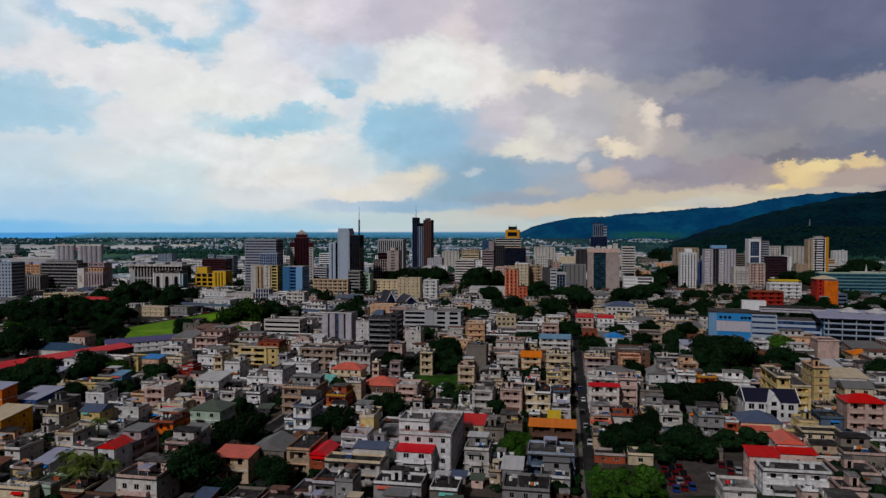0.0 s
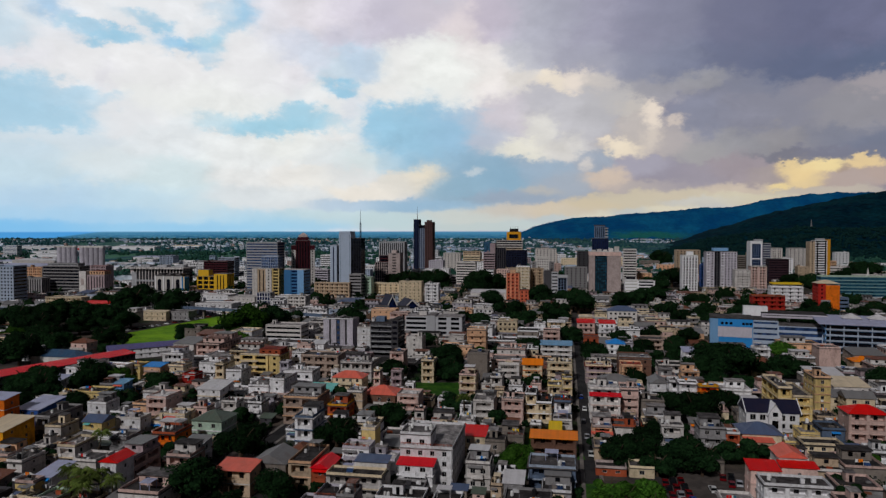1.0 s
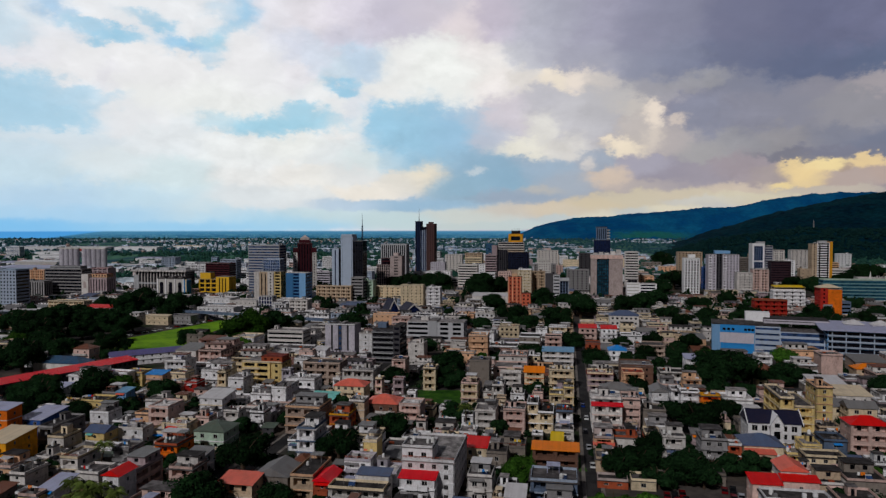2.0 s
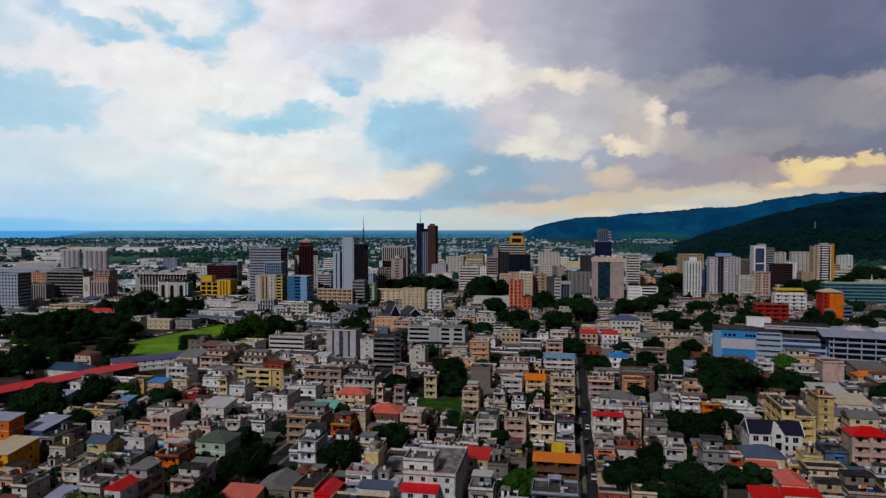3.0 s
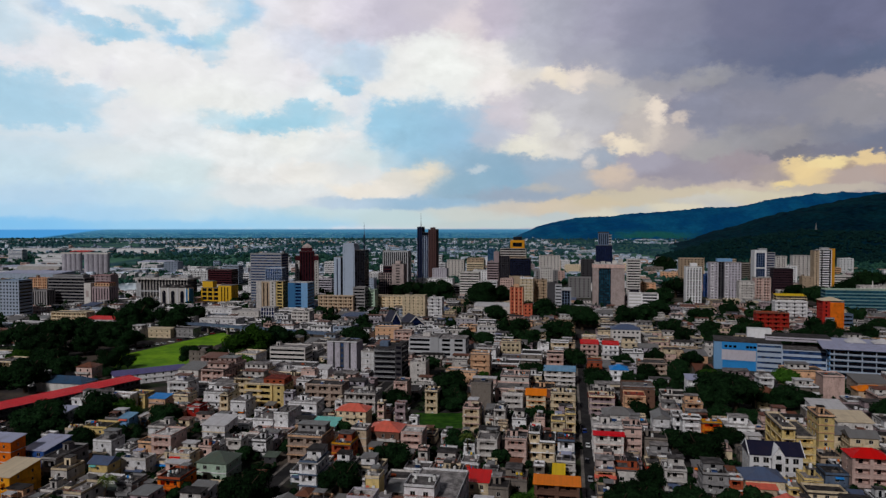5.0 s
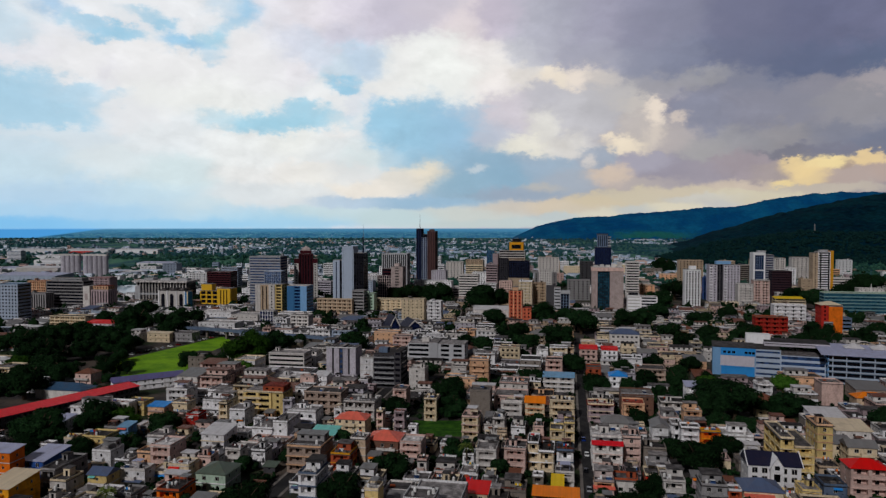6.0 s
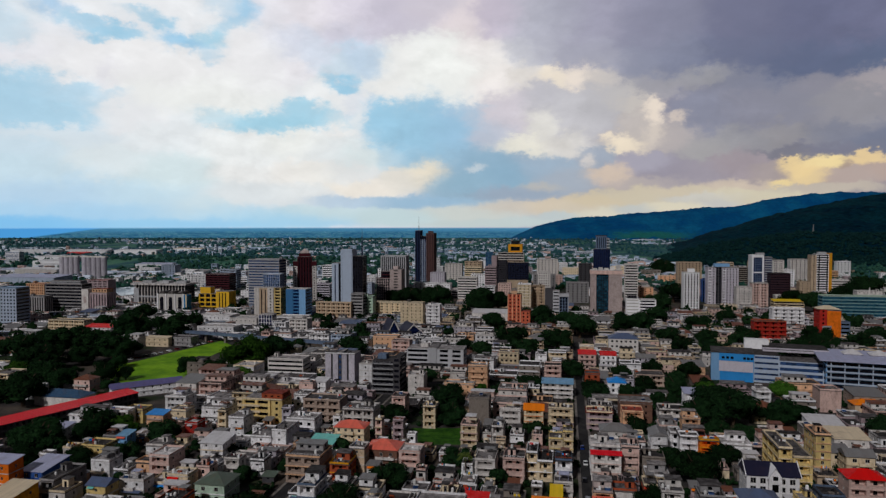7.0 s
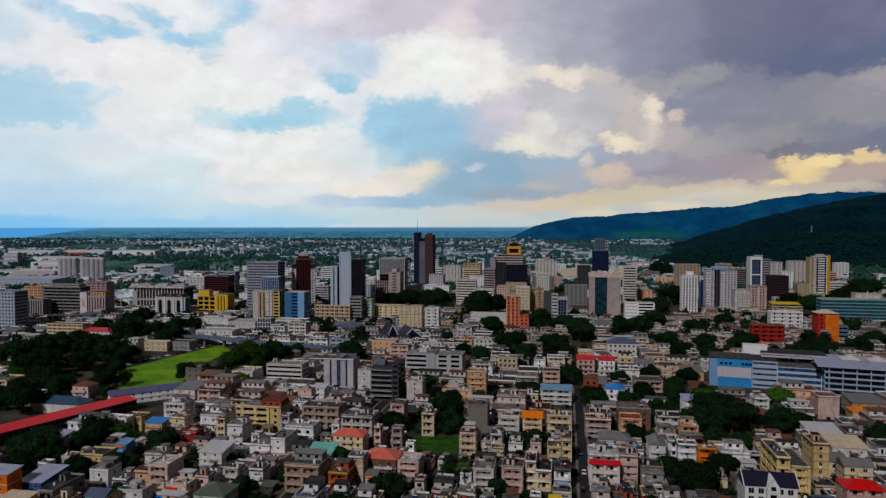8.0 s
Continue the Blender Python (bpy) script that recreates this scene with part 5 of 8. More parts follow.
building("apartment_block", 125.9, 242.8, 11.2, 22.0, 15.0, "yellow", "loggia", "flat", "grey", side="loggia", trim="cream", near=True)
building("apartment_block", 143.2, 256.8, 5.7, 12.0, 16.0, "yellow", "punch", "flat", "dark", side="punch", trim="peach", near=True)
building("house", 141.2, 225.5, 12.0, 9.0, 10.0, "pink", "loggia", "hip", "red", near=True)
building("house", 153.9, 250.4, 9.9, 8.0, 9.0, "cream", "punch", "gable", "grey", near=True)
building("house", 100.9, 214.7, 12.0, 11.0, 6.5, "cream", "small", "hip", "slate", near=True)
building("house", 98.8, 211.7, 8.2, 3.0, 5.0, "beige", "blank", "sheet", "salmon", near=True)
building("house", 114.0, 215.0, 10.6, 9.0, 7.0, "yellow", "loggia", "flat", "pale", near=True)
building("house", 126.7, 220.2, 7.1, 9.0, 7.0, "slate", "punch", "flat", "dark", near=True)
building("house", 116.5, 207.6, 11.6, 6.5, 6.0, "cream", "punch", "flat", "dark", near=True)
building("house", 95.5, 185.5, 6.9, 8.0, 9.0, "offwhite", "punch", "gable", "salmon", near=True)
building("house", 95.5, 181.6, 9.0, 3.5, 7.5, "pink", "small", "sheet", "red", near=True)
building("house", 85.4, 179.7, 7.3, 6.0, 7.5, "pink", "small", "sheet", "red", near=True)
building("house", 89.8, 171.1, 16.3, 7.4, 7.0, "white", "loggia", "flat", "dark", near=True)
building("house", 108.9, 176.4, 10.4, 10.0, 4.5, "grey", "small", "flat", "dark", near=True)
building("house", 118.8, 190.4, 10.8, 12.0, 5.0, "concrete", "small", "flat", "dark", near=True)
building("house", 85.2, 214.9, 7.8, 9.0, 9.0, "grey", "punch", "flat", "dark", near=True)
building("house", 74.9, 222.3, 7.2, 9.0, 7.5, "offwhite", "loggia", "flat", "grey", tanks=2, near=True)
building("house", 99.9, 277.0, 7.5, 6.3, 9.0, "white", "loggia", "flat", "grey", near=True)
building("house", 106.1, 272.0, 7.5, 3.5, 9.0, "orange", "loggia", "flat", "grey", trim="ochre", near=True)
building("house", 116.1, 269.8, 11.6, 10.0, 8.0, "white", "punch", "flat", "white", near=True)
building("shed", 71.5, 199.6, 21.3, 5.0, 3.8, "concrete", "loggia", "flat", "dark", tanks=0, head=False, near=True)
building("house", 71.2, 161.8, 7.6, 8.0, 6.0, "offwhite", "small", "flat", "pale", tanks=1, head=False, loft=False, near=True)
building("house", 98.7, 161.8, 6.1, 7.2, 6.0, "pink", "small", "flat", "dark", near=True)
building("house", -46.6, 392.9, 7.8, 9.0, 15.0, "white", "small", "flat", "white")
building("apartment_block", -40.3, 309.6, 14.7, 12.0, 11.0, "offwhite", "loggia", "flat", "grey")
building("apartment_block", -60.1, 326.8, 18.7, 11.0, 11.0, "taupe", "loggia", "flat", "grey")
building("house", -65.7, 305.1, 13.3, 10.0, 8.0, "white", "punch", "flat", "pale")
building("house", -76.7, 370.7, 7.8, 4.9, 9.0, "pink", "small", "flat", "white")
building("house", -70.1, 374.8, 7.2, 8.0, 8.0, "white", "small", "sheet", "white")
building("office_building", -100.0, 421.7, 23.3, 13.0, 12.0, "offwhite", "band", "flat", "pale")
building("house", -22.8, 324.3, 6.6, 9.0, 13.0, "pink", "loggia", "flat", "grey")
building("house", -16.7, 376.3, 8.9, 10.0, 12.0, "offwhite", "small", "flat", "white")
building("apartment_block", -7.8, 315.2, 5.9, 8.0, 11.0, "cream", "loggia", "flat", "grey")
building("house", -41.6, 289.8, 13.3, 9.0, 8.0, "cream", "punch", "hip", "salmon", near=True)
building("house", -93.5, 268.5, 9.9, 11.0, 8.0, "white", "small", "sheet", "white", near=True)
building("house", -139.4, 279.5, 6.4, 8.0, 8.0, "grey", "small", "flat", "grey", near=True)
building("house", -133.8, 278.1, 4.6, 6.0, 8.0, "sky", "small", "sheet", "sky", near=True)
building("house", -141.7, 270.2, 10.3, 8.8, 7.0, "yellow", "small", "flat", "dark", near=True)
building("house", -124.9, 298.4, 17.6, 9.0, 9.0, "peach", "loggia", "flat", "brown", head=False, loft=False, tanks=0, near=True)
building("shed", -129.5, 300.2, 8.0, 6.0, 10.6, "peach", "small", "sheet", "blue", near=True)
building("house", -134.8, 336.7, 11.3, 10.0, 10.0, "white", "loggia", "flat", "white")
building("house", -164.7, 306.8, 15.4, 9.0, 9.0, "white", "punch", "flat", "white")
building("house", -157.3, 318.3, 15.9, 6.3, 8.0, "offwhite", "loggia", "flat", "white")
building("house", -110.7, 323.0, 13.3, 10.0, 8.0, "white", "small", "flat", "pale")
building("house", -95.4, 306.8, 7.4, 10.0, 8.0, "white", "small", "flat", "pale")
building("house", -175.6, 297.8, 14.0, 8.0, 5.0, "white", "small", "sheet", "lavender", near=True)
building("house", -112.7, 298.4, 5.9, 7.0, 8.0, "red", "small", "flat", "white", near=True)
building("shed", -203.8, 353.4, 27.1, 12.0, 5.0, "offwhite", "blank", "hip", "teal")
building("house", -207.1, 384.2, 10.0, 9.0, 7.0, "pink", "small", "hip", "brown")
building("apartment_block", 18.6, 393.0, 11.1, 9.0, 14.0, "peach", "small", "flat", "pale")
building("apartment_block", 15.8, 322.3, 9.7, 9.0, 13.0, "concrete", "blank", "flat", "grey")
building("house", 7.1, 377.7, 16.8, 9.0, 7.0, "peach", "small", "flat", "white")
building("house", 61.1, 371.0, 16.7, 9.0, 8.0, "offwhite", "loggia", "sheet", "sky")
building("house", 93.4, 369.4, 9.5, 10.0, 9.0, "white", "punch", "hip", "blue")
building("house", 84.2, 389.2, 8.2, 9.0, 10.0, "brick", "punch", "flat", "grey")
building("house", 92.9, 445.6, 11.2, 10.0, 10.0, "pink", "punch", "sheet", "red")
building("house", 105.9, 442.0, 10.0, 9.0, 10.0, "white", "punch", "sheet", "red")
building("house", 97.1, 466.6, 9.1, 8.0, 12.0, "peach", "small", "flat", "white")
building("house", 71.1, 313.0, 11.6, 9.0, 9.0, "mauve", "loggia", "flat", "red")
building("house", 86.7, 313.9, 9.6, 10.0, 9.0, "peach", "loggia", "flat", "red")
building("house", 73.6, 291.6, 13.4, 10.0, 6.0, "offwhite", "small", "hip", "grey", near=True)
building("house", 30.0, 315.8, 9.7, 3.2, 9.0, "offwhite", "loggia", "flat", "pale")
building("house", 41.2, 317.4, 9.0, 9.0, 8.0, "cream", "loggia", "gable", "orange", trim="orange")
building("house", 9.9, 288.8, 7.2, 9.0, 10.0, "cream", "loggia", "flat", "grey", near=True)
building("house", 20.1, 292.9, 9.5, 10.0, 8.0, "offwhite", "punch", "flat", "grey", near=True)
building("house", 41.7, 450.0, 13.0, 9.0, 11.0, "cream", "punch", "flat", "grey")
building("house", 63.5, 452.5, 7.4, 8.0, 9.0, "white", "small", "flat", "pale")
building("house", 75.6, 460.2, 12.0, 9.0, 9.0, "cream", "loggia", "flat", "grey")
building("house", 122.7, 458.3, 10.3, 9.0, 9.0, "cream", "punch", "flat", "pale")
building("house", 130.7, 442.8, 12.0, 9.0, 8.0, "lavender", "punch", "gable", "grey")
building("office_building", 131.2, 500.9, 20.9, 14.0, 11.0, "offwhite", "punch", "hip", "slate")
building("house", 31.9, 526.4, 18.4, 10.0, 10.0, "white", "punch", "flat", "white")
building("house", 15.0, 577.6, 17.4, 14.0, 9.0, "lavender", "small", "flat", "pale")
building("shed", 42.9, 662.1, 35.2, 18.0, 9.0, "offwhite", "blank", "sheet", "white")
building("apartment_block", 189.2, 361.2, 18.9, 12.0, 11.0, "peach", "small", "flat", "grey")
building("apartment_block", 194.8, 343.1, 10.0, 11.0, 12.0, "pink", "blank", "flat", "grey")
building("house", 175.2, 333.2, 12.6, 9.0, 9.0, "concrete", "small", "flat", "grey")
building("house", 107.3, 275.6, 6.9, 4.0, 7.0, "orange", "small", "sheet", "red", near=True)
building("house", 128.5, 344.8, 13.3, 9.0, 9.0, "white", "loggia", "sheet", "lavender")
building("house", 151.8, 323.0, 9.5, 9.0, 8.0, "cream", "loggia", "hip", "brown")
building("house", 159.4, 339.8, 6.9, 9.0, 12.0, "white", "loggia", "flat", "white")
building("shed", 166.9, 277.6, 13.7, 13.0, 7.0, "offwhite", "small", "sheet", "cream", near=True)
building("shed", 165.7, 292.9, 13.4, 13.0, 8.0, "white", "small", "sheet", "white", near=True)
building("house", 209.9, 334.1, 14.9, 9.0, 6.0, "beige", "small", "hip", "orange")
building("house", 99.2, 283.8, 9.3, 9.0, 8.0, "white", "loggia", "flat", "pale", near=True)
building("house", 96.9, 294.5, 7.5, 9.0, 8.0, "offwhite", "loggia", "flat", "pale", near=True)
building("office_building", 331.4, 569.8, 13.0, 9.0, 14.0, "slate", "band", "flat", "grey")
building("apartment_block", 260.7, 546.8, 24.5, 10.0, 18.0, "red", "loggia", "flat", "grey", trim="brick")
building("house", 241.9, 521.2, 12.2, 7.0, 7.0, "cream", "small", "hip", "salmon")
building("apartment_block", 316.4, 628.6, 27.7, 11.0, 18.0, "white", "loggia", "flat", "white")
building("office_building", 417.5, 678.7, 78.1, 13.0, 24.0, "teal", "band", "flat", "grey", trim="mint", glass="glass_teal")
building("shed", 385.2, 764.6, 31.9, 12.0, 9.0, "cream", "band", "sheet", "yellow")
building("tower", 357.6, 1000.0, 34.0, 18.0, 40.1, "beige", "loggia", "flat", "grey")
building("tower", 319.2, 840.0, 6.0, 12.0, 27.3, "blue", "glass", "flat", "grey")
building("apartment_block", 337.7, 771.0, 16.3, 13.0, 24.9, "offwhite", "small", "flat", "pale")
building("apartment_block", 357.7, 775.0, 16.9, 13.0, 29.0, "pink", "loggia", "flat", "grey")
building("apartment_block", 492.6, 1010.0, 14.9, 15.0, 42.9, "offwhite", "loggia", "flat", "grey")
building("apartment_block", 558.5, 1080.0, 25.0, 15.0, 40.8, "offwhite", "loggia", "flat", "grey")
building("apartment_block", 447.6, 850.0, 12.4, 12.0, 24.3, "beige", "small", "flat", "grey")
building("apartment_block", 497.5, 800.0, 27.3, 12.0, 17.4, "offwhite", "small", "flat", "grey")
building("tower", 231.5, 850.0, 15.7, 15.0, 46.1, "offwhite", "band", "flat", "pale")
building("apartment_block", 85.9, 745.0, 14.7, 12.0, 30.4, "cream", "small", "flat", "pale")
building("apartment_block", 103.1, 760.0, 14.4, 12.0, 27.2, "beige", "loggia", "flat", "brown")
building("office_building", 111.7, 730.0, 10.2, 12.0, 26.4, "dark", "blank", "flat", "grey")
building("tower", 59.1, 900.0, 15.0, 16.0, 40.0, "mauve", "band", "flat", "grey")
building("tower", 73.2, 1150.0, 12.4, 14.0, 49.4, "teal", "glass", "flat", "grey", glass="glass_blue")
building("office_building", 26.9, 850.0, 24.2, 14.0, 29.9, "offwhite", "band", "flat", "pale")
building("office_building", 12.1, 1100.0, 27.7, 16.0, 32.4, "offwhite", "loggia", "flat", "grey")
building("office_building", 46.0, 1150.0, 28.8, 16.0, 33.2, "beige", "loggia", "flat", "grey")
building("office_building", 166.8, 1120.0, 34.0, 16.0, 38.6, "offwhite", "loggia", "flat", "grey")
building("office_building", 129.9, 900.0, 16.2, 14.0, 33.3, "offwhite", "punch", "flat", "pale")
building("office_building", 160.4, 830.0, 27.0, 14.0, 24.7, "grey", "loggia", "flat", "pale")
building("office_building", 204.8, 1000.0, 19.5, 14.0, 38.4, "dark", "loggia", "flat", "grey")
building("tower", -69.5, 900.0, 34.5, 18.0, 54.2, "ash", "fins", "flat", "grey")
building("office_building", -112.3, 678.6, 36.5, 5.0, 18.0, "beige", "loggia", "flat", "grey")
building("office_building", -89.1, 680.0, 12.3, 11.2, 26.3, "grey", "band", "flat", "grey")
building("office_building", -79.3, 690.0, 10.7, 11.0, 22.4, "mint", "loggia", "flat", "grey")
building("office_building", -60.8, 700.0, 28.7, 12.0, 15.4, "cream", "loggia", "flat", "grey")
building("apartment_block", -32.2, 640.0, 21.7, 10.0, 22.1, "cream", "small", "flat", "pale")
building("apartment_block", -12.0, 640.0, 13.0, 10.0, 20.0, "white", "loggia", "flat", "white")
building("office_building", -46.0, 513.0, 18.9, 10.0, 11.0, "peach", "small", "flat", "pale")
building("office_building", -33.4, 499.5, 13.6, 9.0, 10.0, "pink", "loggia", "flat", "grey")
building("tower", -206.2, 770.0, 37.4, 20.0, 56.2, "ash", "band", "flat", "grey", glass="glass_blue")
building("office_building", -128.8, 592.0, 16.6, 12.0, 13.1, "offwhite", "loggia", "flat", "pale")
building("office_building", -148.2, 605.0, 11.7, 10.0, 8.2, "white", "loggia", "flat", "pale")
building("office_building", -189.9, 740.0, 19.6, 12.0, 41.9, "steel", "glass", "flat", "white", glass="glass_blue")
building("office_building", -451.0, 880.0, 29.3, 16.0, 23.8, "mauve", "loggia", "flat", "red")
building("tower", -403.5, 620.0, 24.7, 16.0, 37.8, "steel", "punch", "flat", "sky", side="band")
building("office_building", -484.2, 800.0, 24.1, 14.0, 26.0, "peach", "loggia", "flat", "red")
building("office_building", -437.0, 720.0, 24.4, 12.0, 19.6, "grey", "fins", "flat", "grey")
building("office_building", -319.3, 950.0, 35.7, 20.0, 26.5, "maroon", "band", "flat", "pale")
building("apartment_block", -332.5, 593.1, 35.4, 11.0, 12.0, "cream", "loggia", "flat", "grey")
building("house", -296.1, 574.9, 26.6, 12.0, 8.0, "white", "small", "sheet", "red")
building("shed", -755.3, 1250.0, 88.3, 30.0, 13.0, "offwhite", "blank", "sheet", "white")
building("shed", -654.3, 1050.1, 109.1, 40.0, 13.7, "steel", "blank", "sheet", "lavender")
building("shed", -264.0, 640.0, 40.0, 22.0, 8.0, "white", "small", "flat", "white")
building("shed", -150.0, 648.0, 30.0, 20.0, 7.0, "white", "small", "flat", "white")
building("shed", -240.0, 600.0, 30.0, 16.0, 7.0, "offwhite", "small", "flat", "white")
building("shed", -200.0, 588.0, 34.0, 18.0, 7.0, "white", "small", "flat", "white")
building("shed", -225.1, 653.6, 36.3, 20.0, 8.0, "white", "small", "flat", "white")
building("shed", -189.7, 634.7, 27.0, 20.0, 8.0, "offwhite", "small", "flat", "white")
building("shed", -225.4, 528.6, 19.2, 5.1, 7.0, "cream", "small", "sheet", "cream")
building("shed", -208.4, 531.2, 18.2, 12.0, 7.0, "grey", "small", "flat", "grey")
building("house", -153.9, 419.5, 14.3, 9.0, 10.0, "concrete", "small", "flat", "grey")
building("house", -150.1, 323.8, 10.3, 8.0, 7.0, "yellow", "small", "flat", "grey")
tree(-65.7, 174.7, 8.8)
tree(-62.4, 207.1, 8.8)
tree(-44.6, 178.1, 5.9)
tree(-34.7, 217.9, 7.9)
tree(-20.6, 239.4, 7.7)
tree(-8.1, 251.4, 4.6)
tree(3.5, 264.5, 5.9)
tree(19.2, 246.1, 4.5)
tree(21.6, 198.8, 6.0, tone="leaf_bright")
tree(55.7, 206.3, 6.9)
tree(68.5, 226.0, 5.7)
tree(71.0, 199.0, 7.6)
tree(94.7, 207.2, 5.4)
tree(43.2, 176.1, 5.0, tone="leaf_bright")
tree(47.0, 174.2, 4.6, tone="leaf_bright")
tree(52.9, 175.4, 5.0, tone="leaf_bright")
tree(39.9, 168.5, 4.4, tone="leaf_bright")
tree(47.9, 167.1, 4.4, tone="leaf_bright")
tree(52.7, 169.1, 3.8, tone="leaf_bright")
tree(66.7, 203.5, 4.1)
tree(80.5, 205.5, 4.8)
tree(87.5, 206.5, 5.4)
tree(74.5, 209.5, 5.2)
tree(-69.0, 181.5, 6.0)
tree(-55.0, 171.5, 4.6)
tree(52.4, 200.4, 3.2)
tree(-129.7, 270.5, 5.5)
tree(-122.8, 294.0, 7.7)
tree(-154.7, 294.6, 10.7)
tree(-90.9, 275.0, 5.6)
tree(-74.1, 249.1, 5.0)
tree(-169.5, 278.8, 11.3)
tree(-25.0, 321.4, 7.1)
tree(1.6, 321.6, 7.8)
tree(2.4, 364.1, 7.4)
tree(49.9, 380.9, 7.7)
tree(78.6, 419.9, 8.5)
tree(80.8, 364.1, 7.4)
tree(113.3, 384.3, 7.0)
tree(91.2, 246.9, 10.0)
tree(109.9, 266.3, 6.7)
tree(87.8, 264.5, 5.9)
tree(139.0, 216.2, 3.5, tone="leaf_bright")
tree(108.2, 185.1, 3.4)
tree(-45.6, 283.5, 5.2)
tree(-83.7, 210.9, 5.1)
tree(-120.1, 204.5, 4.1)
tree(-119.4, 204.8, 2.5, tone="leaf_bright")
tree(28.6, 167.8, 4.1)
tree(-17.6, 183.3, 2.2, tone="leaf_bright")
tree(181.3, 364.2, 8.1, tone="leaf_bright")
tree(-34.3, 184.6, 3.0)
tree(-84.6, 232.7, 3.3, tone="leaf_bright")
tree(52.5, 203.7, 6.2)
tree(59.3, 206.9, 7.1)
tree(61.8, 195.8, 5.1)
tree(74.8, 195.8, 5.1)
tree(50.2, 219.8, 4.4)
tree(96.2, 225.1, 3.6)
tree(105.6, 175.7, 4.3)
tree(127.3, 201.9, 3.7, tone="leaf_bright")
tree(78.5, 227.8, 5.1)
tree(170.6, 323.8, 6.5)
tree(130.0, 292.8, 6.5)
tree(-4.3, 216.2, 3.5)
tree(-89.1, 195.8, 5.1)
tree(-79.4, 183.0, 3.7)
tree(-35.6, 270.5, 5.5)
tree(-59.9, 259.3, 4.7)
tree(67.9, 272.2, 5.0)
tree(84.5, 303.6, 6.7)
tree(262.5, 636.1, 11.5)
tree(222.8, 603.9, 11.0)
tree(245.9, 468.7, 12.5)
tree(228.0, 474.0, 10.5)
tree(262.0, 482.0, 11.0)
tree(286.0, 526.0, 12.5)
tree(232.0, 528.0, 12.0)
tree(320.0, 520.0, 9.0)
tree(186.0, 470.0, 10.0)
tree(279.6, 500.1, 10.5)
tree(293.0, 506.0, 8.0)
tree(112.4, 569.7, 15.0)
tree(84.3, 513.2, 12.4)
tree(49.2, 524.4, 12.7)
tree(25.4, 483.5, 8.8)
tree(38.3, 730.1, 20.7)
tree(57.0, 737.8, 16.4)
tree(92.2, 642.6, 14.3)
tree(168.5, 589.0, 14.3)
tree(202.8, 656.0, 11.9)
tree(402.8, 1268.8, 23.1)
tree(-46.7, 786.3, 17.5)
tree(-27.5, 796.8, 17.7)
tree(-7.7, 796.8, 17.7)
tree(-57.1, 795.7, 14.5)
tree(-119.1, 634.4, 9.0)
tree(-103.1, 596.4, 8.4)
tree(-258.0, 559.5, 17.0)
tree(-227.6, 564.6, 16.0)
tree(-310.1, 615.1, 9.9)
tree(-279.1, 490.6, 14.9)
tree(-263.0, 436.8, 13.2)
tree(-299.3, 471.3, 14.3)
tree(-256.4, 486.2, 12.8)
tree(-232.7, 474.8, 13.4)
tree(-131.1, 443.8, 16.1, tone="leaf_bright")
tree(-117.4, 462.2, 14.0)
tree(-110.2, 489.6, 9.9)
tree(-66.6, 482.1, 11.7)
tree(134.0, 338.2, 11.6)
tree(135.1, 317.8, 12.8)
tree(146.2, 324.9, 7.9)
tree(121.4, 323.2, 8.5)
tree(159.4, 321.5, 9.1)
tree(120.5, 301.0, 6.1)
tree(-243.0, 505.0, 9.5)
tree(-229.0, 496.0, 7.5)
tree(-264.0, 520.0, 11.0)
tree(-287.0, 530.0, 11.5)
tree(-304.0, 518.0, 11.0)
tree(-246.0, 458.0, 10.0)
tree(-272.0, 462.0, 10.5)
tree(-220.9, 388.3, 10.2)
tree(-222.1, 354.3, 12.9)
tree(-235.3, 396.3, 12.0)
tree(-162.1, 428.4, 9.5)
tree(-140.8, 417.9, 9.3)
tree(201.3, 524.7, 10.5)
tree(225.5, 520.3, 10.5)
tree(175.3, 538.1, 10.9)
tree(173.1, 493.7, 10.0)
tree(41.8, 606.4, 12.3)
tree(155.9, 591.4, 12.0)
tree(58.6, 493.7, 10.0)
tree(128.4, 426.5, 7.8)
tree(80.9, 371.1, 7.5)
tree(0.9, 341.8, 9.7)
tree(3.5, 321.2, 6.5)
tree(-23.1, 321.2, 6.5)
tree(-164.4, 258.9, 7.8)
tree(-164.5, 273.3, 9.9)
tree(-142.6, 262.2, 6.4)
tree(-128.6, 269.2, 6.0)
tree(-155.9, 302.8, 8.6)
tree(-145.5, 301.9, 7.3, tone="leaf_bright")
tree(-120.3, 289.5, 7.6)
tree(-90.2, 274.6, 5.0)
tree(-43.0, 277.8, 5.1)
tree(19.9, 380.0, 4.6, tone="leaf_bright")
tree(45.7, 385.3, 7.0)
tree(41.1, 303.9, 4.9)
tree(68.5, 287.0, 4.1)
tree(73.9, 294.1, 4.2)
tree(99.9, 367.5, 6.7)
tree(534.0, 867.3, 22.8)
tree(493.5, 841.1, 17.0)
tree(462.8, 805.9, 13.0)
tree(277.3, 830.0, 18.5)
tree(225.3, 728.8, 16.2)
tree(-291.8, 656.3, 13.3)
tree(-229.1, 612.3, 11.1)
tree(389.9, 720.4, 17.5)
tree(404.2, 795.7, 14.5)
tree(344.7, 538.1, 10.9)
tree(374.1, 624.4, 8.8)
tree(13.9, 505.6, 7.2)
tree(111.0, 628.4, 11.4)
tree(-218.1, 448.8, 7.3)
tree(-207.4, 409.3, 9.1)
tree(-196.2, 414.4, 5.9)
tree(-192.8, 390.1, 5.5)
palm(-99.5, 177.0, 9.0)
palm(-93.5, 172.0, 9.5)
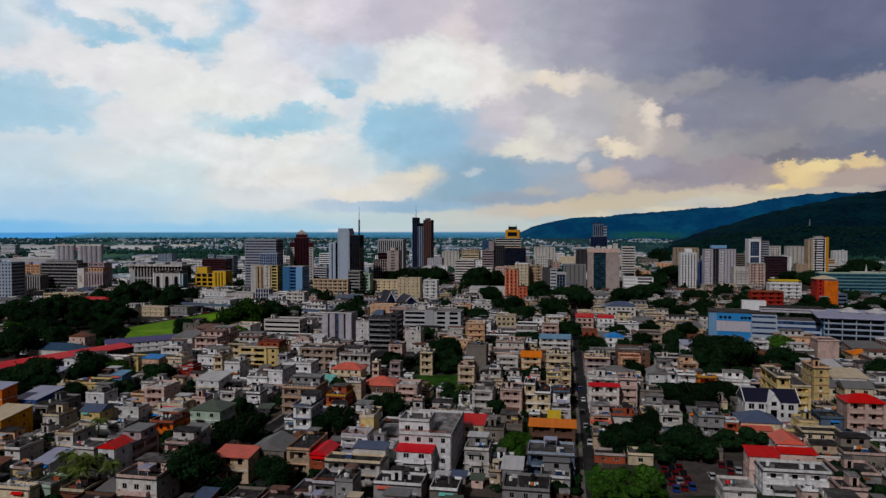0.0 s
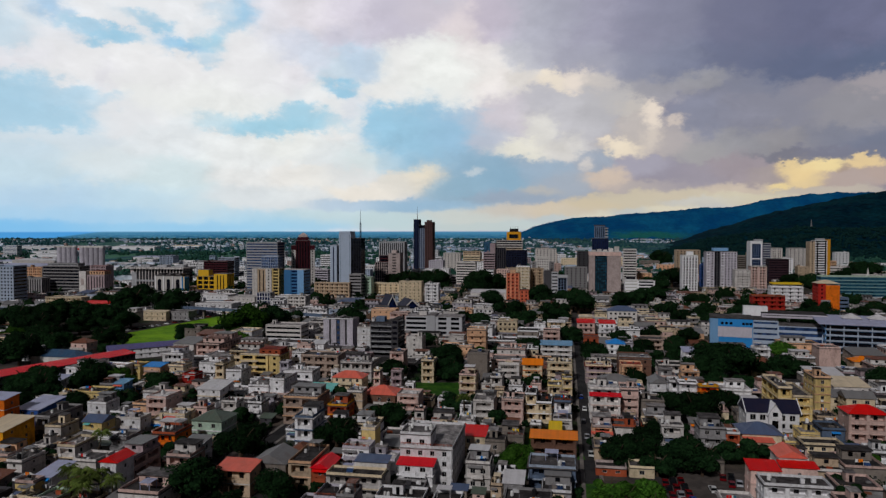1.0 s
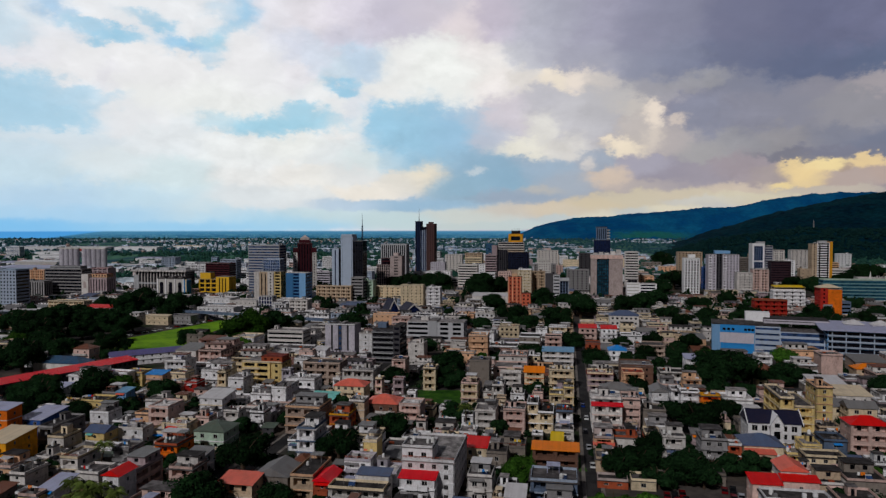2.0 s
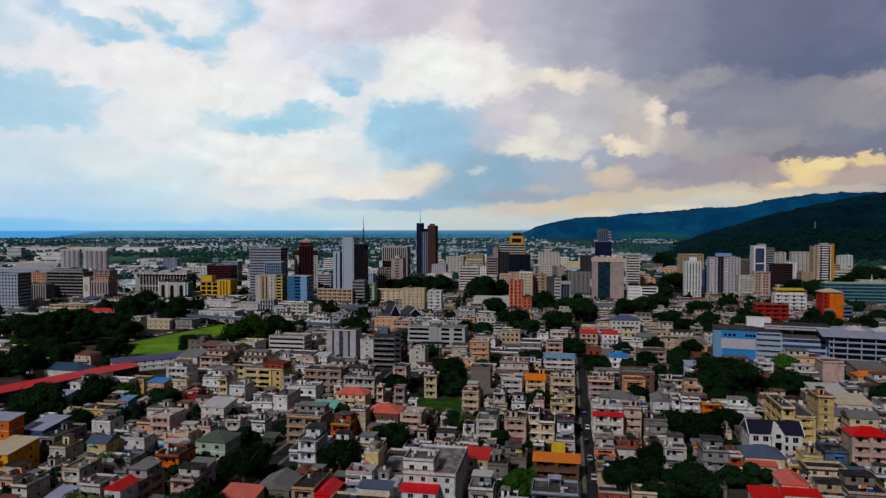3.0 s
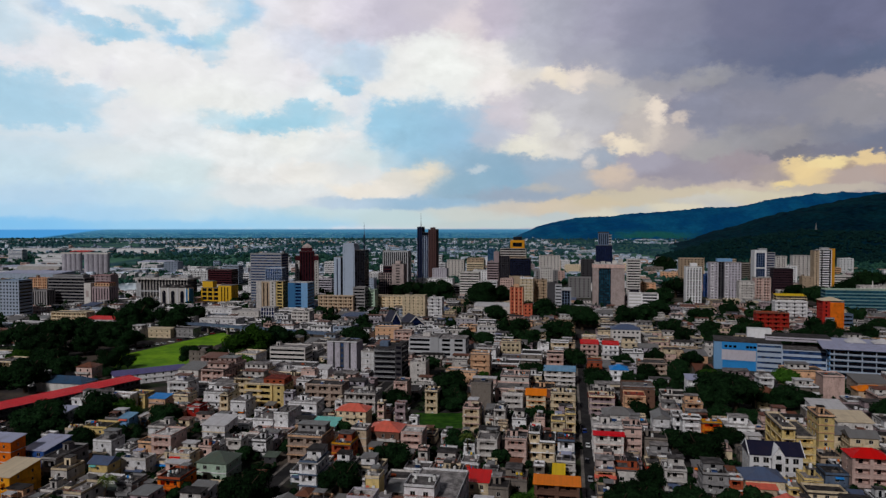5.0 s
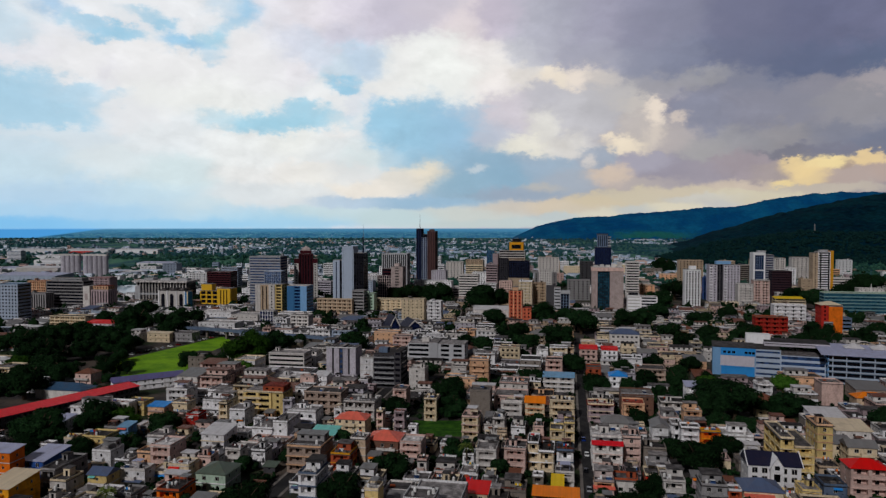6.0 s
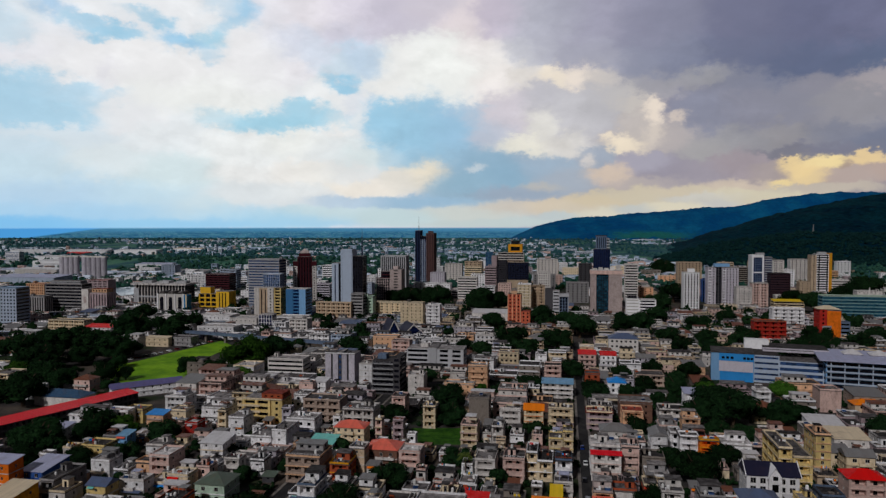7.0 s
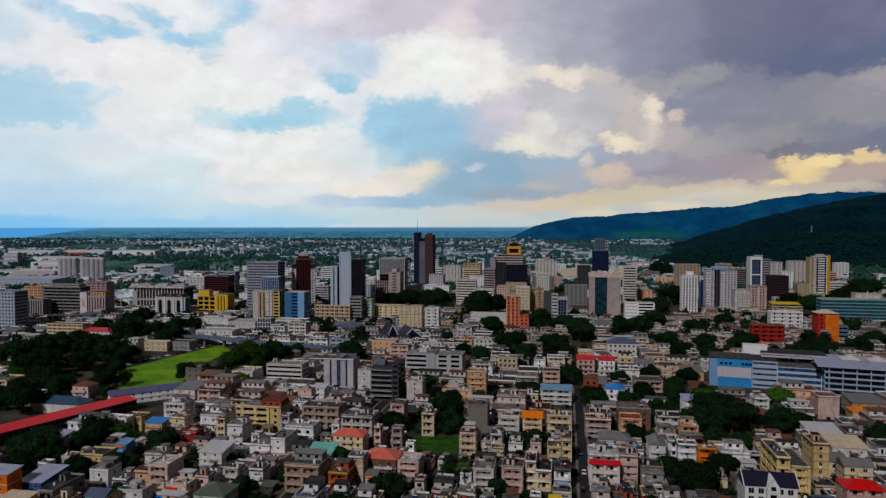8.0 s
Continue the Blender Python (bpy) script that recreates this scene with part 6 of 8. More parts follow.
palm(-89.7, 170.8, 8.5)
palm(-88.1, 173.7, 9.5)
palm(-85.4, 173.1, 8.0)
palm(-106.6, 208.0, 9.0)
palm(7.4, 247.9, 10.0)
palm(-90.1, 168.9, 7.5)
palm(-95.3, 172.7, 7.0)


# ---- landmarks ----
def one(name, boxes, mats, parent, label=""):
    g = Geo()
    for b in boxes:
        g.box(*b)
    return part(name, g, mats, parent, label)


building("shed", -184, 323, 82, 9, 6, "dark", "punch", "sheet", "crimson", turn=59.6, label="long narrow building under a bright red sheet roof")
building("shed", -166, 377, 37, 9, 5.5, "white", "small", "gable", "violet", turn=33, label="long white building under a violet sheet roof")


def mass(ob, u0, v0, z0, u1, v1, z1, wall, style="blank", glass="glass", side="", name="block", label="", pitch=3.2, top="pale", margin=0.5):
    """One volume of a composed building: three walled sides with openings, a back and a roof slab, as a part of its own."""
    g = Geo()
    n = max(1, round((z1 - z0) / pitch))
    fh = (z1 - z0) / n
    for p0, p1, st in (((u0, v0), (u1, v0), style), ((u1, v0), (u1, v1), side or style), ((u1, v1), (u0, v1), "blank"), ((u0, v1), (u0, v0), side or style)):
        ln = math.hypot(p1[0] - p0[0], p1[1] - p0[1])
        if st == "band":
            cols, rows, deep = [(margin, ln - margin)], [(z0 + fh * i + 0.9, z0 + fh * i + fh - 0.55) for i in range(n)], 0.3
        elif st == "thin":
            cols, rows, deep = [(margin, ln - margin)], [(z0 + fh * i + 1.2, z0 + fh * i + fh - 0.9) for i in range(n)], 0.25
        elif st == "deck":
            cols, rows, deep = bays(ln, 6.0, 5.4, margin), [(z0 + fh * i + 0.95, z0 + fh * i + fh - 0.3) for i in range(n)], 1.2
        elif st == "grid":
            cols, rows, deep = bays(ln, 2.4, 2.05, 0.2), [(z0 + fh * i + 0.25, z0 + fh * i + fh - 0.2) for i in range(n)], 0.15
        elif st == "slots":
            cols, rows, deep = bays(ln, 2.9, 1.3, margin), [(z0 + 1.5, z1 - 1.6)], 0.6
        elif st == "punch":
            cols, rows, deep = bays(ln, 3.0, 1.35, margin), [(z0 + fh * i + 0.9, z0 + fh * i + fh - 0.7) for i in range(n)], 0.3
        elif st == "pane":
            cols, rows, deep = [(margin, ln - margin)], [(z0 + margin, z1 - margin)], 0.5
        else:
            cols, rows, deep = [], [], 0.2
        if ln < 2.4:
            cols, rows = [], []
        facade(g, p0, p1, z0, z1, cols, rows, deep, 1)
    g.box(u0, v0, z1, u1, v1, z1 + 0.25, 2)
    ob = part(name, g, ("wall_" + wall, glass, "roof_" + top), ob, label)
    return ob


def site(kind, x, y, label, category, turn=TURN, w=30, d=20):
    """The empty of a composed building, with its ground kept free of other houses."""
    ob = thing(kind, pose(x, y, 0, 0, 0, turn), label, category)
    mid = town(*(ob.matrix_basis @ Vector((0, d / 2, 0))).xy)
    TAKEN.append((*mid, w / 2 + 1, d / 2 + 1))
    HIGH.append((mid[0], mid[1] - d / 2, w / 2, 40))
    return ob


def hospital():
    ob = thing("hospital", pose(163, 417, 0, 0, 0, -20), "large pale blue and white hospital with long glazed galleries", "hospital")
    TAKEN.append((*town(235, 402), 75, 34))
    one("wing", [(0, 0, 0, 24, 20, 17)], ("wall_clean_sky",), ob, "pale blue end wing")
    one("panel", [(4.5, -0.3, 6.0, 23.5, 0, 12.2)], ("wall_clean_lavender",), ob, "blank pale wall panel")
    one("blue_band", [(4.5, -0.25, 12.3, 24, 0, 16.9)], ("wall_clean_azure",), ob, "bright blue upper wall band")
    for u in (6, 8.5, 11, 18, 20, 22):
        one("window", [(u, -0.32, 13.6, u + 1.6, -0.25, 15.0)], ("glass",), ob)
    mass(ob, 5, -0.28, 0, 23.5, -0.02, 5.9, "clean_azure", "pane", "glass_navy", name="entrance", label="dark glazed ground floors", margin=0.8)
    mass(ob, 24.02, 2, 0, 38, 24, 16.6, "clean_steel", "thin", "glass_blue", name="wing", label="pale stair wing", pitch=3.3, top="dark")
    mass(ob, 38.02, 4, 0, 62, 24, 13.5, "clean_steel", "band", "glass_blue", name="wing", label="grey-blue middle wing", pitch=3.3, top="grey")
    mass(ob, 30, 15, 16.9, 66, 32, 19.4, "clean_lavender", "thin", "glass", name="wing", label="set-back upper storey", pitch=2.5, top="dark")
    one("roof", [(-0.3, -0.3, 17.01, 24.3, 20, 17.6)], ("roof_grey",), ob)
    mass(ob, 62.02, -3, 0, 150, 22, 16.5, "clean_sky", "band", "glass_dark", name="long_wing", label="long galleried wing", pitch=3.3, top="pale")
    for k in range(5):
        one("balcony_rail", [(62, -4.4, 0.2 + 3.3 * k, 150, -3.02, 0.55 + 3.3 * k), (62, -4.4, 0.56 + 3.3 * k, 150, -4.25, 1.15 + 3.3 * k)], ("wall_clean_steel",), ob)
    for u in range(64, 150, 7):
        one("column", [(u, -4.2, 0, u + 0.5, -3.7, 16.75)], ("wall_clean_steel",), ob)
    g = Geo()
    a = [(58, -6.0, 16.8), (152, -6.0, 16.8), (152, 25, 18.6), (58, 25, 18.6)]
    c = [(p[0], p[1], p[2] + 0.5) for p in a]
    g.face(c)
    g.face(a[::-1])
    for i in range(4):
        g.face([a[i], a[(i + 1) % 4], c[(i + 1) % 4], c[i]])
    part("roof", g, ("sheet_lavender",), ob, "wide pale overhanging sheet roof")
    for u in (78, 92):
        g = Geo()
        hip_roof(g, 10, 9, 18.9, 2.6, 0.4)
        part("skylight", g, ("sheet_white",), ob, "white hipped rooflight", pose(u, 10, 0))
        one("plant_room", [(u - 4.6, 10.4, 17.8, u + 4.6, 18.6, 18.88)], ("wall_clean_white",), ob)
    one("plant_room", [(20, 22, 16.6, 34, 30, 22.5)], ("wall_clean_white",), ob)


hospital()


def bank_tower():
    ob = site("tower", -34, 1081, "dark glass bank high-rise with brown end wall and mast", "tower", w=31, d=22)
    mass(ob, -15, 0, 0, -7, 20, 85.9, "navy", "slots", "glass_dark", name="core", label="tall dark lift core")
    mass(ob, -7, 1.5, 0, 2.8, 22, 72, "steel", "grid", "glass_navy", name="glass_front", label="dark blue window grid")
    mass(ob, -7, 1.0, 72.3, 2.8, 22, 77, "black", "pane", "glass_dark", name="glass_front", label="dark glazed top floors")
    mass(ob, 2.82, 0, 0, 15.5, 22, 82, "umber", "punch", "glass_dark", name="end_block", label="brown end block with small windows")
    one("plant_room", [(5, 6, 82.3, 12, 14, 85)], ("wall_umber",), ob)
    m = Geo()
    m.drum(-11, 10, 86, 92, 0.7, 0.5, 8)
    m.drum(-11, 10, 92, 108, 0.35, 0.12, 8)
    part("mast", m, ("wall_grey",), ob, "thin antenna mast")


def telecom_tower():
    ob = site("tower", -106, 735, "grey and dark glass telephone company high-rise with pointed mast", "tower", w=36, d=18)
    mass(ob, -18, 0, 0, -10.4, 16, 53.4, "clean_steel", "slots", "glass_navy", name="wing", label="slim grey wing", margin=1.8)
    mass(ob, -10.4, 1.5, 0, -7.6, 16, 53, "black", "pane", "glass_dark", name="glass_strip", label="recessed dark glass strip", margin=0.2)
    one("core", [(-7.58, -1, 0, 5.7, 16, 66), (-6.8, -1.4, 66.01, 5.2, 15, 68.6)], ("wall_clean_steel",), ob, "pale grey windowless core")
    for u in (-6.2, 4.2):
        one("groove", [(u, -1.06, 1, u + 0.3, -1.0, 65)], ("wall_slate",), ob)
    mass(ob, 5.72, 0, 0, 16.7, 16, 61.3, "black", "grid", "glass_dark", name="glass_wing", label="black curtain glass wing", pitch=3.15)
    for a in range(4):
        g = Geo()
        x, y = 14.6 + 1.0 * (a % 2), 3.6 + 1.0 * (a // 2)
        g.drum(x, y, 61.6, 78, 0.28, 0.2, 6)
        part("mast_leg", g, ("wall_navy",), ob)
    for k in range(6):
        one("mast_brace", [(14.4, 3.4, 63 + 2.6 * k, 15.8, 4.8, 63.4 + 2.6 * k)], ("wall_navy",), ob)
    m = Geo()
    m.drum(15.1, 4.1, 76, 92, 0.4, 0.1, 8)
    part("mast", m, ("wall_slate",), ob, "pointed dark mast")


def maroon_tower():
    ob = site("tower", -166, 800, "maroon high-rise with pale window strips and stepped cap", "tower", 9, 28, 20)
    mass(ob, -8.3, 0, 0, 8.3, 18, 57.6, "maroon", "slots", "glass_dark", name="body", label="dark maroon middle shaft")
    for sx in (-13.5, 8.32):
        mass(ob, sx, 0.8, 0, sx + 5.18, 17, 46.5, "offwhite", "punch", "glass", name="corner_bay", label="pale corner strip of windows", pitch=3.1)
        mass(ob, sx, 0.5, 46.76, sx + 5.18, 17, 52, "maroon", name="shoulder", label="maroon stepped shoulder")
    one("plant_room", [(-6.5, 2.5, 57.86, 6.5, 15.5, 61.5)], ("wall_maroon",), ob)
    g = Geo()
    hip_roof(g, 10, 10, 63.4, 3.6, 0.3)
    part("cap", g, ("wall_clay",), ob, "pale pyramid cap", pose(0, 4, 0))
    one("cap_base", [(-5, 4, 61.51, 5, 14, 63.38)], ("wall_clay",), ob)


def gate_office():
    ob = site("office_building", 168, 712, "beige office block like a tall gate round dark glass", "office building", w=34, d=18)
    mass(ob, -16.4, 0, 0, -10.4, 18, 43, "clay", name="pier", top="white")
    mass(ob, 2.2, 0, 0, 16, 18, 43, "clay", name="pier", top="white", side="punch")
    one("lintel", [(-16.8, -0.5, 43.3, 16.4, 18, 47.2)], ("wall_pink",), ob)
    mass(ob, -10.38, 1.6, 0, 2.18, 17, 43.2, "black", "grid", "glass_teal", name="glass_front", label="dark teal curtain glass", pitch=3.05)
    one("roof", [(-16.2, 0, 47.21, 15.8, 17.6, 47.5)], ("roof_white",), ob)
    for u, h in ((-14, 1.6), (-8, 2.4), (-2, 1.8), (4, 3.4), (10, 5.2)):
        one("plant_room", [(u, 5, 47.51, u + 4.5, 12, 47.5 + h)], ("wall_offwhite",), ob)


def stepped_complex():
    """Bank quarter: a mauve slab, a dark slab, a banded middle that steps up to an ochre frame, and a dark glass wing."""
    ob = site("tower", 92, 985, "stepped dark and beige bank building under an ochre rooftop frame", "tower", w=54, d=28)
    mass(ob, -26, 0, 0, -18.4, 20, 50, "mauve", name="slab", label="mauve end slab")
    mass(ob, -18.2, 2, 0, -3.6, 20, 43.9, "dark", "grid", "glass_dark", name="slab", label="dark glazed slab")
    mass(ob, -17.4, 8, 44.2, 20, 26, 54.5, "offwhite", "band", "glass_dark", name="middle", label="pale banded middle floors")
    mass(ob, -3.5, 5, 0, 20, 26, 43.9, "beige", "band", "glass_dark", name="middle", label="pale banded middle floors")
    mass(ob, -2.6, 2.9, 15.3, 26.6, 4.9, 40.6, "navy", "grid", "glass_dark", name="glass_wing", label="dark glass projecting wing")
    mass(ob, 20.1, 5, 15.3, 26.6, 22, 40.3, "navy", "grid", "glass_dark", name="glass_wing", label="dark glass projecting wing")
    one("podium", [(-3.5, 1.0, 0, 26.6, 4.9, 15.2)], ("wall_beige",), ob)
    one("rooftop_frame", [(-2.7, 9, 54.8, 0.8, 22, 66.7), (14.2, 9, 54.8, 17.7, 22, 66.7), (0.82, 9, 63.2, 14.18, 22, 66.7), (0.82, 9, 54.8, 14.18, 22, 57.2)], ("wall_clean_ochre",), ob, "square ochre rooftop frame")
    mass(ob, 0.85, 11, 57.25, 14.15, 21, 63.15, "black", "pane", "glass_dark", name="plant_room")
    one("penthouse", [(1.4, 11, 66.75, 13.6, 20, 71.5)], ("wall_black",), ob, "black rooftop box")
    for u in (2, 6, 10, 13):
        one("aerial", [(u, 14, 71.51, u + 0.3, 14.3, 75)], ("wall_dark",), ob)


def dark_tower():
    ob = site("tower", 255.5, 1117, "slim dark tower with pale vertical ribs and ledges", "tower", w=26, d=18)
    mass(ob, -13, 0, 0, 13, 18, 55.5, "navy", "slots", "glass_navy", name="shaft", label="navy glazed lower shaft")
    mass(ob, -9.3, 2, 55.8, 7.4, 16, 76, "slate", "slots", "glass_dark", name="shaft", label="ribbed upper shaft")
    for k in range(4):
        one("ledge", [(7.42, 3, 57 + 4.6 * k, 12.6, 14, 59 + 4.6 * k)], ("wall_ash",), ob)
    one("service_strip", [(7.42, 5, 55.8, 10.5, 13, 74)], ("wall_dark",), ob)
    one("parapet", [(-10, 1.6, 76.3, 8, 16.4, 77.6)], ("wall_dark",), ob)


def white_office():
    ob = site("office_building", 199, 694, "white office block with a blank stair tower and banded windows", "office building", w=31, d=14)
    mass(ob, -14.5, 0, 0, -2, 14, 19.5, "clean_white", "thin", "frame", side="blank", name="stair_tower", label="nearly blank white stair tower", top="white")
    mass(ob, -1.98, 0.6, 0, 15, 14, 18.4, "clean_white", "band", "glass_dark", name="office_wing", top="white", margin=1.4)
    mass(ob, -13, 2, 19.8, -4, 9, 22.4, "dark", "grid", "glass_dark", name="plant_room", pitch=2.6)


def framed_office():
    ob = site("office_building", 118, 698, "grey-lavender office with a framed dark glass front", "office building", w=17, d=13)
    mass(ob, -8, 0, 0, -1.5, 13, 27, "clean_ash", "thin", "glass_dark", side="thin", name="frame_block", label="plain pale end wall")
    mass(ob, -1.48, 1.2, 0, 7.2, 13, 21, "clean_slate", "grid", "glass_dark", name="glass_front", label="dark glass front")
    one("canopy", [(-1.48, -0.2, 21.4, 8.2, 13, 23.6)], ("wall_clean_ash",), ob)
    one("edge", [(7.22, -0.2, 0, 8.2, 13, 21.38)], ("wall_clean_ash",), ob)


def brick_flats():
    ob = site("apartment_block", 64.5, 640, "terracotta block of flats with pale window strips and a lower wing", "apartment block", w=22, d=12)
    mass(ob, -6.4, 0, 0, 6.2, 12, 29.5, "terracotta", "punch", "glass", name="main_block", top="brown")
    for u in (-6.0, -1.9, 2.1, 5.8):
        one("pilaster", [(u - 0.28, -0.35, 0, u + 0.28, 0, 30.4)], ("wall_peach",), ob, "pale vertical strip")
    mass(ob, 6.22, 0.8, 0, 14.8, 12, 13.5, "terracotta", "punch", "glass", name="low_wing", label="lower terracotta wing", top="red")
    one("lift_house", [(-3, 3, 29.8, 2, 8, 32.4)], ("wall_peach",), ob)


def twin_flats():
    ob = site("tower", 331, 814, "pale lavender twin block of flats round a dark recess", "tower", w=36, d=18)
    for a, b in ((-17.5, -8), (-1, 17.5)):
        mass(ob, a, 0, 0, b, 16, 43.6, "lavender", "punch", "glass", name="wing", label="pale wing with rows of windows", side="deck")
        for k in range(1, 13):
            one("balcony", [(a + 0.8, -0.9, 3.35 * k - 0.2, a + 4.2, -0.01, 3.35 * k + 0.75)], ("wall_clean_white",), ob)
    mass(ob, -7.98, 3, 0, -1.02, 16, 44.5, "dark", "grid", "glass_dark", name="recess", label="dark glazed recess")
    one("rooftop", [(-9, 3, 44.8, 8, 13, 48.3)], ("wall_clean_sky",), ob, "pale blue rooftop box")


def white_tower():
    ob = site("tower", 272.6, 756, "slim white high-rise flats with vertical ribs", "tower", w=17, d=16)
    mass(ob, -8.3, 0, 0, 8.3, 16, 42, "clean_white", "slots", "glass", side="punch", name="shaft", top="white")
    for k in range(1, 14):
        one("floor_slab", [(-8.2, -0.12, 3.0 * k - 0.2, 8.2, 0.4, 3.0 * k + 0.55)], ("wall_clean_white",), ob)
    one("lift_house", [(-3, 4, 42.3, 4, 11, 46)], ("wall_clean_white",), ob)


def navy_tower():
    ob = site("tower", 427, 921, "navy glass tower framed in white", "tower", w=27, d=18)
    one("frame", [(-13.4, -0.8, 0, -11.2, 18, 54.5), (-11.19, -0.8, 51, 2, 18, 54.5), (0.2, -0.8, 8, 2, 4, 50.9), (-11.19, -0.8, 30, 0.19, 1, 31.4)], ("wall_clean_white",), ob, "white outer frame")
    mass(ob, -11.18, 0.2, 0, 0.18, 17, 50.9, "slate", "grid", "glass_navy", name="glass_front", label="navy curtain glass")
    mass(ob, 2.02, 1, 0, 13, 17, 51.5, "ash", "band", "glass_navy", name="banded_wing", label="banded window wing")
    one("plant_room", [(-6, 5, 54.6, 4, 13, 57)], ("wall_ash",), ob)


def plum_block():
    ob = site("office_building", 432, 880, "dark plum office block with faint window bands", "office building", w=25, d=16)
    mass(ob, -12, 0, 0, 12, 16, 32, "plum", "thin", "glass_dark", name="body", top="dark")


def ochre_tower():
    ob = site("tower", 510, 921, "pale banded high-rise with an ochre end strip", "tower", w=32, d=16)
    mass(ob, -15.6, 0, 0, -9, 15, 54, "beige", "punch", "glass", name="end_strip", label="beige strip of windows")
    mass(ob, -8.98, 0.8, 0, 6.6, 15, 55.4, "clean_white", "band", "glass_dark", name="banded_front", label="white and dark bands")
    for u in (-6.4, 3.6):
        one("dark_strip", [(u, 0.6, 1, u + 1.6, 0.8, 53)], ("wall_black",), ob, "dark vertical strip")
    mass(ob, 6.62, 0.2, 0, 10.2, 15, 57, "clean_ochre", "blank", side="blank", name="end_wall", label="ochre end wall")
    one("plant_room", [(-6, 3, 55.7, 4, 11, 58.2)], ("wall_ash",), ob)


def mauve_tower():
    ob = site("tower", -66.8, 800, "clay-coloured office tower with a dark glass lower block", "tower", w=32, d=18)
    mass(ob, -15.2, 0, 0, 1.3, 16, 32, "clay", "grid", "glass_dark", name="low_block", label="glazed lower block", margin=1.0)
    mass(ob, -10, 1, 32.3, 1.3, 15, 40, "maroon", "band", "glass_dark", name="dark_box", label="maroon upper box", pitch=3.8)
    mass(ob, 1.32, -0.5, 0, 15.2, 17, 42.6, "clay", "thin", "glass_dark", name="column", label="clay-coloured shaft", side="punch", margin=4.6)
    one("lift_house", [(4, 4, 42.9, 10, 12, 46)], ("wall_clay",), ob)


def beige_and_blue():
    ob = site("office_building", -184, 690, "beige office block with slotted front and ochre wing", "office building", w=34, d=14)
    mass(ob, -11.5, 0, 0, -6, 12, 30.9, "offwhite", name="pier", top="white")
    mass(ob, -5.98, 0.3, 0, 3, 12, 30.9, "beige", "slots", "glass_dark", name="slotted_front", label="narrow dark slots", top="white")
    mass(ob, 3.02, 0, 0, 9.4, 12, 30.9, "offwhite", "punch", "glass", name="window_strip", top="white", margin=1.6)
    mass(ob, 9.42, 1, 0, 17, 14, 31.1, "yellow", "deck", "glass", name="ochre_wing", label="ochre wing with balconies")
    ob = site("office_building", -152, 688, "blue office block with dark banded middle", "office building", w=22, d=18)
    mass(ob, -10.6, 0, 0, -3.4, 18, 29.8, "clean_lake", name="blue_wall", label="deep blue wall", top="white")
    mass(ob, -3.38, 0.4, 0, 3.6, 18, 29.8, "clean_lake", "band", "glass_navy", name="banded_front", label="dark window bands", top="white")
    mass(ob, 3.62, 0, 0, 10.4, 18, 29.8, "clean_sky", side="thin", name="light_wall", label="light blue end wall", top="white")
    ob = site("office_building", -160, 610, "white-framed navy glass office", "office building", w=18, d=10)
    mass(ob, -9, 0, 0, 4, 10, 14, "clean_white", "grid", "glass_navy", name="glass_front", top="white")
    mass(ob, 4.02, 0.5, 0, 13, 10, 9, "clean_white", "band", "glass_navy", name="low_wing", top="white")


def pillar_office():
    ob = site("office_building", -337, 800, "grey office block with tall columns under an overhanging white roof", "office building", w=66, d=24)
    mass(ob, -32, 1.5, 0, 32, 22, 23.8, "dark", "band", "glass_dark", name="body", label="dark glazed body")
    for k in range(17):
        u = -32 + 3.95 * k
        one("column", [(u, 0, 0 if k % 4 else 2, u + 0.9, 1.4, 23.8)], ("wall_clean_offwhite",), ob)
    one("stone_end", [(-33.5, -0.6, 0, -27, 22, 20)], ("wall_ash",), ob, "pale stone end wall")
    one("spandrel", [(-27, -0.3, 9.2, 32.6, 1.2, 11.4)], ("wall_ash",), ob)
    one("roof", [(-36, -3, 24.1, 35, 25, 26)], ("roof_white",), ob, "wide overhanging white roof")
    for u in (-26, -4, 18):
        one("plant_room", [(u, 6, 26.01, u + 12, 16, 28.6)], ("wall_ash",), ob)


def yellow_office():
    ob = site("office_building", -255, 745, "bright yellow office building with deep dark openings", "office building", w=38, d=18)
    mass(ob, -18.5, 2, 0, 3, 16, 19, "clean_canary", "deck", "glass_dark", name="left_wing", label="yellow wing with deep openings", pitch=4.6)
    mass(ob, 3.02, 0, 0, 18.5, 16, 22, "clean_canary", "slots", "glass_dark", name="right_wing", label="yellow wing with tall openings", margin=2.4)
    mass(ob, -18.5, 5, 19.3, -6, 14, 26, "clean_canary", name="upper_block", label="raised yellow block")


def slate_bands():
    ob = site("office_building", -410, 733, "grey office block in long dark bands beside a white emblem wall", "office building", w=76, d=18)
    mass(ob, -26, 0, 0, 19, 16, 31, "grey", "band", "glass_dark", name="banded_block", pitch=3.4)
    mass(ob, -22, 3, 31.3, 15, 14, 34, "ash", "thin", "glass", name="top_floor", pitch=2.7)
    mass(ob, 19.02, -0.6, 0, 27, 16, 26, "offwhite", name="emblem_wall", label="plain pale wall")
    one("emblem", [(21.4, -0.72, 11, 24.6, -0.61, 18)], ("wall_clay",), ob, "reddish wall emblem")
    mass(ob, 27.02, 1, 0, 48, 16, 22, "mauve", "slots", "glass_dark", name="side_block", label="mauve block with tall windows")
    mass(ob, 28, 4, 22.3, 46, 15, 26, "peach", "punch", "glass", name="orange_top", label="orange-roofed top floor", top="red", pitch=3.6)


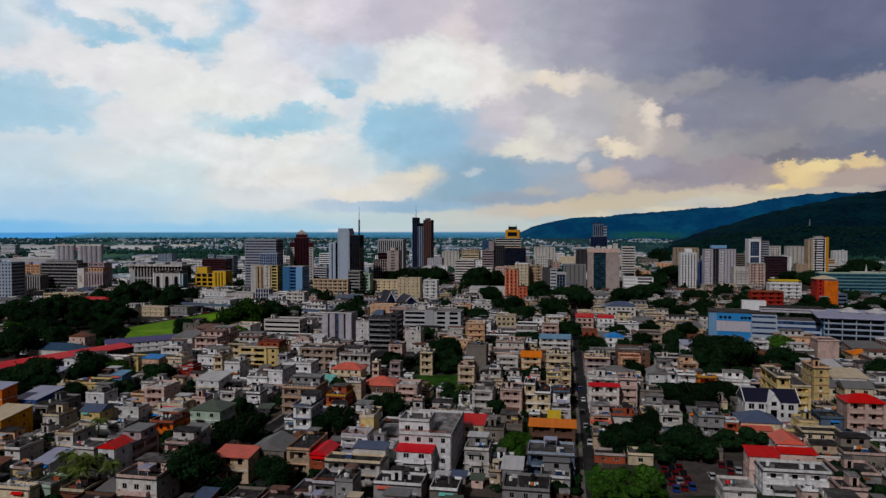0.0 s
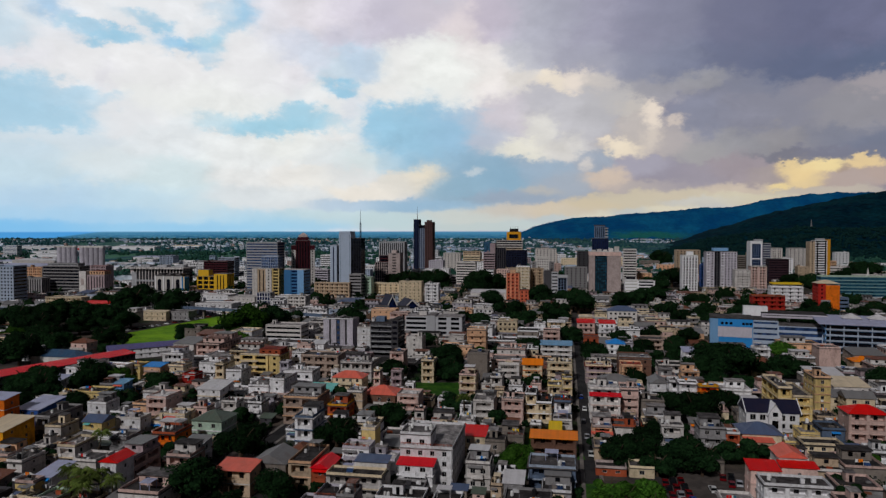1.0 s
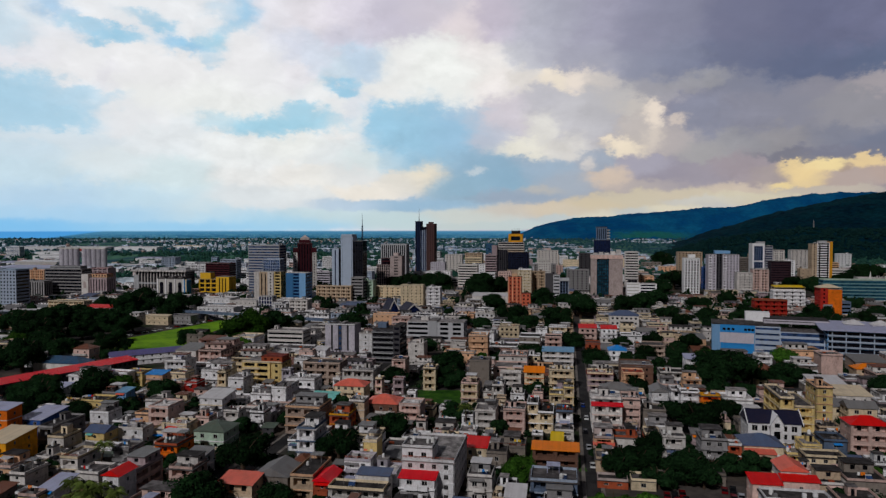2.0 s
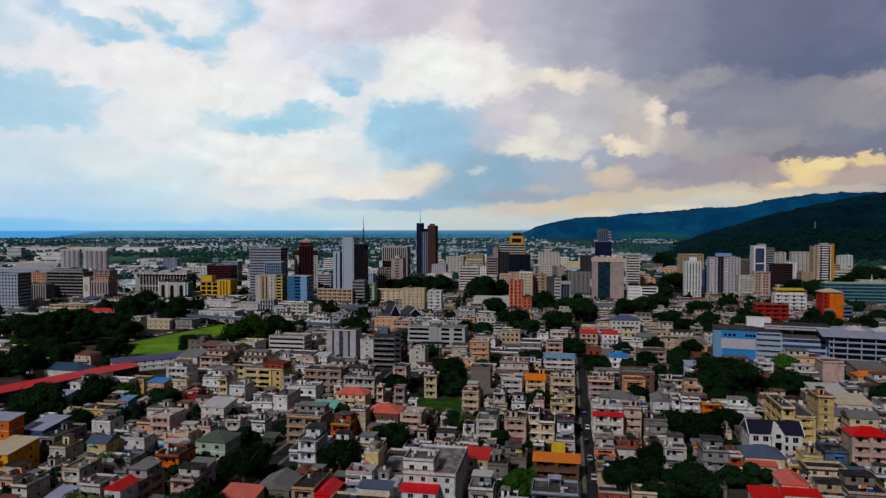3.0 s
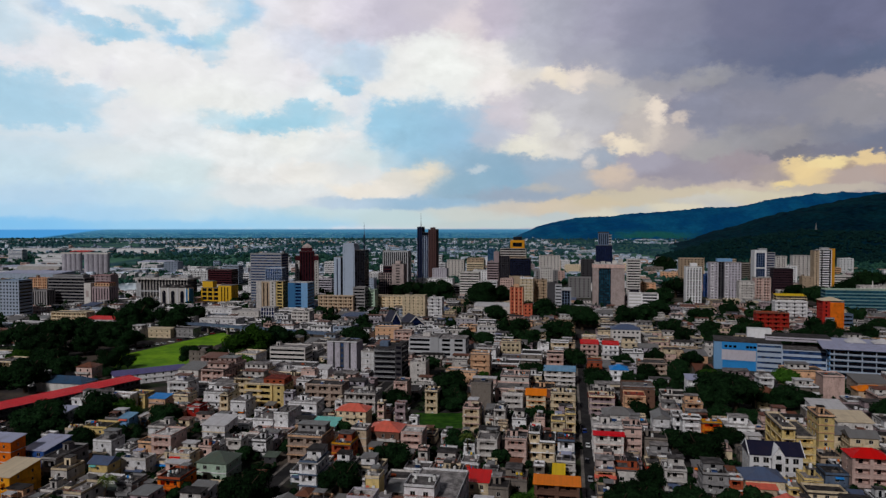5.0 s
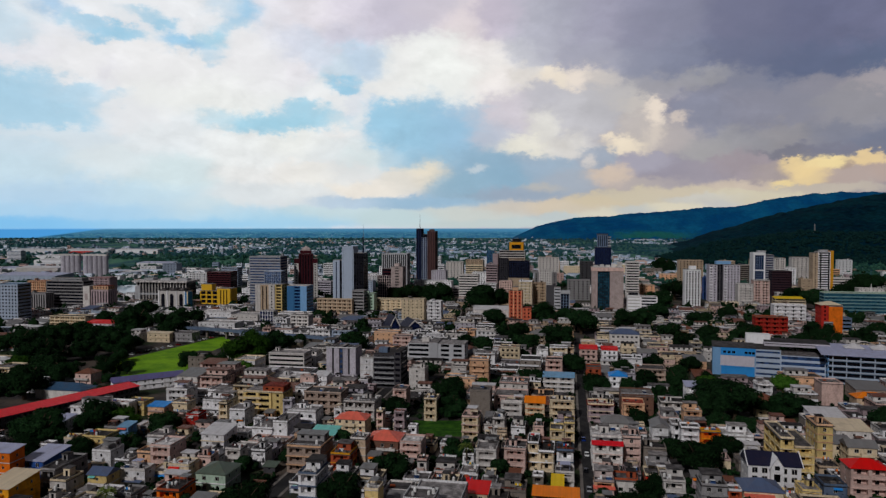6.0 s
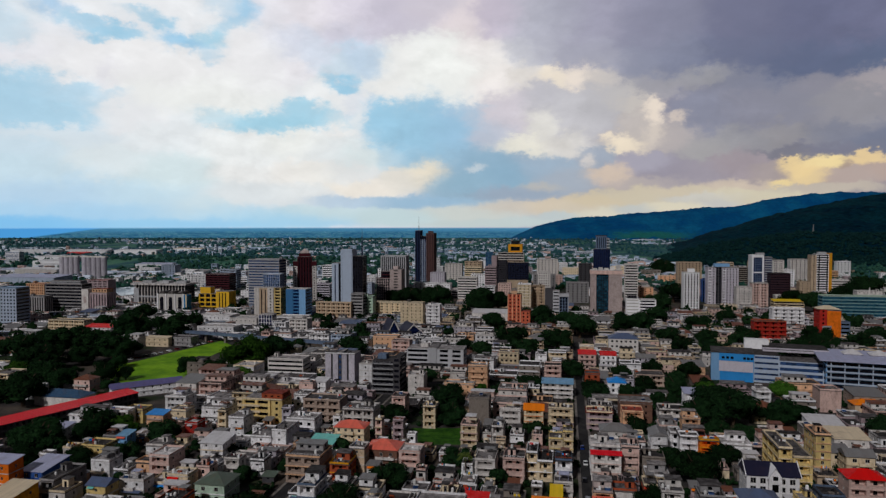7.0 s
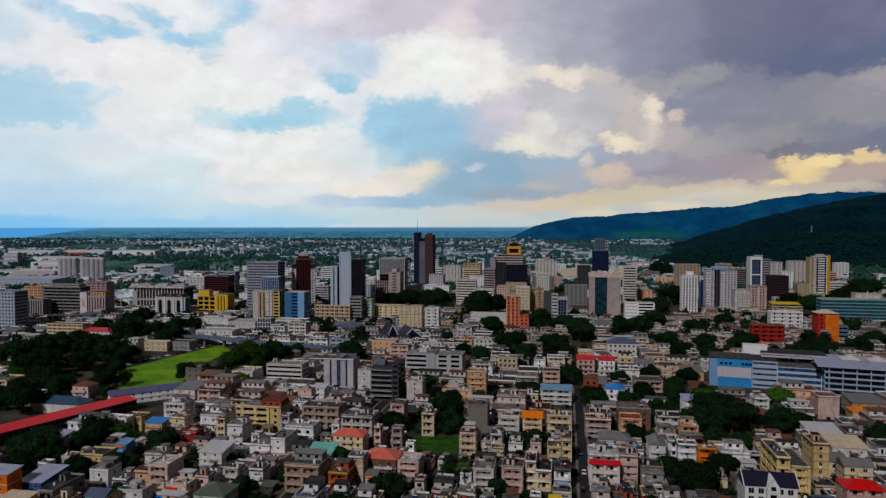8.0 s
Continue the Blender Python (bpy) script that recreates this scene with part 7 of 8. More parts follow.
def orange_flats():
    ob = site("apartment_block", 304, 538, "orange-red block of flats under a pale hipped roof", "apartment block", w=20, d=14)
    mass(ob, -8, 0, 0, -2.4, 13, 28, "red", "punch", "glass", name="red_wing", label="red corner wing")
    mass(ob, -2.38, 0.8, 0, 8, 13, 27, "orange", "blank", "glass", side="deck", name="orange_wall", label="plain orange wall")
    mass(ob, -6, -1.2, 0, 0.5, -0.02, 15, "ash", "thin", name="porch", label="pale lower porch")
    g = Geo()
    hip_roof(g, 16, 13, 28.3, 2.6, 0.5)
    part("roof", g, ("sheet_cream",), ob, "", pose(-0.5, 0, 0))


def yellow_flats():
    ob = site("apartment_block", -87.9, 322.7, "yellow four-storey block of flats with a dark red top", "apartment block", w=21, d=12)
    mass(ob, -10, 0, 0, 4.2, 12, 11.4, "yellow", "deck", "glass", side="punch", name="front", label="yellow front with balconies", pitch=2.85)
    mass(ob, 4.22, 0.8, 0, 10, 12, 11.4, "yellow", "punch", "glass", name="stair_side", pitch=2.85)
    for k in range(1, 4):
        one("balcony", [(-9.4, -1.1, 2.85 * k - 0.15, -0.4, -0.01, 2.85 * k + 0.1), (-9.4, -1.1, 2.85 * k + 0.11, -0.4, -0.98, 2.85 * k + 0.85)], ("wall_cream",), ob)
    one("parapet", [(-10, 0, 11.66, 10, 0.2, 12.3)], ("wall_cream",), ob)
    mass(ob, -1, 2, 11.66, 9.6, 11, 14, "brick", "punch", "glass", name="top_storey", label="dark red top storey", top="red", pitch=2.4)


def white_fins():
    ob = site("apartment_block", -64, 409, "pale grey block with a dark central stair strip", "apartment block", w=20, d=13)
    for a, b in ((-9.2, -5.6), (-4.4, -1.2), (1.2, 4.4), (5.6, 9.2)):
        mass(ob, a, 0, 0, b, 13, 17, "lavender", name="pier", top="grey")
    for a, b in ((-5.58, -4.42), (4.42, 5.58)):
        mass(ob, a, 1.0, 0, b, 13, 16.6, "dark", name="slot", label="dark recessed slot")
    mass(ob, -1.18, 0.5, 0, 1.18, 13, 17.8, "dark", name="stair_strip", label="dark stair strip")
    for k in range(5):
        one("stair_window", [(-0.8, 0.4, 1.8 + 3.2 * k, 0.8, 0.5, 3.6 + 3.2 * k)], ("glass_blue",), ob)
    one("cornice", [(-9.5, -0.3, 17.3, 9.5, 0.6, 17.8)], ("wall_clean_white",), ob)


def rail_office():
    ob = site("office_building", -33.5, 378, "dark slate office building with railed open floors", "office building", w=18, d=17)
    mass(ob, -8, 1.2, 0, 4.2, 16, 19, "dark", "band", "glass_dark", name="body", top="dark", pitch=2.9)
    mass(ob, 4.22, 0, 0, 8, 16, 21, "dark", "band", "glass_dark", name="corner_block", top="dark", pitch=2.9)
    for k in range(6):
        z = 2.9 * (k + 1)
        one("gallery", [(-8.4, -0.6, z - 0.15, 4.2, 1.18, z + 0.1), (-8.4, -0.6, z + 0.9, 4.2, -0.5, z + 1.02), (-8.4, -0.6, z + 0.45, 4.2, -0.52, z + 0.53)], ("wall_ash",), ob)
    one("stair_head", [(-6, 5, 19.3, -1, 10, 22)], ("wall_slate",), ob)


def long_office():
    ob = site("office_building", -7.4, 437, "long pale grey office building with a blank middle bay", "office building", w=38, d=15)
    mass(ob, -18, 0, 0, -4, 15, 15, "clean_ash", "band", "glass", name="wing", pitch=3.0)
    mass(ob, -3.98, -0.6, 0, 1.6, 15, 15.8, "clean_ash", name="middle_bay", label="blank pale middle bay")
    mass(ob, 1.62, 0, 0, 19, 15, 15, "clean_ash", "deck", "glass", name="wing", pitch=3.0)
    one("plant_room", [(-10, 5, 15.3, -5, 10, 17.6)], ("wall_offwhite",), ob)


for make in (stepped_complex, dark_tower, white_office, framed_office, brick_flats, twin_flats, white_tower, navy_tower, plum_block, ochre_tower, mauve_tower, beige_and_blue, pillar_office,
             yellow_office, slate_bands, orange_flats, yellow_flats, white_fins, rail_office, long_office):
    make()


def silos():
    """A row of round grain silos with a shared head-house, each drum a part."""
    x, y = -666, 1180
    ob = thing("grain_silo", pose(x, y, 0, 0, 0, TURN), "row of tall grey concrete grain silo drums", "silo")
    TAKEN.append((*town(x + 40, y), 60, 14))
    for k in range(9):
        g = Geo()
        u = k * 9.4 + (6 if k > 3 else 0)
        g.drum(u, 0, 0, 39, 4.6, 4.6, 16)
        part("drum", g, ("wall_lavender",), ob)
    one("headhouse", [(-5, -4, 39.02, 34, 4, 41.5)], ("wall_offwhite",), ob)
    one("headhouse", [(38, -4, 39.02, 86, 4, 41.5)], ("wall_offwhite",), ob)


def arch_office():
    ob = site("office_building", -296, 735, "white office building with tall dark arched windows", "office building", w=38, d=16)
    one("body", [(-18, 0.3, 0, 13, 16, 20)], ("wall_clean_offwhite",), ob)
    one("end_wall", [(13.02, 0, 0, 16.9, 9, 19)], ("wall_clean_azure",), ob, "bright blue end wall")
    one("yellow_strip", [(15.4, -0.1, 0, 16.6, -0.001, 20)], ("wall_clean_yellow",), ob)
    for u in (-13, -2.5, 8.5):
        w = 2.1
        g = Geo()
        pts = [(-w, 2), (w, 2), (w, 15)] + [(w * math.cos(a * math.pi / 8), 15 + w * math.sin(a * math.pi / 8)) for a in range(1, 8)] + [(-w, 15)]
        g.face([(u + p, 0.18, z) for p, z in pts])
        n = len(pts)
        for i in range(n):
            (a, b), (c, d) = pts[i], pts[(i + 1) % n]
            g.face([(u + a, 0.3, b), (u + c, 0.3, d), (u + c, 0.18, d), (u + a, 0.18, b)])
        part("arched_window", g, ("glass_dark",), ob)
        one("vault", [(u - 3.6, 1, 20.01, u + 3.6, 14, 21.6), (u - 2.2, 1, 21.61, u + 2.2, 14, 22.8)], ("roof_grey",), ob)
    for u in (-18, -8.2, 2.6, 12.4):
        one("pilaster", [(u, -0.5, 0, u + 1.1, 0.29, 20.6)], ("wall_clean_white",), ob)


def church():
    """A broad church with a steep dark A-shaped roof and a glazed gable."""
    x, y = -34, 560
    ob = thing("church", pose(x, y, 0, 0, 0, 20), "church with steep dark blue A-shaped roofs", "church")
    TAKEN.append((*town(x, y + 12), 20, 15))
    for u, w, h, d in ((-9, 8, 17, 20), (8, 12, 13, 22)):
        g = Geo()
        a = [(u - w, 0, 2), (u + w, 0, 2), (u, 0, h)]
        b = [(px, py + d, pz) for px, py, pz in a]
        g.face([a[1], b[1], b[2], a[2]])
        g.face([a[0], a[2], b[2], b[0]])
        g.face([b[1], b[0], b[2]])
        part("roof", g, ("sheet_navy",), ob)
        g = Geo()
        g.face([(u - w + 1.2, 0.5, 2), (u + w - 1.2, 0.5, 2), (u, 0.5, h - 1.4)])
        part("gable_window", g, ("glass_navy",), ob)
        one("wall", [(u - w + 0.6, 0.6, 0, u + w - 0.6, d - 0.4, 2)], ("wall_beige",), ob)
        for s in (-1, 1):
            g = Geo()
            g.face([(u + s * w, -0.15, 2), (u + s * (w - 1.1), -0.15, 2), (u, -0.15, h - 1.2), (u, -0.15, h + 0.2)][::s])
            part("gable_beam", g, ("wall_offwhite",), ob)


def viaduct():
    ob = thing("viaduct", pose(-152, 531, 0, 0, 0, -23), "long dark grey railway viaduct on piers", "viaduct")
    TAKEN.append((*town(-152, 533), 72, 16))
    one("deck", [(-75, 0, 6.0, 75, 8, 7.2)], ("wall_slate",), ob)
    one("parapet", [(-75, 0, 7.21, 75, 0.3, 8.2)], ("wall_slate",), ob)
    for k in range(8):
        one("pier", [(-70 + 20 * k, 3, 0, -68.4 + 20 * k, 5, 5.99)], ("wall_concrete",), ob)


def spire():
    ob = thing("church_tower", pose(436, 700, 0, 0, 0, TURN), "slim white church tower with pointed spire", "church tower")
    one("shaft", [(-2.5, 0, 0, 2.5, 5, 18)], ("wall_white",), ob)
    g = Geo()
    g.drum(0, 2.5, 18, 31, 2.4, 0.1, 4)
    part("spire", g, ("wall_offwhite",), ob)


def mansion():
    """White villa under steep navy roofs with a middle gable."""
    x, y = 112, 231
    ob = thing("house", pose(x, y, 0, 0, 0, TURN), "white villa with steep navy blue roofs and gable", "house", "houses of the town")
    TAKEN.append((*town(x, y + 5), 10, 7))
    w, d, h = 17, 10, 9.0
    g = Geo()
    hol = facade(g, (-w / 2, 0), (w / 2, 0), 0, h, bays(w, 2.9, 1.9), [(0.9, 2.6), (3.6, 5.4), (6.3, 8.3)], 0.25, None)
    hol += facade(g, (-w / 2, d), (-w / 2, 0), 0, h, bays(d, 3.2, 1.2), [(0.9, 2.4), (3.8, 5.2), (6.6, 8.2)], 0.25, None)
    facade(g, (w / 2, 0), (w / 2, d), 0, h, [], [], 0.2, None)
    facade(g, (w / 2, d), (-w / 2, d), 0, h, [], [], 0.2, None)
    part("wall", g, ("wall_clean_white", "glass"), ob)
    for (px, py, pz), (ux, uy), ww, hh in hol:
        part("window", WINDOWS[2], (), ob, m=Matrix.Translation((px - uy * 0.12, py + ux * 0.12, pz)) @ Matrix.Rotation(math.atan2(uy, ux), 4, "Z") @ Matrix.Diagonal((ww, 0.1, hh, 1)))
    g = Geo()
    hip_roof(g, w, d, h + 0.01, 3.6, 0.4, True)
    part("roof", g, ("sheet_navy",), ob, "steep navy blue main roof")
    g = Geo()
    g.face([(-1.6, -1.2, 0), (2.6, -1.2, 0), (2.6, -1.2, h), (0.5, -1.2, h + 3.2), (-1.6, -1.2, h)])
    g.face([(2.6, -1.2, 0), (2.6, 0, 0), (2.6, 0, h), (2.6, -1.2, h)])
    g.face([(-1.6, 0, 0), (-1.6, -1.2, 0), (-1.6, -1.2, h), (-1.6, 0, h)])
    part("gable_bay", g, ("wall_white",), ob)
    g = Geo()
    for s in (-1, 1):
        g.face([(0.5 + s * 2.6, -1.6, h - 0.7), (0.5, -1.6, h + 3.5), (0.5, 4.5, h + 3.5), (0.5 + s * 2.6, 3.0, h - 0.7)][::s])
    part("gable_roof", g, ("wall_clean_white",), ob, "white gable roof")
    one("bay_window", [(-0.5, -1.27, 4.0, 1.5, -1.2, 6.6)], ("glass",), ob)
    one("gable_window", [(-0.3, -1.27, 8.0, 1.3, -1.2, 9.4)], ("glass",), ob)
    for u in (-w / 2 - 0.45, w / 2 + 0.4):
        g = Geo()
        g.face([(u, -0.5, h - 0.3), (u, d / 2, h + 3.75), (u, d + 0.5, h - 0.3), (u, d + 0.5, h + 0.25), (u, d / 2, h + 4.2), (u, -0.5, h + 0.25)])
        g.face([(u + 0.25, p, q) for u, p, q in g.v[5::-1]])
        k = len(g.v)
        for a in range(6):
            b = (a + 1) % 6
            g.f.append((a, 11 - a, 11 - b, b))
            g.m.append(0)
        part("verge", g, ("wall_clean_white",), ob, "raised white verge")


bank_tower()
telecom_tower()
maroon_tower()
gate_office()
silos()
arch_office()
church()
viaduct()
spire()
mansion()

# cars
car(46.5, 214, "white", 80)
for k in range(4):
    car(60.6 + 0.5 * k, 175.5 + 4.7 * k, ("blue", "red", "black", "red")[k], 76)
    car(63.0 + 0.5 * k, 176.3 + 4.7 * k, ("red", "silver", "red", "black")[k], 76)
    car(65.4 + 0.5 * k, 177.0 + 4.7 * k, ("blue", "red", "black", "red")[k], 76)
car(73.5, 184.5, "white", 82)
car(80.2, 188.2, "red", 70)
car(82.6, 188.8, "silver", 70)
car(79.8, 193.4, "red", 70)
car(82.4, 194.0, "black", 70)
car(-86, 178, "silver", 35)
car(49, 232, "silver", 80)
car(51.5, 250, "black", 80)
car(55.5, 268, "white", 80)
car(58, 287, "blue", 80)
for k in range(14):
    car(-228 + 2.9 * k, 462 + 6.6 * k + (k % 3) * 0.6, ("white", "silver", "white", "red", "black")[k % 5], 160 + 7 * (k % 2))

# ---- the rest of the town: plain houses and trees between the known ones ----
frng = random.Random(42)
known = list(HIGH)


# cool, pale walls for the far town; these colours stand in for haze
FAR_HAZED = ("white", "white", "clean_white", "clean_white", "steel", "lavender", "white", "pink", "clean_white", "clean_steel")


def clear(u, v, hu, hv):
    for tu, tv, a, b in TAKEN:
        if abs(u - tu) < hu + a and abs(v - tv) < hv + b:
            return False
    x, y = at(u, v)
    if abs(u - STREET_U) < hu + 2.9 and v < 560 or abs(u + 98) < hu + 3.7 and 100 < v < 420:
        return False
    if u < STREET_U and any(abs(v - k) < hv + 2.6 for k in (168, 284, 400)):
        return False
    if -235 < x + hu and x - hu < -152 and 385 < y + hv and y - hv < 560:
        return False
    for x0, y0, x1, y1 in ((-16, 292, 8, 316), (24, 210, 44, 236), (38, 150, 86, 203), (-500, 880, -400, 1050)):
        if x0 - hu < x < x1 + hu and y0 - hv < y < y1 + hv:
            return False
    return True


# wall colours carry the light: paler on the sunlit left, duller under right-hand cloud
PLAIN = ("white", "offwhite", "pink", "white", "grey", "concrete", "beige", "pink", "cream", "peach", "offwhite", "white", "lavender", "clean_white", "mauve", "beige")
PALE = ("white", "clean_white", "offwhite", "pink", "white", "lavender", "cream", "clean_white", "peach", "offwhite")
WORN_SHADED = ("concrete", "brown", "grey", "taupe", "beige", "mauve", "brick", "concrete", "dark", "pink")
far_trees = []


def count_of(kind):
    return sum(1 for ob in scene.collection.objects if ob.name.split(".")[0] == kind)


rest = Joined()
v = 128.0
while v < 760:
    cell_v = 9.8 if v < 300 else 15.5
    span = 0.74 * v + 30
    u = -span - 0.18 * v
    while u < span - 0.10 * v:
        cell_u = frng.uniform(6.8, 10.5) if v < 300 else frng.uniform(12, 19)
        w, d = cell_u - frng.uniform(0.9, 1.8), cell_v - frng.uniform(0.9, 2.0)
        cu, cv = u + cell_u / 2, v + d / 2 + frng.uniform(0, 0.8)
        x, y = at(cu, cv - d / 2)
        u += cell_u
        if abs(x) > 0.68 * y + 22 or y < 125:
            continue
        park = x < -0.42 * y and 330 < y < 540
        wood = frng.random() < (0.5 if park else 0.22 if x > 0.08 * y and y < 430 else 0.2)
        for shrink in (1.0, 0.72, 0.5):
            hw, hd = w * shrink / 2, d * shrink / 2
            if clear(cu, cv, hw, hd):
                break
        else:
            if frng.random() < 0.25 and clear(cu, cv, 1.2, 1.2):
                tree(*at(cu, cv), frng.uniform(1.6, 2.6))
            continue
        if wood and not any(abs(cu - tu) < tw and -1 < tv - cv < 22 and th > 6.4 for tu, tv, tw, th in known):
            r = min(hw, hd) * frng.uniform(0.9, 1.25)
            if y < 430:
                tree(*at(cu, cv), max(1.8, r), tone="leaf" if frng.random() < 0.9 else "leaf_bright")
            else:
                far_trees.append((*at(cu, cv), min(5.5, max(2.6, r * 0.8))))
            continue
        hidden = any(abs(cu - tu) < hw + tw * 0.9 and -1 < tv - cv - hd < (18 if th < 14 else 34) and th > 6.4 for tu, tv, tw, th in known)
        floors = 1 if hidden else frng.choice((1, 1, 2, 2)) if y < 280 else frng.choice((1, 2, 2, 3, 3)) if y < 480 else frng.choice((1, 1, 2, 2))
        front = y < 190
        if front:
            floors = 1
        roof = frng.choice(("flat",) * 20 + ("sheet", "sheet", "hip"))
        top = "dark" if front and roof == "flat" else frng.choice(("grey", "pale", "white", "dark", "pale", "grey") if x < -0.12 * y else ("grey", "grey", "dark", "dark", "dark", "pale")) if roof == "flat" else frng.choice(("grey", "brown", "grey", "slate", "brown", "grey"))
        x, y = at(cu, cv - hd)
        building("house" if floors < 3 else "apartment_block", x, y, hw * 2, hd * 2, 3.1 * floors + (0.9 if roof == "flat" else 0.2), frng.choice(WORN_SHADED if front else PALE if x < -0.12 * y and y < 480 else PLAIN + WORN_SHADED if x > 0.1 * y and y < 480 else PLAIN if y < 480 or x > 0 else FAR_HAZED), frng.choice(("loggia", "punch", "loggia", "small")), roof, top, tanks=1 if frng.random() < 0.4 else 0, stepped=False, sink=None if count_of("house" if floors < 3 else "apartment_block") < 300 else rest, near=y < 215)
    v += cell_v

# lean-tos and sheds in the yards between the near houses
sheds = 0
for k in range(900):
    y = 128 + 190 * frng.random() ** 1.3
    x = frng.uniform(-0.64, 0.64) * y
    u, v = town(x, y)
    w, d = frng.uniform(2.8, 5.2), frng.uniform(2.6, 4.0)
    if sheds >= 75 or not clear(u, v, w / 2, d / 2):
        continue
    sheds += 1
    building("shed", *at(u, v - d / 2), w, d, frng.uniform(2.3, 2.9), frng.choice(WORN_SHADED), "small", "sheet", frng.choice(("grey", "brown", "grey", "slate", "brown", "green", "white")), head=False)

# shrubs and small trees crowding the yards
shrubs = []
for k in range(9000):
    y = 128 + 330 * frng.random() ** 1.15
    x = frng.uniform(-0.66, 0.66) * y
    u, v = town(x, y)
    r = frng.uniform(0.7, 1.5)
    if len(shrubs) < 1500 and clear(u, v, r * 0.5, r * 0.5) and not (-16 < x < 8 and 292 < y < 316) and not (24 < x < 44 and 212 < y < 236):
        shrubs.append((x, y, r))

# mid-rise blocks round the towers
for k in range(800):
    y = frng.uniform(720, 1350)
    x = frng.uniform(-0.68, 0.68) * y
    u, v = town(x, y)
    big = frng.random() < 0.45 and -0.45 < x / y < 0.6
    w, d = (frng.uniform(16, 34), frng.uniform(12, 20)) if big else (frng.uniform(10, 18), frng.uniform(9, 14))
    h = frng.uniform(9, 24) * (1.25 if y > 900 else 1.0) if big else frng.uniform(5, 11)
    hidden = any(abs(u - tu) < w / 2 + tw and -1 < tv - v - d / 2 < 60 for tu, tv, tw, th in known)
    if hidden:
        big, w, d, h = False, min(w, 16), min(d, 12), min(h, 6.5)
    if len(TAKEN) > 2400 or not clear(u, v, w / 2 + 2, d / 2 + 2):
        continue
    if frng.random() < 0.16:
        for _ in range(4):
            far_trees.append((x + frng.uniform(-12, 12), y + frng.uniform(-8, 8), frng.uniform(3, 5)))
        TAKEN.append((u, v, 8, 8))
        continue
    building("office_building" if big else "house", *at(u, v - d / 2), w, d, h, frng.choice(FAR_HAZED if x < 0 else PLAIN), frng.choice(("band", "loggia", "loggia", "punch")) if big else "small", "flat", frng.choice(("grey", "pale", "pale", "white")), head=big, tanks=0, sink=None if big else rest, loft=False)
rest.finish("town_houses", "many small concrete houses and blocks, weathered and pale", "houses")


# ---- far woods and far houses, past counting ----
def clumps(name, places, mat, seed, label, sprays=14):
    """Rounded, ragged tree crowns joined into one mass."""
    rs = np.random.RandomState(seed)
    V, F = [], []
    for x, y, r, *base in places:
        ground = base[0] if base else 0.0
        first = len(V)
        for _ in range(3):
            ox, oy, q = rs.uniform(-0.6, 0.6) * r, rs.uniform(-0.6, 0.6) * r, r * rs.uniform(0.5, 0.8)
            k, n = len(V), 7
            cz = r * rs.uniform(0.75, 1.15)
            for th in (0.25, 1.0, 1.7, 2.5):
                for i in range(n):
                    e = q * rs.uniform(0.78, 1.15)
                    V.append((x + ox + e * math.sin(th) * math.cos(i * 0.8976), y + oy + e * math.sin(th) * math.sin(i * 0.8976), cz + e * 0.9 * math.cos(th)))
            for j in range(3):
                for i in range(n):
                    F.append((k + j * n + i, k + (j + 1) * n + i, k + (j + 1) * n + (i + 1) % n, k + j * n + (i + 1) % n))
            F.append(tuple(k + i for i in range(n)))
        for _ in range(sprays):
            a, e = rs.uniform(0, 6.283), rs.uniform(0.1, 1.4)
            c = (x + r * 1.1 * math.cos(a) * math.cos(e), y + r * 1.1 * math.sin(a) * math.cos(e), r * 0.9 + r * 0.95 * math.sin(e))
            s, k = r * rs.uniform(0.12, 0.25), len(V)
            t = rs.normal(size=3) * s
            b = rs.normal(size=3) * s
            V += [tuple(np.add(c, t)), tuple(np.add(c, b)), tuple(np.subtract(c, t)), tuple(np.subtract(c, b))]
            F.append((k, k + 1, k + 2, k + 3))
        k = len(V)
        V += [(x - 0.3, y, 0), (x + 0.3, y, 0), (x + 0.2, y, r), (x - 0.2, y, r)]
        F.append((k, k + 1, k + 2, k + 3))
        if ground:
            V[first:] = [(p[0], p[1], p[2] + ground) for p in V[first:]]
    me = bpy.data.meshes.new(name)
    me.from_pydata(V, [], F)
    me.materials.append(MAT[mat])
    return tagged(new(name, me), label, "trees", "", "stuff")


clumps("town_woods", far_trees, "leaf", 5, "dark green trees massed between the blocks")


def grove(count, near, far, gap):
    """Places of trees on the plain, thicker in some tracts than in others."""
    places = []
    while len(places) < count:
        y = near + (far - near) * frng.random() ** 1.35
        x = frng.uniform(-0.72, 0.72) * y
        if noise.noise(Vector((x * 0.003, y * 0.002, 0))) < gap:
            continue
        places.append((x, y, frng.uniform(2.4, 4.6) * (1 + y / 5000)))
    return places


clumps("yard_shrubs", shrubs, "leaf", 12, "dark green shrubs crowding the yards between houses", 26)
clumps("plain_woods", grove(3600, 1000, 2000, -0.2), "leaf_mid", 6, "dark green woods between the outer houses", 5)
clumps("far_woods", grove(4200, 1900, 4500, -0.15), "leaf_hazed", 7, "far woods on the coastal plain, tinted blue for haze", 2)


def hilly(x, y):
    return y > 1480 and x > 0.34 * y


def slope_trees(height, count, x0, x1, y0, y1, size):
    places = []
    while len(places) < count:
        y = frng.uniform(y0, y1)
        x = frng.uniform(x0, x1) * y
        z = height(x, y)
        if z > 2:
            places.append((x, y, frng.uniform(0.7, 1.3) * size, z - 1.5))
    return places


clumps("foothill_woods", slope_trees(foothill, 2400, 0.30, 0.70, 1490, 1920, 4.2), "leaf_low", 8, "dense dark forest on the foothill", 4)


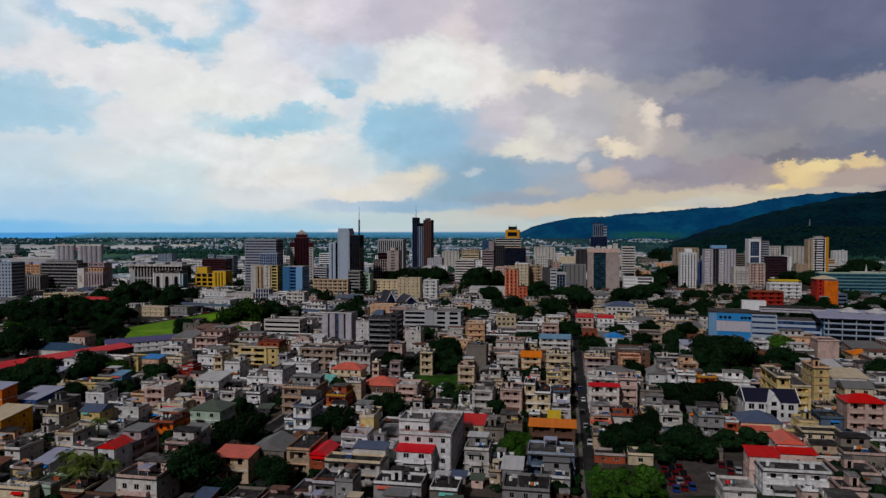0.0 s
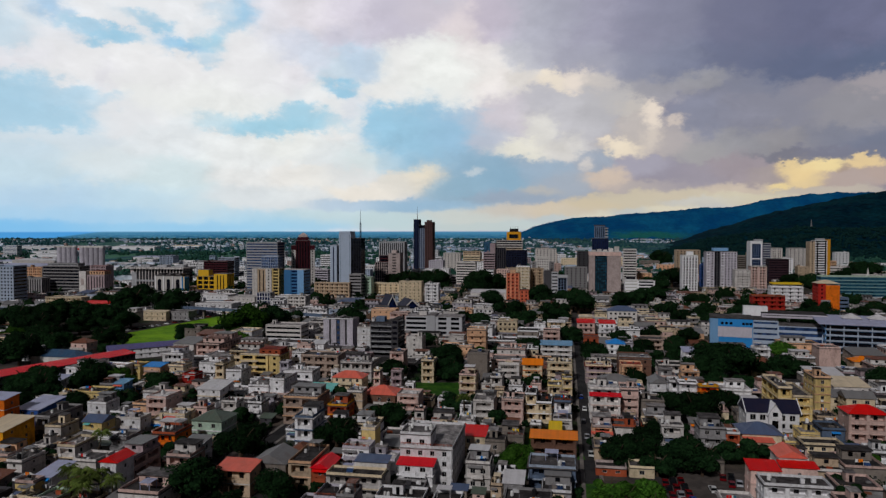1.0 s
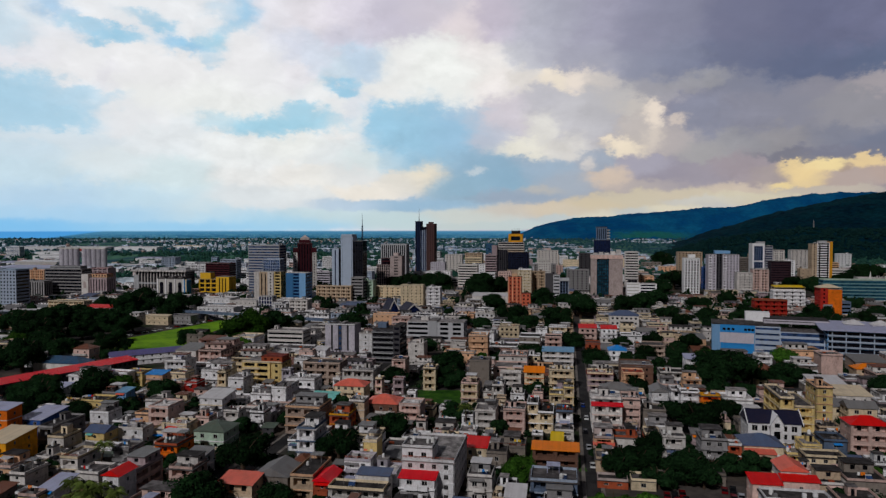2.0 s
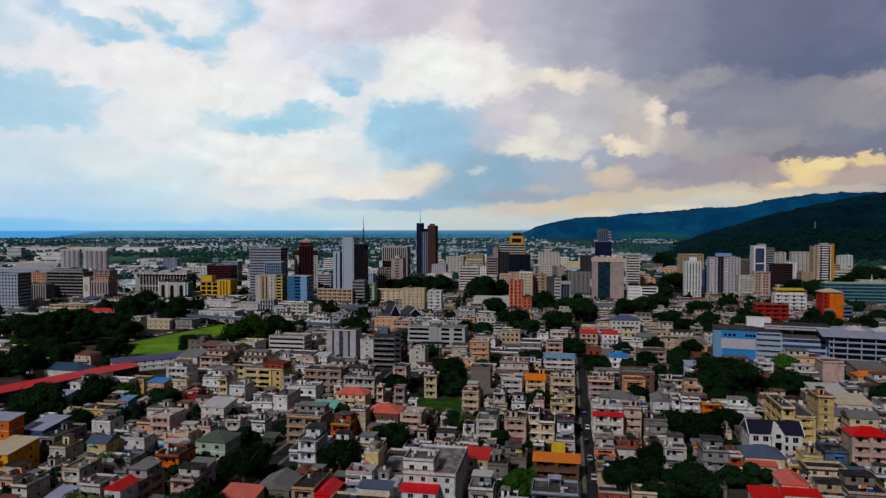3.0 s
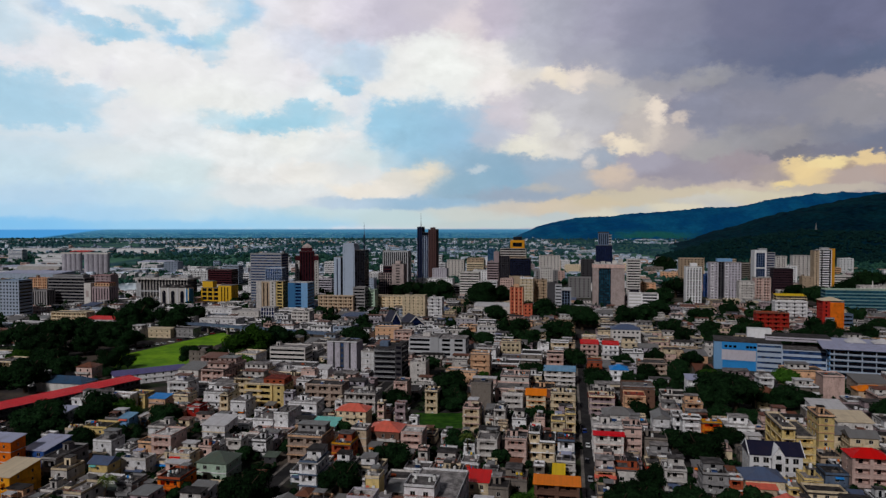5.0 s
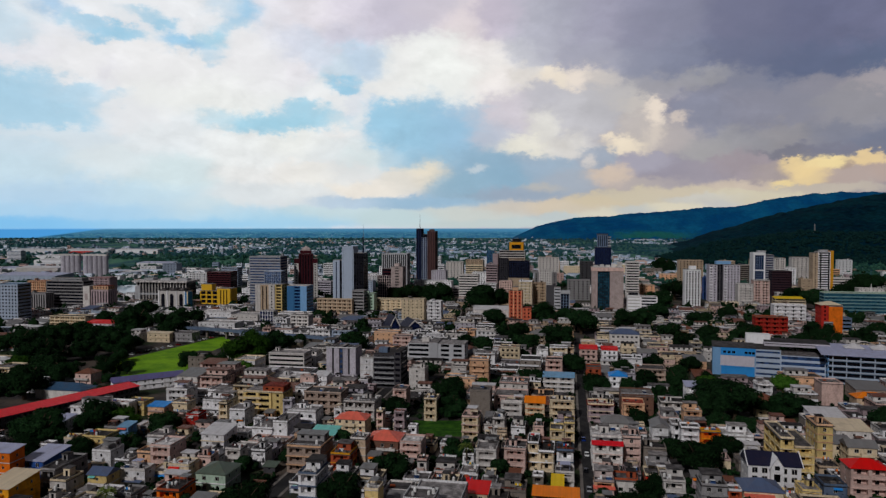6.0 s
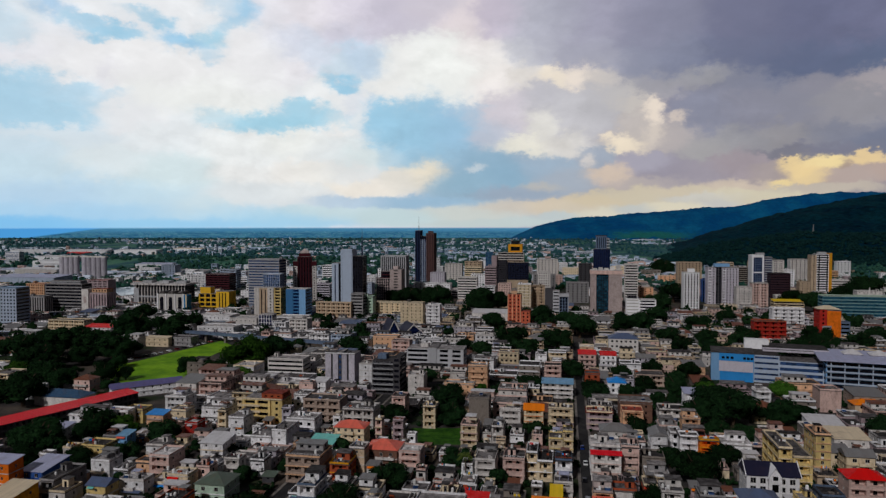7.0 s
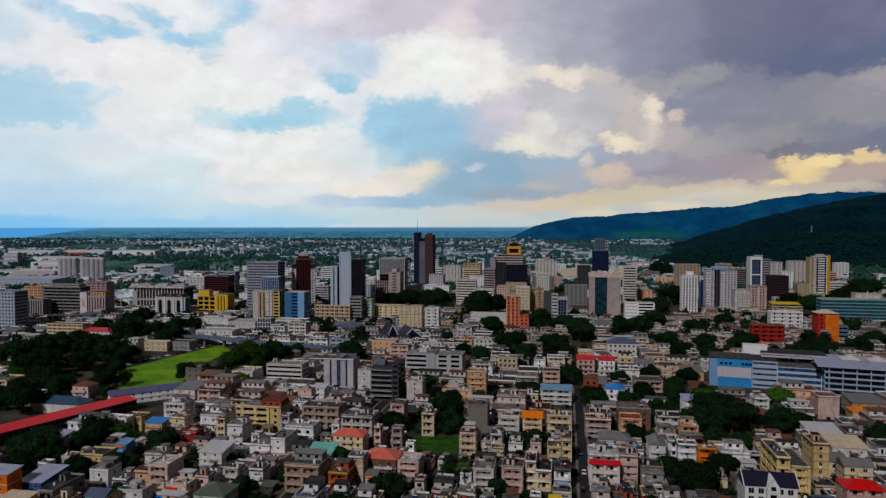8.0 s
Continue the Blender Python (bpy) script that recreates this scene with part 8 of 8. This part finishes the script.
def far_town(name, count, seed, mats, label):
    rng = random.Random(seed)
    g = Geo()
    for k in range(count):
        y = 1150 + 3300 * rng.random() ** 1.5
        x = rng.uniform(-0.70, 0.70) * y
        if hilly(x, y) or noise.noise(Vector((x * 0.002, y * 0.0015, 5.0))) < -0.18:
            continue
        w, d, h = rng.uniform(7, 15), rng.uniform(7, 14), rng.choice((3.5, 4.5, 6.5, 6.5, 7, 9, 16 if rng.random() < 0.3 else 6))
        if rng.random() < 0.06:
            w, h = rng.uniform(30, 80), 8
        c, s = math.cos(radians(TURN)), math.sin(radians(TURN))
        n = len(g.v)
        g.box(-w / 2, -d / 2, 0, w / 2, d / 2, h, 0, False)
        g.m[-5] = 1
        for j in range(max(1, int(h / 3.2))):
            z = j * 3.2 + 1.0
            if rng.random() < 0.8:
                g.face([(-w / 2 + 0.8, -d / 2 - 0.05, z), (w / 2 - 0.8, -d / 2 - 0.05, z), (w / 2 - 0.8, -d / 2 - 0.05, z + 1.4), (-w / 2 + 0.8, -d / 2 - 0.05, z + 1.4)], 2)
        for i in range(n, len(g.v)):
            px, py, pz = g.v[i]
            g.v[i] = (x + px * c - py * s, y + px * s + py * c, pz)
    return tagged(new(name, g.mesh(name, *mats, "glass")), label, "houses", "", "stuff")


far_town("far_houses", 1700, 1, ("wall_far_blue", "roof_far"), "pale far houses scattered over the plain, tinted blue for haze")
far_town("far_houses", 1900, 2, ("wall_far_white", "roof_far"), "white far houses scattered over the plain, tinted blue for haze")
far_town("far_houses", 420, 3, ("wall_pink", "roof_pale"), "pinkish far houses scattered over the plain")
for x, y, w, d, h, tone in ((-920, 1570, 80, 45, 11, "white"), (-835, 1310, 75, 30, 8, "lavender"), (-850, 1440, 60, 40, 9, "white"), (-560, 1190, 40, 24, 9, "white"), (-470, 1240, 60, 30, 10, "grey"), (-1010, 1760, 120, 40, 12, "white"), (-380, 1390, 70, 26, 10, "white"), (-640, 1480, 80, 30, 9, "lavender")):
    building("shed", x, y, w, d, h, "clean_white", "blank", "sheet", tone, label="wide low harbour shed with a pale metal roof")
for x, w in ((-1330, 170), (-1160, 150), (-1000, 150)):
    building("shed", x, 2190, w, 34, 13, "clean_white", "blank", "sheet", "white", label="long white harbour warehouse with a pale roof")
building("shed", -920, 2420, 110, 30, 10, "clean_white", "blank", "sheet", "cream", label="long white harbour warehouse with a pale roof")
building("shed", -1150, 2120, 70, 24, 8, "red", "blank", "sheet", "red", label="low red-roofed harbour shed")
building("office_building", -1046, 1640, 38, 16, 30, "white", "band", "flat", "sky", side="band", glass="glass_blue")


def lookout():
    """A slim lattice lookout tower on the crest of the foothill."""
    ob = thing("lookout_tower", pose(1010, 1880, foothill(1010, 1880) - 1), "slim pale lookout tower on the wooded foothill", "mast")
    for sx, sy in ((-1.6, -1.6), (1.6, -1.6), (1.6, 1.6), (-1.6, 1.6)):
        g = Geo()
        k = len(g.v)
        for z, q, r in ((0, 1.0, 0.35), (30, 0.25, 0.2)):
            g.v += [(sx * q - r, sy * q - r, z), (sx * q + r, sy * q - r, z), (sx * q + r, sy * q + r, z), (sx * q - r, sy * q + r, z)]
        for i in range(4):
            g.f.append((k + i, k + (i + 1) % 4, k + 4 + (i + 1) % 4, k + 4 + i))
            g.m.append(0)
        part("leg", g, ("wall_grey",), ob)
    for k in range(6):
        q = 1.6 * (1 - 0.75 * (k * 5 + 2) / 30)
        one("brace", [(-q, -q, 5 * k + 2, q, q, 5 * k + 2.5)], ("wall_grey",), ob)


lookout()
